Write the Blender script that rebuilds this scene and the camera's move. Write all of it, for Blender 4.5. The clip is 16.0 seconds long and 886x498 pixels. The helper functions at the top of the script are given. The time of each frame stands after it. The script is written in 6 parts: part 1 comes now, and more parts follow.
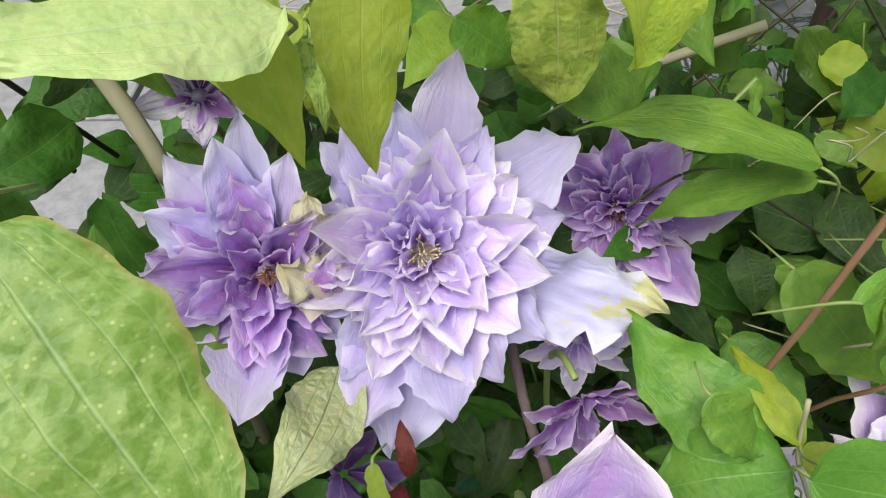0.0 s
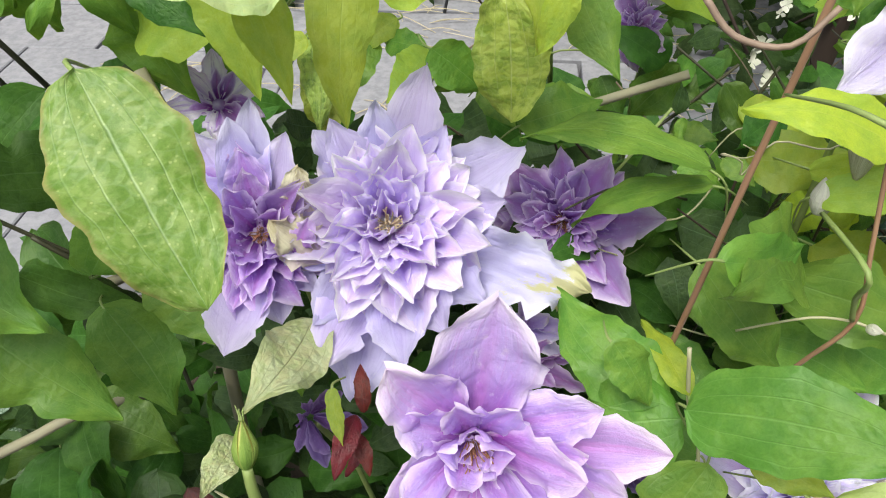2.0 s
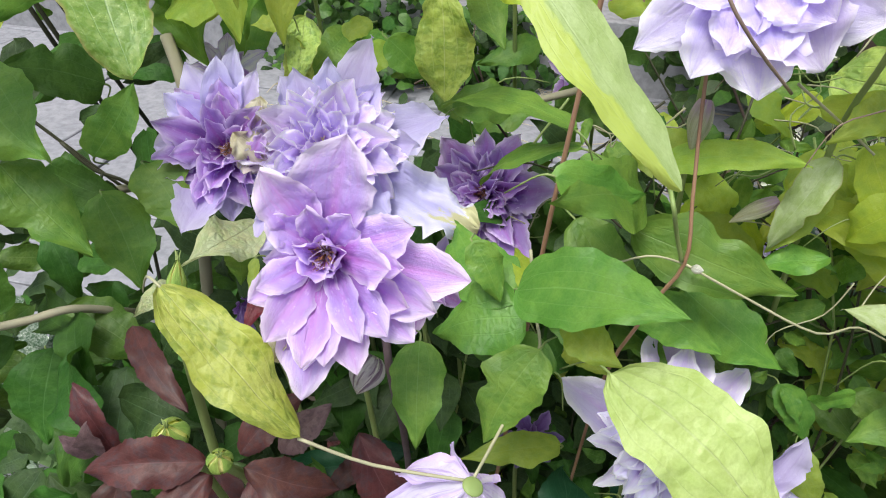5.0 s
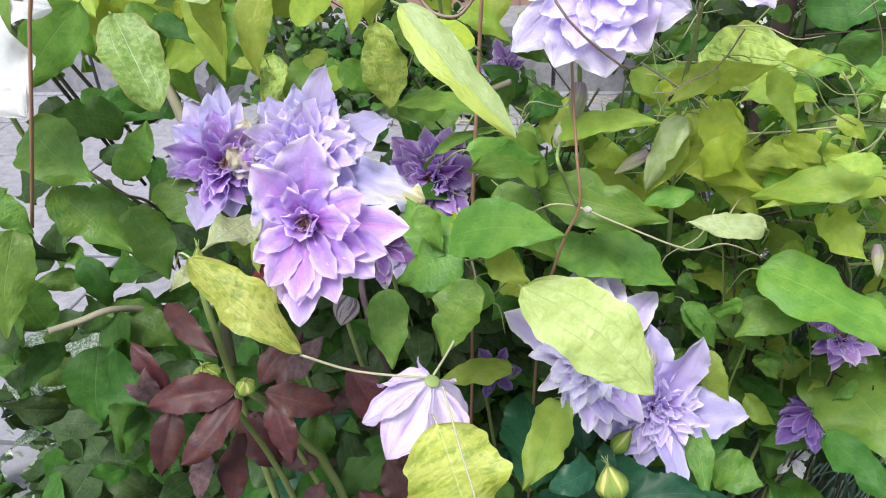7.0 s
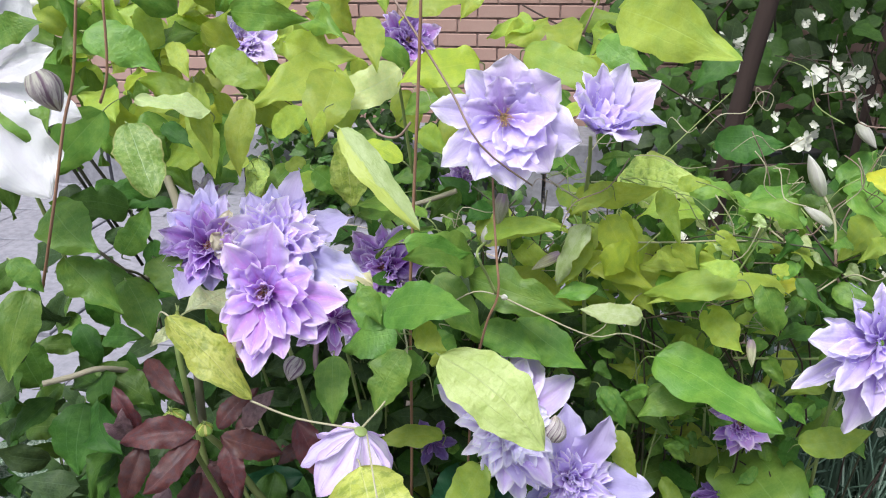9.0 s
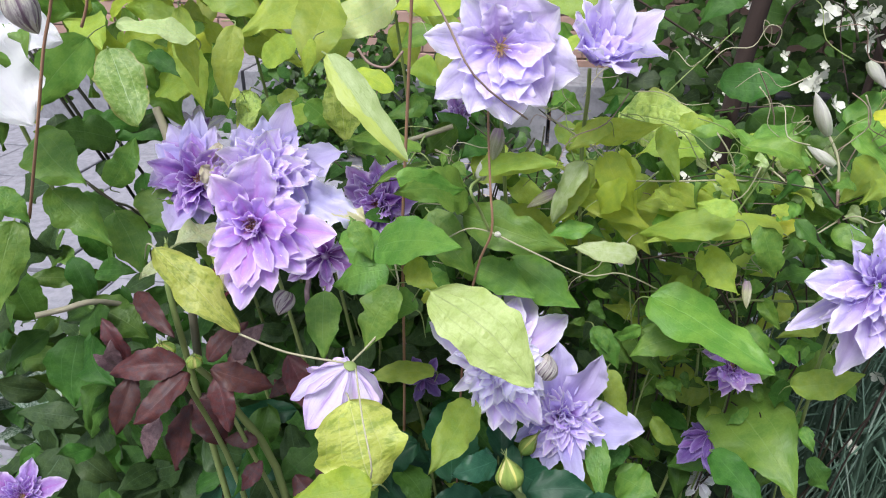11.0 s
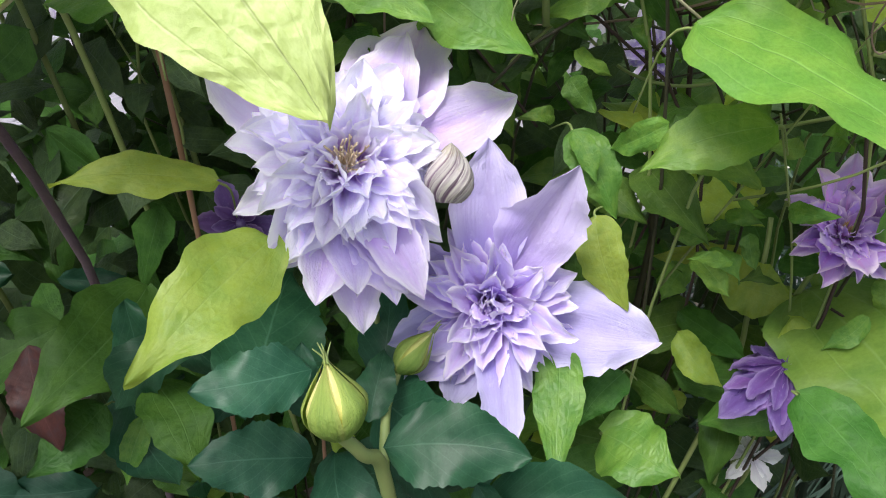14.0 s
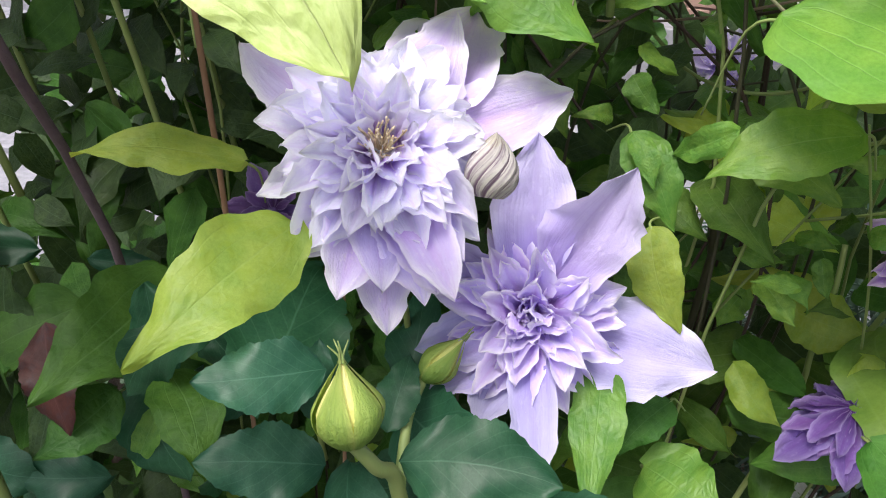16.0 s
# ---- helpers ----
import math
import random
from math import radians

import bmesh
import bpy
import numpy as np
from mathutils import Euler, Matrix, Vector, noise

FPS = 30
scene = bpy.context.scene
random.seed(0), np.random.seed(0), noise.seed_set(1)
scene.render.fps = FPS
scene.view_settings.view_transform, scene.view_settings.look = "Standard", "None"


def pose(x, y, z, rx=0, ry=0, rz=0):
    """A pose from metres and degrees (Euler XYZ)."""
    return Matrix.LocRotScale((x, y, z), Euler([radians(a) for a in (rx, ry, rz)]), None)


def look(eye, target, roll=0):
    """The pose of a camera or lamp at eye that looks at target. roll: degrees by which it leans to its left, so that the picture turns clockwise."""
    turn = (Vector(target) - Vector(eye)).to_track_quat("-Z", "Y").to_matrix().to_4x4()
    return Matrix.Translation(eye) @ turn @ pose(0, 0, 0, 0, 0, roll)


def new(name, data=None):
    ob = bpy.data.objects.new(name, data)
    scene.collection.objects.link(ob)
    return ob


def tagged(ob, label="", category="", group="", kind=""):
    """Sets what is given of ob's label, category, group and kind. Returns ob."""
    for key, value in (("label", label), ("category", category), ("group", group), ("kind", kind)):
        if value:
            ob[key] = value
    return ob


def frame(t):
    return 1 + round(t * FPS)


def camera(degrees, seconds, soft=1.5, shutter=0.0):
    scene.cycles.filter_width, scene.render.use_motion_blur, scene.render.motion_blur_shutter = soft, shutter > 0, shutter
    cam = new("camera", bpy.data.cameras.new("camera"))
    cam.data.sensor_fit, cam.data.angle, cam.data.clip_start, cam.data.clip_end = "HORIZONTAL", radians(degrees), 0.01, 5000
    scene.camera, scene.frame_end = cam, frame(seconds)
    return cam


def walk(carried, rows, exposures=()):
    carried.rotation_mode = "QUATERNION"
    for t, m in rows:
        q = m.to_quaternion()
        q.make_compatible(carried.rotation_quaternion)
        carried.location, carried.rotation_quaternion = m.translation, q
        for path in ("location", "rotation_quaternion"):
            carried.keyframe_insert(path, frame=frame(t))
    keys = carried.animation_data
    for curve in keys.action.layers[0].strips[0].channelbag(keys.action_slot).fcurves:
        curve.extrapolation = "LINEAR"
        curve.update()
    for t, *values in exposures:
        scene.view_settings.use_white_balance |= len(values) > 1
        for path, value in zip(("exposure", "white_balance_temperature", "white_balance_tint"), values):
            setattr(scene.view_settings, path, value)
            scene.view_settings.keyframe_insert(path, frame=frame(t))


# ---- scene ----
cam = camera(62.6, 16.0, 1.1)
PATH = [
    (0, (0.046, 0.028, 1.151), (-0.065, 1.379, -0.32), -4.0),
    (0.5, (0.046, 0.028, 1.155), (-0.051, 1.339, -0.352), -2.9),
    (1, (0.054, 0.007, 1.153), (-0.033, 1.394, -0.285), -1.9),
    (1.5, (0.06, -0.022, 1.155), (-0.029, 1.439, -0.207), -0.7),
    (2, (0.071, -0.051, 1.156), (-0.058, 1.473, -0.133), -0.5),
    (2.5, (0.082, -0.081, 1.153), (-0.075, 1.492, -0.072), 0.9),
    (3, (0.091, -0.098, 1.153), (-0.096, 1.499, -0.036), 2.0),
    (3.5, (0.1, -0.116, 1.146), (-0.139, 1.517, 0.017), 2.0),
    (4, (0.116, -0.129, 1.14), (-0.16, 1.539, 0.07), 1.9),
    (4.5, (0.146, -0.149, 1.127), (-0.157, 1.545, 0.107), 2.9),
    (5, (0.168, -0.168, 1.126), (-0.136, 1.512, 0.084), 3.3),
    (5.2, (0.179, -0.179, 1.121), (-0.127, 1.511, 0.097), 3.3),
    (7.3, (0.234, -0.294, 1.164), (-0.042, 1.416, 0.164), -4.2),
    (7.5, (0.246, -0.294, 1.162), (0.002, 1.455, 0.223), -3.7),
    (8, (0.271, -0.328, 1.175), (0.052, 1.47, 0.327), -2.0),
    (8.5, (0.282, -0.369, 1.187), (-0.004, 1.455, 0.418), -1.0),
    (8.7, (0.285, -0.384, 1.19), (-0.014, 1.451, 0.452), -0.6),
    (10.8, (0.299, -0.391, 1.19), (-0.037, 1.392, 0.348), 0.1),
    (11, (0.297, -0.378, 1.18), (-0.013, 1.391, 0.299), 0.4),
    (11.5, (0.297, -0.327, 1.147), (0.016, 1.418, 0.21), 0.2),
    (12, (0.296, -0.263, 1.104), (0.083, 1.446, 0.087), 1.9),
    (12.5, (0.298, -0.194, 1.061), (0.073, 1.49, 0.005), 1.5),
    (13, (0.322, -0.138, 0.998), (0.059, 1.547, -0.047), 1.9),
    (13.5, (0.347, -0.102, 0.937), (0.014, 1.57, -0.11), 1.8),
    (14, (0.354, -0.083, 0.902), (-0.018, 1.63, -0.059), 2.5),
    (14.5, (0.35, -0.071, 0.888), (-0.04, 1.666, -0.022), 2.1),
    (15, (0.351, -0.062, 0.883), (-0.068, 1.654, -0.056), 1.5),
    (15.5, (0.352, -0.063, 0.882), (-0.068, 1.656, -0.05), 3.2),
    (16, (0.354, -0.062, 0.884), (-0.15, 1.634, -0.049), 4.4),
]
walk(cam, [(t, look(eye, target, roll)) for t, eye, target, roll in PATH], exposures=[(0.0, 0.05, 6600, 1), (2.0, 0.18, 6500, 3), (3.5, 0.12, 6370, 4), (5.0, 0.16, 6200, 6), (7.4, 0.31, 5990, 12), (8.0, 0.24, 5960, 13), (11.0, 0.13, 5880, 14), (12.0, 0.33, 5900, 15), (13.5, 0.36, 6050, 13), (14.5, 0.51, 6230, 13), (16.0, 0.51, 6260, 13)])

# ---- world, sun, exposure ----
world = bpy.data.worlds.new("sky")
scene.world = world
world.use_nodes = True
wt = world.node_tree
sky = wt.nodes.new("ShaderNodeTexSky")
sky.sky_type, sky.sun_disc = "NISHITA", False
sky.sun_elevation, sky.sun_rotation = radians(65), radians(200)
sky.dust_density, sky.ozone_density = 4.0, 0.6
haze = wt.nodes.new("ShaderNodeHueSaturation")
haze.inputs["Saturation"].default_value = 0.45
wt.links.new(sky.outputs["Color"], haze.inputs["Color"])
wt.links.new(haze.outputs["Color"], wt.nodes["Background"].inputs["Color"])
wt.nodes["Background"].inputs["Strength"].default_value = 0.165
sun = new("sun", bpy.data.lights.new("sun", "SUN"))
sun.data.energy, sun.data.angle, sun.data.color = 3.9, radians(26), (1.0, 0.94, 0.84)
sun.matrix_world = look((-0.55, -1.6, 3.0), (0, 0, 0))


# ---- materials ----
def shader(name):
    m = bpy.data.materials.new(name)
    m.use_nodes = True
    t = m.node_tree
    t.nodes.clear()
    return m, t


def node(t, kind, **values):
    n = t.nodes.new("ShaderNode" + kind)
    for key, value in values.items():
        if key == "op":
            n.operation = value
        elif key == "blend":
            n.blend_type = value
        elif key == "feature":
            n.feature = value
    return n


def put(t, socket, value):
    if isinstance(value, bpy.types.NodeSocket):
        t.links.new(value, socket)
    elif isinstance(value, (tuple, list)) and len(value) == 3 and socket.type == "RGBA":
        socket.default_value = (*value, 1)
    elif socket.type == "VECTOR" and isinstance(value, float):
        socket.default_value = (value, value, value)
    else:
        socket.default_value = value


def calc(t, op, a, b=0.0, c=0.0):
    n = node(t, "Math", op=op)
    for s, v in zip(n.inputs, (a, b, c)):
        put(t, s, v)
    return n.outputs[0]


def ramp(t, value, low, high, out_low=0.0, out_high=1.0):
    n = t.nodes.new("ShaderNodeMapRange")
    n.interpolation_type = "SMOOTHSTEP"
    for s, v in zip(n.inputs, (value, low, high, out_low, out_high)):
        put(t, s, v)
    return n.outputs[0]


def blend(t, factor, a, b, how="MIX"):
    n = t.nodes.new("ShaderNodeMix")
    n.data_type, n.blend_type = "RGBA", how
    put(t, n.inputs[0], factor)
    put(t, n.inputs[6], a)
    put(t, n.inputs[7], b)
    return n.outputs[2]


def grain(t, vector, scale, detail=4.0, rough=0.55):
    n = t.nodes.new("ShaderNodeTexNoise")
    put(t, n.inputs["Vector"], vector)
    n.inputs["Scale"].default_value, n.inputs["Detail"].default_value, n.inputs["Roughness"].default_value = scale, detail, rough
    return n.outputs["Fac"]


def cells(t, vector, scale, feature="F1"):
    n = t.nodes.new("ShaderNodeTexVoronoi")
    n.feature = feature
    put(t, n.inputs["Vector"], vector)
    n.inputs["Scale"].default_value = scale
    return n.outputs["Distance"]


def place_of(t):
    return t.nodes.new("ShaderNodeTexCoord").outputs["Object"]


def chance(t):
    return t.nodes.new("ShaderNodeObjectInfo").outputs["Random"]


def stretched(t, vector, x, y, z=1.0):
    n = t.nodes.new("ShaderNodeVectorMath")
    n.operation = "MULTIPLY"
    put(t, n.inputs[0], vector)
    n.inputs[1].default_value = (x, y, z)
    return n.outputs[0]


def shifted(t, vector, amount):
    n = t.nodes.new("ShaderNodeVectorMath")
    n.operation = "ADD"
    put(t, n.inputs[0], vector)
    put(t, n.inputs[1], amount)
    return n.outputs[0]


def finish(t, color, rough=0.5, height=None, bump=0.3, depth=0.001, through_light=0.0, glow=None, metal=0.0, gloss=0.5):
    p = t.nodes.new("ShaderNodeBsdfPrincipled")
    put(t, p.inputs["Base Color"], color)
    put(t, p.inputs["Roughness"], rough)
    p.inputs["Metallic"].default_value = metal
    p.inputs["Specular IOR Level"].default_value = gloss
    if height is not None:
        b = t.nodes.new("ShaderNodeBump")
        b.inputs["Strength"].default_value, b.inputs["Distance"].default_value = bump, depth
        put(t, b.inputs["Height"], height)
        t.links.new(b.outputs["Normal"], p.inputs["Normal"])
    out = t.nodes.new("ShaderNodeOutputMaterial")
    last = p.outputs[0]
    if through_light:
        tr = t.nodes.new("ShaderNodeBsdfTranslucent")
        put(t, tr.inputs["Color"], glow if glow is not None else color)
        mx = t.nodes.new("ShaderNodeMixShader")
        mx.inputs[0].default_value = through_light
        t.links.new(p.outputs[0], mx.inputs[1])
        t.links.new(tr.outputs[0], mx.inputs[2])
        last = mx.outputs[0]
    t.links.new(last, out.inputs["Surface"])


def leaf_material(name, main, second, vein, spot=None, spots=0.0, patch=None, patches=0.0, rough=0.42, pinnate=False, net=0.09, gloss=0.4, rim=0.0, quilt=0.32, thin=0.30, half=None):
    """A leaf: midrib and long side veins (or feathered ones), a fine net, blotches and spots."""
    m, t = shader(name)
    uv = t.nodes.new("ShaderNodeUVMap").outputs["UV"]
    sep = t.nodes.new("ShaderNodeSeparateXYZ")
    t.links.new(uv, sep.inputs[0])
    wobble = calc(t, "MULTIPLY", calc(t, "SUBTRACT", grain(t, uv, 5.0), 0.5), 0.10)
    across = calc(t, "ABSOLUTE", calc(t, "ADD", calc(t, "MULTIPLY", calc(t, "SUBTRACT", sep.outputs[0], 0.5), 2.0), wobble))
    along = sep.outputs[1]
    rnd = chance(t)
    mid = ramp(t, across, 0.0, 0.034, 1.0, 0.0)
    if pinnate:
        wave = calc(t, "FRACT", calc(t, "SUBTRACT", calc(t, "MULTIPLY", along, 8.0), calc(t, "MULTIPLY", across, 3.0)))
        side = ramp(t, calc(t, "ABSOLUTE", calc(t, "SUBTRACT", wave, 0.5)), 0.0, 0.08, 0.4, 0.0)
    else:
        near = ramp(t, calc(t, "ABSOLUTE", calc(t, "SUBTRACT", across, 0.42)), 0.0, 0.022, 0.8, 0.0)
        far = ramp(t, calc(t, "ABSOLUTE", calc(t, "SUBTRACT", across, 0.78)), 0.0, 0.025, 0.5, 0.0)
        side = calc(t, "MULTIPLY", calc(t, "MAXIMUM", near, far), ramp(t, along, 0.55, 0.95, 0.75, 0.1))
    where = shifted(t, stretched(t, uv, 4.0, 9.0), calc(t, "MULTIPLY", rnd, 31.0))
    web = ramp(t, cells(t, where, 1.6, "DISTANCE_TO_EDGE"), 0.0, 0.09, 1.0, 0.0)
    lines = calc(t, "MAXIMUM", calc(t, "MAXIMUM", mid, side), calc(t, "MULTIPLY", web, net * 2.2))
    broad = grain(t, where, 0.7, 3.0)
    fine = grain(t, where, 9.0, 5.0, 0.7)
    color = blend(t, ramp(t, broad, 0.35, 0.68), main, second)
    color = blend(t, calc(t, "MULTIPLY", ramp(t, fine, 0.3, 0.75), 0.25), color, second, "MULTIPLY")
    # one side painted yellower, as if light came through it
    if half:
        color = blend(t, ramp(t, calc(t, "ADD", sep.outputs[0], calc(t, "MULTIPLY", calc(t, "SUBTRACT", broad, 0.5), 0.5)), 0.58, 0.66, 0.0, 1.0), color, half)
    if patch:
        color = blend(t, calc(t, "MULTIPLY", ramp(t, grain(t, shifted(t, where, 7.3), 1.1, 5.0, 0.65), 0.46, 0.62), patches), color, patch)
    if spot:
        dots = ramp(t, cells(t, where, 4.2), 0.10, 0.34, 1.0, 0.0)
        cloud = ramp(t, grain(t, where, 2.2, 4.0), 0.40, 0.62)
        color = blend(t, calc(t, "MULTIPLY", calc(t, "MAXIMUM", calc(t, "MULTIPLY", dots, cloud), calc(t, "MULTIPLY", cloud, 0.35)), spots), color, spot)
    color = blend(t, calc(t, "MULTIPLY", lines, 0.38), color, vein)
    if rim:
        color = blend(t, calc(t, "MULTIPLY", ramp(t, calc(t, "ADD", across, calc(t, "MULTIPLY", fine, 0.2)), 0.98, 1.12), rim), color, (0.32, 0.22, 0.10))
    hs = t.nodes.new("ShaderNodeHueSaturation")
    put(t, hs.inputs["Hue"], ramp(t, rnd, 0.0, 1.0, 0.484, 0.506))
    put(t, hs.inputs["Value"], ramp(t, calc(t, "FRACT", calc(t, "MULTIPLY", rnd, 7.31)), 0.0, 1.0, 0.82, 1.15))
    put(t, hs.inputs["Color"], color)
    color = hs.outputs[0]
    bright = t.nodes.new("ShaderNodeHueSaturation")
    bright.inputs["Saturation"].default_value, bright.inputs["Value"].default_value, bright.inputs["Hue"].default_value = 1.05, 1.5, 0.478
    put(t, bright.inputs["Color"], color)
    pillow = ramp(t, cells(t, where, 1.6, "DISTANCE_TO_EDGE"), 0.0, 0.4)
    tall = calc(t, "ADD", calc(t, "ADD", calc(t, "MULTIPLY", calc(t, "MAXIMUM", mid, side), -0.45), calc(t, "MULTIPLY", pillow, 0.5)), calc(t, "ADD", calc(t, "MULTIPLY", fine, 0.16), calc(t, "MULTIPLY", broad, 0.3)))
    finish(t, color, ramp(t, fine, 0.2, 0.8, rough - 0.06, rough + 0.12), tall, quilt, 0.0015, thin, bright.outputs[0], gloss=gloss)
    return m


LEAF = {
    "mid": leaf_material("green_leaf", (0.100, 0.238, 0.034), (0.160, 0.305, 0.046), (0.215, 0.365, 0.110), gloss=0.32),
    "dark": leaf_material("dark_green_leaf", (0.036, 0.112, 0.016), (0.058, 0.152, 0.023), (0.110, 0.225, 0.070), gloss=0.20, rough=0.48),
    "lime": leaf_material("yellow_green_leaf", (0.385, 0.515, 0.092), (0.285, 0.435, 0.075), (0.370, 0.510, 0.130), patch=(0.300, 0.420, 0.040), patches=0.5, thin=0.50, gloss=0.32),
    "limeb": leaf_material("bright_lime_leaf", (0.430, 0.550, 0.060), (0.330, 0.470, 0.060), (0.480, 0.560, 0.120), thin=0.50, gloss=0.32),
    "yellow": leaf_material("yellow_leaf", (0.560, 0.560, 0.033), (0.420, 0.480, 0.046), (0.600, 0.600, 0.168)),
    "pale": leaf_material("spotted_pale_leaf", (0.145, 0.242, 0.038), (0.112, 0.202, 0.029), (0.370, 0.470, 0.280), spot=(0.400, 0.460, 0.170), spots=0.75, net=0.10, rim=0.5),
    "pale2": leaf_material("pale_yellow_green_leaf", (0.540, 0.660, 0.250), (0.430, 0.560, 0.165), (0.540, 0.600, 0.330), net=0.08, quilt=0.7, patch=(0.360, 0.470, 0.110), patches=0.55),
    "palegrey": leaf_material("pale_grey_green_leaf", (0.500, 0.600, 0.280), (0.410, 0.530, 0.210), (0.400, 0.500, 0.357), spot=(0.560, 0.580, 0.240), spots=0.6),
    # half: light through the folded side, put in as a yellower colour
    "greylime": leaf_material("pale_leaf_with_lit_through_half", (0.400, 0.540, 0.230), (0.320, 0.460, 0.160), (0.440, 0.560, 0.280), half=(0.400, 0.540, 0.110)),
    "palecurl": leaf_material("pale_curled_leaf", (0.450, 0.540, 0.276), (0.340, 0.450, 0.155), (0.550, 0.620, 0.411), rim=0.4),
    "mottled": leaf_material("mottled_yellow_leaf", (0.500, 0.590, 0.140), (0.410, 0.510, 0.085), (0.660, 0.690, 0.360), patch=(0.200, 0.310, 0.045), patches=0.75, net=0.10, quilt=0.55, thin=0.40),
    "crinkle": leaf_material("crinkled_green_leaf", (0.280, 0.410, 0.090), (0.350, 0.480, 0.120), (0.420, 0.500, 0.222), patch=(0.120, 0.230, 0.053), patches=0.7, net=0.2, quilt=0.9, rim=0.3),
    "skeleton": leaf_material("withered_veined_leaf", (0.420, 0.480, 0.290), (0.340, 0.420, 0.195), (0.100, 0.110, 0.046), net=0.20, patch=(0.420, 0.430, 0.230), patches=0.6, quilt=0.8),
    "rose": leaf_material("dark_rose_leaf", (0.018, 0.076, 0.040), (0.030, 0.102, 0.054), (0.090, 0.200, 0.130), pinnate=True, rough=0.40, gloss=0.26, net=0.03, quilt=0.06),
    "red": leaf_material("red_brown_young_leaf", (0.066, 0.023, 0.020), (0.100, 0.036, 0.030), (0.160, 0.070, 0.072), pinnate=True, quilt=0.14, rough=0.46, gloss=0.32, patch=(0.055, 0.030, 0.036), patches=0.7),
    "mauve": leaf_material("mauve_young_leaf", (0.150, 0.092, 0.100), (0.200, 0.130, 0.135), (0.270, 0.180, 0.190), pinnate=True, quilt=0.14, rough=0.45, gloss=0.35, patch=(0.080, 0.052, 0.058), patches=0.6),
    "spotted": leaf_material("white_dotted_leaf", (0.050, 0.105, 0.055), (0.070, 0.135, 0.070), (0.120, 0.190, 0.120), spot=(0.620, 0.680, 0.600), spots=1.0),
    "scarlet": leaf_material("scarlet_sepal", (0.150, 0.014, 0.012), (0.095, 0.012, 0.012), (0.300, 0.060, 0.074), pinnate=True),
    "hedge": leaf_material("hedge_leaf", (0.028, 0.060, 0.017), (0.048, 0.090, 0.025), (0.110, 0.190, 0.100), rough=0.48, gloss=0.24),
    # darker copy of the green leaf, with shade put into its colour
    "shade": leaf_material("shade_darkened_green_leaf", (0.060, 0.150, 0.022), (0.092, 0.195, 0.030), (0.190, 0.290, 0.114), gloss=0.28),
}


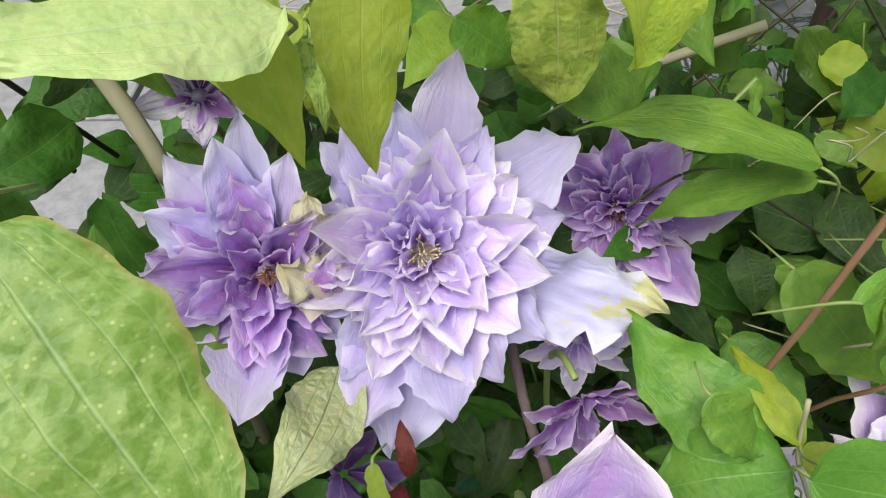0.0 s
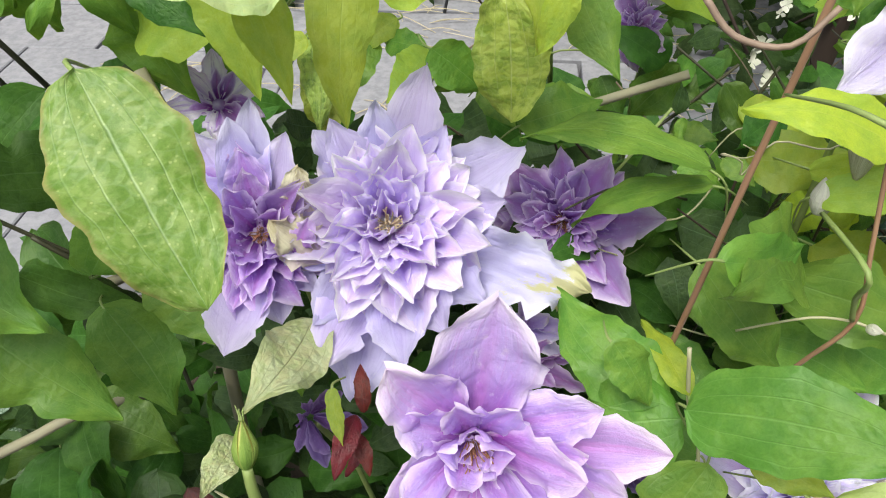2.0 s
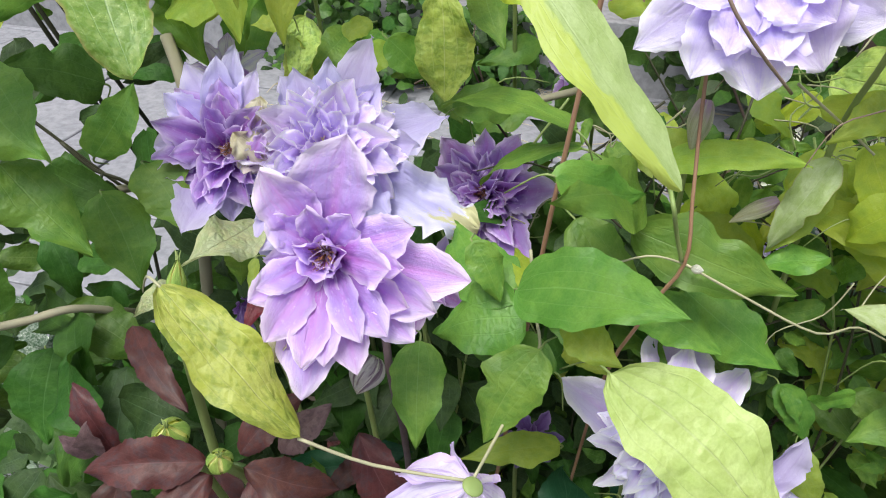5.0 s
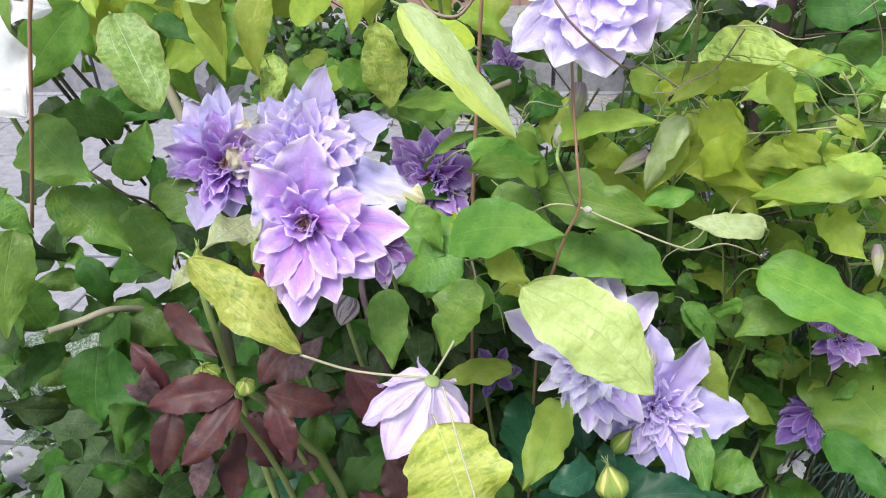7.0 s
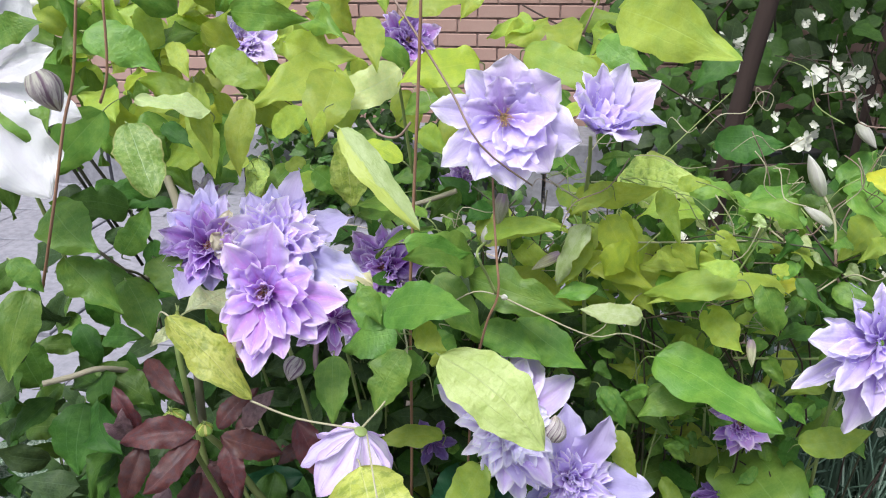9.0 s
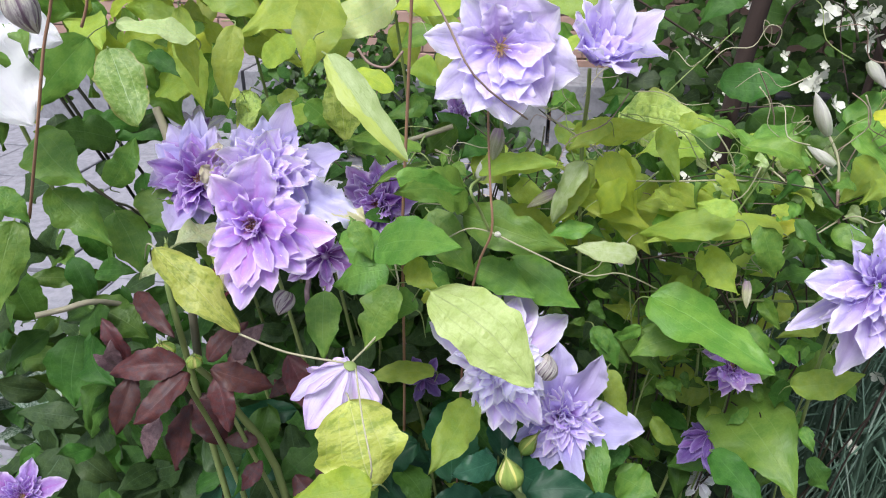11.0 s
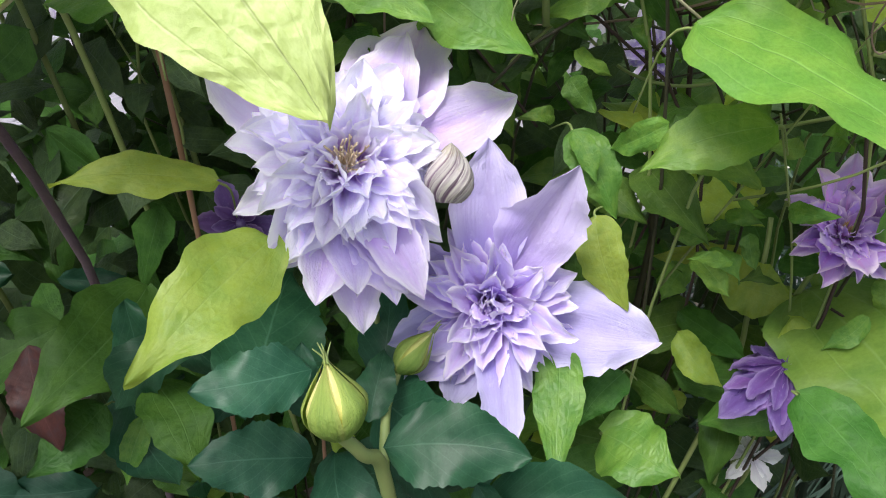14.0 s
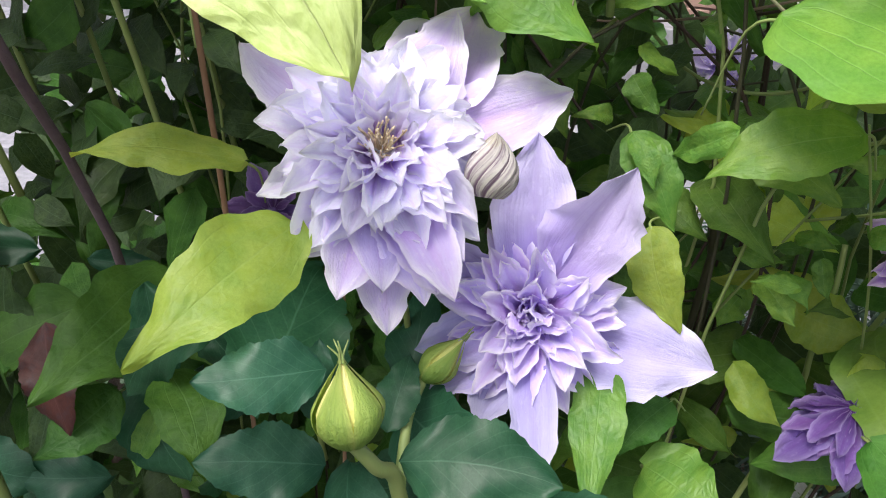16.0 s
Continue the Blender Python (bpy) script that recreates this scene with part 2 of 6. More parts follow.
def petal_material(name, deep, body, pale, bar, wither=0.0, brown=(0.42, 0.38, 0.16), stripes=0.35, threads=22.0, tip=0.42, edge=None):
    """A sepal: deep at its foot, paler to the rim, fine veins along it, a rosy bar, withered blotches."""
    m, t = shader(name)
    uv = t.nodes.new("ShaderNodeUVMap").outputs["UV"]
    sep = t.nodes.new("ShaderNodeSeparateXYZ")
    t.links.new(uv, sep.inputs[0])
    across = calc(t, "ABSOLUTE", calc(t, "MULTIPLY", calc(t, "SUBTRACT", sep.outputs[0], 0.5), 2.0))
    along = sep.outputs[1]
    rnd = chance(t)
    where = shifted(t, uv, calc(t, "MULTIPLY", rnd, 37.0))
    thread = grain(t, stretched(t, where, threads, 1.6), 1.0, 4.0, 0.65)
    cloud = grain(t, where, 2.4, 4.0, 0.6)
    speck = grain(t, stretched(t, where, 9.0, 12.0), 1.0, 5.0, 0.7)
    reach = calc(t, "ADD", along, calc(t, "MULTIPLY", calc(t, "SUBTRACT", cloud, 0.5), 0.5))
    color = blend(t, ramp(t, reach, -0.02, 0.52), deep, body)
    color = blend(t, calc(t, "MULTIPLY", ramp(t, calc(t, "ADD", reach, calc(t, "MULTIPLY", across, 0.30)), 0.62, 1.15), 0.85), color, pale)
    color = blend(t, calc(t, "MULTIPLY", calc(t, "MULTIPLY", ramp(t, across, 0.02, 0.26, 1.0, 0.0), ramp(t, along, 0.1, 1.0, 0.9, 0.2)), 0.5), color, bar)
    color = blend(t, calc(t, "MULTIPLY", ramp(t, thread, 0.48, 0.68), stripes * 0.75), color, bar)
    color = blend(t, calc(t, "MULTIPLY", ramp(t, speck, 0.52, 0.72), 0.20), color, bar)
    color = blend(t, calc(t, "MULTIPLY", ramp(t, speck, 0.46, 0.28), 0.35), color, pale)
    color = blend(t, calc(t, "MULTIPLY", ramp(t, calc(t, "ADD", across, calc(t, "MULTIPLY", speck, 0.10)), 0.66, 1.06), 0.60), color, pale)
    color = blend(t, calc(t, "MULTIPLY", ramp(t, calc(t, "ADD", across, calc(t, "MULTIPLY", along, 0.04)), 0.90, 0.99), 0.35), color, pale)
    if edge:
        color = blend(t, calc(t, "MULTIPLY", ramp(t, across, 0.55, 0.85), 0.85), color, edge)
    if wither:
        old = ramp(t, calc(t, "ADD", grain(t, shifted(t, where, 3.7), 3.2, 5.0, 0.7), calc(t, "MULTIPLY", calc(t, "POWER", along, 5.0), tip)), 0.62, 0.72)
        color = blend(t, calc(t, "MULTIPLY", old, wither), color, brown)
    hs = t.nodes.new("ShaderNodeHueSaturation")
    put(t, hs.inputs["Hue"], ramp(t, rnd, 0.0, 1.0, 0.488, 0.512))
    put(t, hs.inputs["Value"], ramp(t, calc(t, "FRACT", calc(t, "MULTIPLY", rnd, 9.7)), 0.0, 1.0, 0.88, 1.10))
    put(t, hs.inputs["Color"], color)
    soft = t.nodes.new("ShaderNodeHueSaturation")
    soft.inputs["Saturation"].default_value, soft.inputs["Value"].default_value = 1.15, 1.35
    put(t, soft.inputs["Color"], hs.outputs[0])
    crumple = calc(t, "ADD", grain(t, stretched(t, where, 5.0, 7.0), 1.0, 5.0, 0.65), calc(t, "MULTIPLY", ramp(t, cells(t, stretched(t, where, 3.0, 5.0), 1.0, "DISTANCE_TO_EDGE"), 0.0, 0.12), 0.10))
    relief = calc(t, "ADD", calc(t, "MULTIPLY", thread, 0.7), calc(t, "ADD", calc(t, "MULTIPLY", crumple, 1.3), calc(t, "MULTIPLY", speck, 0.4)))
    finish(t, hs.outputs[0], 0.55, relief, 0.70, 0.0016, 0.36, soft.outputs[0], gloss=0.25)
    return m


PETAL = {
    "lilac": petal_material("lilac_petal", (0.33, 0.15, 0.57), (0.69, 0.58, 0.88), (0.95, 0.92, 0.98), (0.52, 0.32, 0.72), stripes=0.30),
    "lilac_pale": petal_material("pale_lilac_petal", (0.44, 0.24, 0.66), (0.82, 0.80, 0.97), (0.95, 0.95, 0.99), (0.64, 0.47, 0.80), stripes=0.24),
    "lilac_rose": petal_material("rosy_lilac_petal", (0.36, 0.15, 0.58), (0.68, 0.59, 0.90), (0.92, 0.89, 0.97), (0.58, 0.36, 0.75), stripes=0.28),
    "lilac_old": petal_material("withered_lilac_petal", (0.36, 0.28, 0.62), (0.58, 0.55, 0.82), (0.78, 0.77, 0.90), (0.46, 0.41, 0.70), wither=0.85, brown=(0.56, 0.56, 0.24), stripes=0.5, tip=0.85),
    "violet": petal_material("violet_petal", (0.12, 0.022, 0.25), (0.42, 0.26, 0.63), (0.76, 0.66, 0.88), (0.42, 0.11, 0.50), stripes=0.30),
    "pink": petal_material("pink_lilac_petal", (0.30, 0.07, 0.44), (0.55, 0.38, 0.79), (0.86, 0.75, 0.92), (0.62, 0.24, 0.68), stripes=0.32),
    "light": petal_material("light_lilac_petal", (0.34, 0.20, 0.62), (0.68, 0.59, 0.89), (0.90, 0.86, 0.97), (0.48, 0.34, 0.76), stripes=0.36),
    "dusk": petal_material("dusky_violet_petal", (0.09, 0.035, 0.20), (0.23, 0.13, 0.43), (0.44, 0.34, 0.64), (0.20, 0.07, 0.35), stripes=0.36),
    # purple kept this dark so the petal colour itself carries deep shade
    "purple": petal_material("shade_darkened_purple_petal", (0.080, 0.038, 0.16), (0.16, 0.095, 0.29), (0.30, 0.22, 0.46), (0.12, 0.05, 0.20)),
    "white": petal_material("white_petal", (0.70, 0.68, 0.74), (0.80, 0.80, 0.82), (0.84, 0.84, 0.84), (0.66, 0.62, 0.72), stripes=0.25),
    "sepal": petal_material("veined_lilac_sepal", (0.36, 0.27, 0.61), (0.56, 0.50, 0.81), (0.70, 0.66, 0.89), (0.42, 0.33, 0.67), stripes=0.45, threads=30.0),
    "withered": petal_material("withered_pale_petal", (0.50, 0.34, 0.58), (0.60, 0.58, 0.42), (0.68, 0.66, 0.48), (0.36, 0.30, 0.20), stripes=0.8, wither=0.5),
    "bell": petal_material("white_violet_petal", (0.76, 0.73, 0.84), (0.76, 0.70, 0.88), (0.66, 0.52, 0.86), (0.40, 0.24, 0.62), stripes=1.0, threads=11.0),
    "bud": petal_material("striped_bud", (0.58, 0.58, 0.48), (0.68, 0.65, 0.62), (0.72, 0.69, 0.68), (0.12, 0.05, 0.12), stripes=1.0, wither=0.3, threads=9.0, edge=(0.16, 0.08, 0.15)),
    "green_bud": petal_material("pale_green_bud", (0.44, 0.30, 0.46), (0.60, 0.60, 0.40), (0.68, 0.68, 0.50), (0.34, 0.34, 0.16), stripes=0.9, wither=0.4),
    "white_bud": petal_material("white_bud", (0.52, 0.56, 0.42), (0.70, 0.70, 0.62), (0.76, 0.75, 0.70), (0.48, 0.46, 0.42), stripes=0.6),
    "rose_bud": petal_material("green_rose_bud", (0.17, 0.30, 0.06), (0.27, 0.39, 0.09), (0.40, 0.48, 0.14), (0.11, 0.21, 0.04), stripes=0.6, threads=8.0),
    "rose_heart": petal_material("yellow_rose_petal", (0.55, 0.55, 0.14), (0.66, 0.64, 0.22), (0.74, 0.72, 0.36), (0.50, 0.50, 0.12)),
}


def plain_material(name, main, second, rough=0.6, scale=60.0, bump=0.4, depth=0.001, along=None, gloss=0.4, light=0.0):
    m, t = shader(name)
    where = place_of(t)
    if along:
        where = stretched(t, where, *along)
    where = shifted(t, where, calc(t, "MULTIPLY", chance(t), 13.0))
    fine, broad = grain(t, where, scale, 5.0, 0.65), grain(t, where, scale * 0.13, 3.0)
    color = blend(t, ramp(t, broad, 0.35, 0.65), main, second)
    color = blend(t, calc(t, "MULTIPLY", ramp(t, fine, 0.35, 0.7), 0.45), color, second, "MULTIPLY")
    color = blend(t, 0.6, color, blend(t, ramp(t, fine, 0.3, 0.7), main, second))
    finish(t, color, ramp(t, fine, 0.2, 0.8, rough - 0.1, min(1.0, rough + 0.1)), fine, bump, depth, light, gloss=gloss)
    return m


RED_STEM = plain_material("red_brown_stem", (0.235, 0.125, 0.075), (0.350, 0.215, 0.135), 0.5, 90, along=(1, 1, 0.2))
GREEN_STEM = plain_material("green_stem", (0.190, 0.270, 0.080), (0.280, 0.340, 0.120), 0.5, 120, along=(1, 1, 0.3), light=0.1)
PALE_STEM = plain_material("pale_stem", (0.330, 0.330, 0.200), (0.430, 0.400, 0.270), 0.5, 120)
GREY_STEM = plain_material("grey_woody_stem", (0.250, 0.240, 0.170), (0.340, 0.310, 0.220), 0.7, 120)
DARK_STEM = plain_material("dark_stem", (0.030, 0.032, 0.018), (0.060, 0.058, 0.030), 0.55, 120)
PURPLE_STEM = plain_material("purple_downy_stem", (0.085, 0.055, 0.070), (0.150, 0.110, 0.120), 0.8, 400, 0.8)
TENDRIL = plain_material("brown_tendril", (0.200, 0.140, 0.110), (0.300, 0.220, 0.170), 0.55, 150)
STAMEN = plain_material("yellow_brown_stamen", (0.600, 0.440, 0.180), (0.420, 0.240, 0.120), 0.6, 500)
STAMEN_PALE = plain_material("cream_stamen", (0.760, 0.680, 0.480), (0.600, 0.450, 0.280), 0.6, 500)
STAMEN_RED = plain_material("red_brown_stamen", (0.230, 0.090, 0.060), (0.380, 0.190, 0.100), 0.6, 500)
BARK = plain_material("dark_bark", (0.035, 0.022, 0.018), (0.060, 0.040, 0.032), 0.85, 40, 0.8, 0.004, along=(1, 1, 0.25))
ROD = plain_material("dark_rod", (0.030, 0.032, 0.022), (0.055, 0.055, 0.040), 0.5, 80)
PIPE = plain_material("white_painted_pipe", (0.640, 0.640, 0.600), (0.520, 0.520, 0.480), 0.45, 50, 0.15)
SLAB = plain_material("grey_paving", (0.262, 0.262, 0.292), (0.205, 0.205, 0.232), 0.85, 30, 0.35, 0.002)
SOIL = plain_material("brown_soil", (0.075, 0.055, 0.040), (0.130, 0.100, 0.075), 0.95, 60, 1.0, 0.01)
EARTH = plain_material("trodden_earth", (0.110, 0.095, 0.078), (0.070, 0.062, 0.050), 0.95, 8, 0.7, 0.01)
STRAW = plain_material("dry_straw", (0.520, 0.460, 0.330), (0.400, 0.340, 0.230), 0.7, 200)
BRICK = plain_material("red_brick", (0.330, 0.205, 0.165), (0.400, 0.280, 0.230), 0.85, 35, 0.7, 0.003)
MORTAR = plain_material("grey_mortar", (0.290, 0.205, 0.175), (0.240, 0.175, 0.150), 0.95, 60, 0.7, 0.003)
KERB = plain_material("grey_stone", (0.260, 0.260, 0.280), (0.190, 0.190, 0.210), 0.85, 25, 0.6, 0.004)
GRASS = plain_material("blue_green_grass", (0.050, 0.095, 0.062), (0.085, 0.140, 0.098), 0.45, 30, 0.2)
FLORET = plain_material("white_floret", (0.700, 0.700, 0.620), (0.560, 0.580, 0.460), 0.6, 80, light=0.2)
VARIEGATED = plain_material("white_green_small_leaf", (0.620, 0.680, 0.560), (0.120, 0.260, 0.130), 0.55, 35, light=0.2)
SHOOT = plain_material("pale_ground_leaf", (0.090, 0.170, 0.060), (0.170, 0.260, 0.110), 0.55, 40, light=0.2)


# ---- building helpers ----
def link(name, mesh, material, parent=None, label=""):
    if material is not None and not mesh.materials:
        mesh.materials.append(material)
    ob = new(name, mesh)
    if parent is not None:
        ob.parent = parent
    if label:
        ob["label"] = label
    return ob


def smooth(mesh):
    mesh.polygons.foreach_set("use_smooth", [True] * len(mesh.polygons))
    mesh.update()
    return mesh


def sheet(name, nu, nv, at):
    """A sheet of nu by nv cells; at(u, v) gives its place for u along 0..1 and v across -1..1."""
    verts, uvs, faces = [], [], []
    for i in range(nu + 1):
        for j in range(nv + 1):
            u, v = i / nu, 2 * j / nv - 1
            verts.append(at(u, v))
            uvs.append((0.5 + v / 2, u))
    for i in range(nu):
        for j in range(nv):
            a = i * (nv + 1) + j
            faces.append((a, a + 1, a + nv + 2, a + nv + 1))
    mesh = bpy.data.meshes.new(name)
    mesh.from_pydata(verts, [], faces)
    layer = mesh.uv_layers.new(name="uv")
    order = np.empty(len(mesh.loops), dtype=np.int32)
    mesh.loops.foreach_get("vertex_index", order)
    layer.data.foreach_set("uv", np.array(uvs)[order].ravel())
    return smooth(mesh)


def leaf_width(u, kind):
    if kind in ("rose", "red", "scarlet", "mauve"):
        return max(0.0, math.sin(math.pi * u ** 0.78)) ** 0.75
    if kind == "pale2":
        return max(0.0, math.sin(math.pi * u ** 0.80)) ** 0.62 * (1 - 0.16 * u ** 4)
    if kind in ("palegrey", "greylime"):
        return max(0.0, math.sin(math.pi * u ** 0.74)) ** 0.66
    if kind == "mottled":
        return max(0.0, math.sin(math.pi * u ** 0.92)) ** 0.58 * (1 + 0.05 * math.sin(13 * u))
    if kind == "pale":
        return max(0.0, math.sin(math.pi * min(1, u ** 0.82))) ** 0.56
    if kind == "crinkle":
        return max(0.0, math.sin(math.pi * min(1, u ** 0.76))) ** 0.66 * (1.04 - 0.22 * u ** 3) * min(1.0, 1.5 * (1 - u) + 0.02) ** 0.45
    drawn = min(1.0, max(0.0, (u - 0.58) / 0.38))
    return 1.02 * max(0.0, math.sin(math.pi * min(1, u ** 0.64))) ** 0.70 * (1 - 0.36 * drawn * drawn * (3 - 2 * drawn))


def leaf_mesh(kind, length, width, bulge, fold, seed, nu=32, nv=10, wild=1.0):
    """Base at the origin, tip at y = length, upper face to +z."""
    rnd = random.Random(seed)
    bend, ph1, ph2 = rnd.uniform(-0.06, 0.06), rnd.uniform(0, 6.3), rnd.uniform(0, 6.3)
    wave = rnd.uniform(0.05, 0.115) * (1.8 if kind in ("crinkle", "palecurl", "mottled", "skeleton") else 1.0) * wild
    twist = rnd.uniform(-0.35, 0.35) * wild
    droop, ph3 = rnd.uniform(-0.25, 0.45) * wild, rnd.uniform(0, 6.3)
    toothed = kind in ("rose", "red", "scarlet", "mauve")
    plain = not toothed and kind not in ("pale", "mottled", "crinkle", "skeleton", "pale2", "palegrey", "greylime")
    heart = rnd.uniform(0.0, 0.09) * width if plain else 0.0
    lobe, lobe_at, lobe_side = (rnd.uniform(0.18, 0.32) if plain and rnd.random() < 0.22 else 0.0), rnd.uniform(0.42, 0.58), rnd.choice((-1, 1))
    hook = rnd.uniform(-0.10, 0.10)
    quilt = {"crinkle": 0.020, "mottled": 0.018, "pale2": 0.012, "skeleton": 0.018}.get(kind, 0.006)

    def shape(u, v):
        half = leaf_width(u, kind) * width * length / 2
        edge = 1 + 0.05 * math.sin(17 * u + ph1) * abs(v) + 0.03 * math.sin(41 * u + ph2) * abs(v) ** 3
        if toothed and abs(v) > 0.99:
            edge *= 1.0 if int(u * nu) % 2 else 1.05
        if lobe and v * lobe_side > 0:
            edge *= 1 + 0.5 * lobe * math.exp(-((u - lobe_at + 0.12) / 0.09) ** 2) - lobe * math.exp(-((u - lobe_at - 0.03) / 0.06) ** 2)
        x = v * half * edge
        z = 4 * bulge * length * u * (1 - u) + fold * abs(x) * (1 - 0.5 * u) - 0.25 * fold * width * length * abs(v) ** 2.5
        z += wave * length * width * math.sin(9 * u + ph1 + 1.4 * v) * abs(v) ** 2
        z += twist * x * (u - 0.3) - droop * length * max(0.0, u - 0.45) ** 2
        z += 0.035 * length * width * math.sin(23 * u + ph3 + 2.5 * v) * abs(v) ** 3
        p = Vector((x / length * 9, u * 11, seed * 3.7))
        z += quilt * length * (noise.noise(p) + 0.5 * noise.noise(p * 2.3))
        return (x + bend * length * math.sin(math.pi * u) + hook * length * max(0.0, u - 0.7) ** 2 * 4, (u - heart * v * v * (1 - u) ** 5) * length, z)

    tip = shape(1.0, 0.0)

    def at(u, v):
        x, y, z = shape(u, v)
        return (x - u * u * tip[0], y, z - u * u * tip[2])

    return sheet("leaf", nu, nv, at)


def axes(origin, along, normal):
    """The pose whose y runs along and whose z is nearest to normal."""
    y = Vector(along).normalized()
    n = Vector(normal)
    z = (n - y * n.dot(y)).normalized()
    x = y.cross(z)
    m = Matrix((x, y, z)).transposed().to_4x4()
    m.translation = origin
    return m


def tube_data(points, radii, sides=7):
    """Verts and faces of a round rod through the points, smoothed between them."""
    pts = [Vector(p) for p in points]
    fine, wide = [], []
    n = len(pts)
    steps = 4 if n > 2 else 2
    for i in range(n - 1):
        p0, p1, p2, p3 = pts[max(i - 1, 0)], pts[i], pts[i + 1], pts[min(i + 2, n - 1)]
        for s in range(steps + (i == n - 2)):
            q = s / steps
            fine.append(0.5 * ((2 * p1) + (p2 - p0) * q + (2 * p0 - 5 * p1 + 4 * p2 - p3) * q * q + (3 * p1 - p0 - 3 * p2 + p3) * q ** 3))
            wide.append(radii[i] * (1 - q) + radii[i + 1] * q)
    verts, faces = [], []
    side = Vector((0.31, 0.77, 0.55))
    for i, p in enumerate(fine):
        way = (fine[min(i + 1, len(fine) - 1)] - fine[max(i - 1, 0)]).normalized()
        side = (side - way * side.dot(way)).normalized()
        other = way.cross(side)
        for k in range(sides):
            a = 2 * math.pi * k / sides
            verts.append(p + wide[i] * (math.cos(a) * side + math.sin(a) * other))
    for i in range(len(fine) - 1):
        for k in range(sides):
            a, b = i * sides + k, i * sides + (k + 1) % sides
            faces.append((a, b, b + sides, a + sides))
    faces.append(tuple(range(sides - 1, -1, -1)))
    faces.append(tuple(range(len(verts) - sides, len(verts))))
    return verts, faces


def tube(name, points, radius, material, parent=None, tip=None, label="", sides=7):
    tip = radius if tip is None else tip
    n = len(points)
    verts, faces = tube_data(points, [radius + (tip - radius) * i / (n - 1) for i in range(n)], sides)
    mesh = bpy.data.meshes.new(name)
    mesh.from_pydata(verts, [], faces)
    return link(name, smooth(mesh), material, parent, label)


def joined(name, pieces, material):
    """One mesh out of many (verts, faces)."""
    verts, faces = [], []
    for v, f in pieces:
        base = len(verts)
        verts += v
        faces += [tuple(i + base for i in face) for face in f]
    mesh = bpy.data.meshes.new(name)
    mesh.from_pydata(verts, [], faces)
    mesh.materials.append(material)
    return mesh


def petal_mesh(length, width, cup, curl, seed, nu=16, nv=10, blunt=0.5, ruffle=1.0, fold=0.16):
    """An ovate petal with a small sharp tip, from the origin along y; curl bends it back (plus) or inward (minus), in degrees.
    blunt: how far along it is widest; fold: how far it is folded along its midrib."""
    rnd = random.Random(seed)
    ph, ph2, skew = rnd.uniform(0, 6.3), rnd.uniform(0, 6.3), rnd.uniform(-0.14, 0.14)
    roll = (rnd.uniform(-0.10, 0.26), rnd.uniform(-0.10, 0.26))
    flick = rnd.uniform(-0.10, 0.16)
    steps, y, z = [], 0.0, 0.0
    for i in range(nu + 1):
        here, there = 1 - (1 - i / nu) ** 1.45, 1 - max(0.0, 1 - (i + 1) / nu) ** 1.45
        steps.append((here, y, z))
        a = -radians(curl) * ((here + there) / 2) ** 1.5
        y += math.cos(a) * length * (there - here)
        z += math.sin(a) * length * (there - here)

    def at(u, v):
        u, y, z = steps[round(u * nu)]
        if u < blunt:
            w = 0.22 + 0.78 * math.sin(math.pi / 2 * u / blunt) ** 1.1
        else:
            q = (u - blunt) / (1 - blunt)
            w = max(0.0, 1 - q ** 2.0) ** 0.85 * (1 - 0.15 * q ** 3)
        if u > 0.999:
            w = 0.012
        side = 5.0 if v > 0 else 0.0
        ragged = 0.05 * math.sin(11 * u + ph + side) + ruffle * (0.12 * noise.noise(Vector((u * 6.0, 3.0 + side, seed * 2.3))) + 0.15 * noise.noise(Vector((u * 21.0, 9.0 + side, seed * 1.3))))
        x = v * w * width * length / 2 * (1 + ragged * abs(v) ** 2)
        wide = width * length * w
        z += cup * wide * v * v * (1 - 0.4 * u)
        z += fold * wide * abs(v) * (0.5 + 0.8 * u * u)
        z -= roll[v > 0] * wide * max(0.0, abs(v) - 0.45) ** 2 * 2.2 * math.sin(math.pi * u)
        z += ruffle * width * length * abs(v) ** 1.8 * (0.075 * math.sin(10 * u + ph + 2.4 * v) + 0.055 * math.sin(25 * u + ph2 - 1.5 * v)) * min(1.0, 3 * u)
        z -= 0.05 * wide * math.exp(-(v / 0.16) ** 2) * (1 - 0.6 * u)
        z += flick * length * max(0.0, u - 0.72) ** 2 * 4
        z += ruffle * length * (0.030 * noise.noise(Vector((v * 2.2, u * 3.6, seed * 1.7))) + 0.026 * noise.noise(Vector((v * 4.5, u * 9.0, seed * 0.7))) + 0.015 * noise.noise(Vector((v * 9.0, u * 16.0, seed * 0.9))))
        return (x + skew * length * u * u * 0.6, y, z)

    return sheet("petal", nu, nv, at)


def facing_pose(place, facing, up=(0, 0, 1)):
    z = Vector(facing).normalized()
    u = Vector(up)
    y = (u - z * u.dot(z)).normalized()
    x = y.cross(z)
    m = Matrix((x, y, z)).transposed().to_4x4()
    m.translation = place
    return m


def stamens(count, length, spread, radius, seed):
    rnd = random.Random(seed)
    pieces = []
    for k in range(count):
        a, r = rnd.uniform(0, 6.283), spread * math.sqrt(rnd.random())
        tipv = Vector((math.cos(a) * r, math.sin(a) * r, length * rnd.uniform(0.75, 1.1)))
        root = Vector((math.cos(a) * r * 0.25, math.sin(a) * r * 0.25, 0))
        midp = root.lerp(tipv, 0.6) + Vector((rnd.uniform(-1, 1), rnd.uniform(-1, 1), 0)) * 0.12 * length
        pieces.append(tube_data([root, midp, tipv], [radius, radius * 0.9, radius * 1.35], 5))
    return pieces


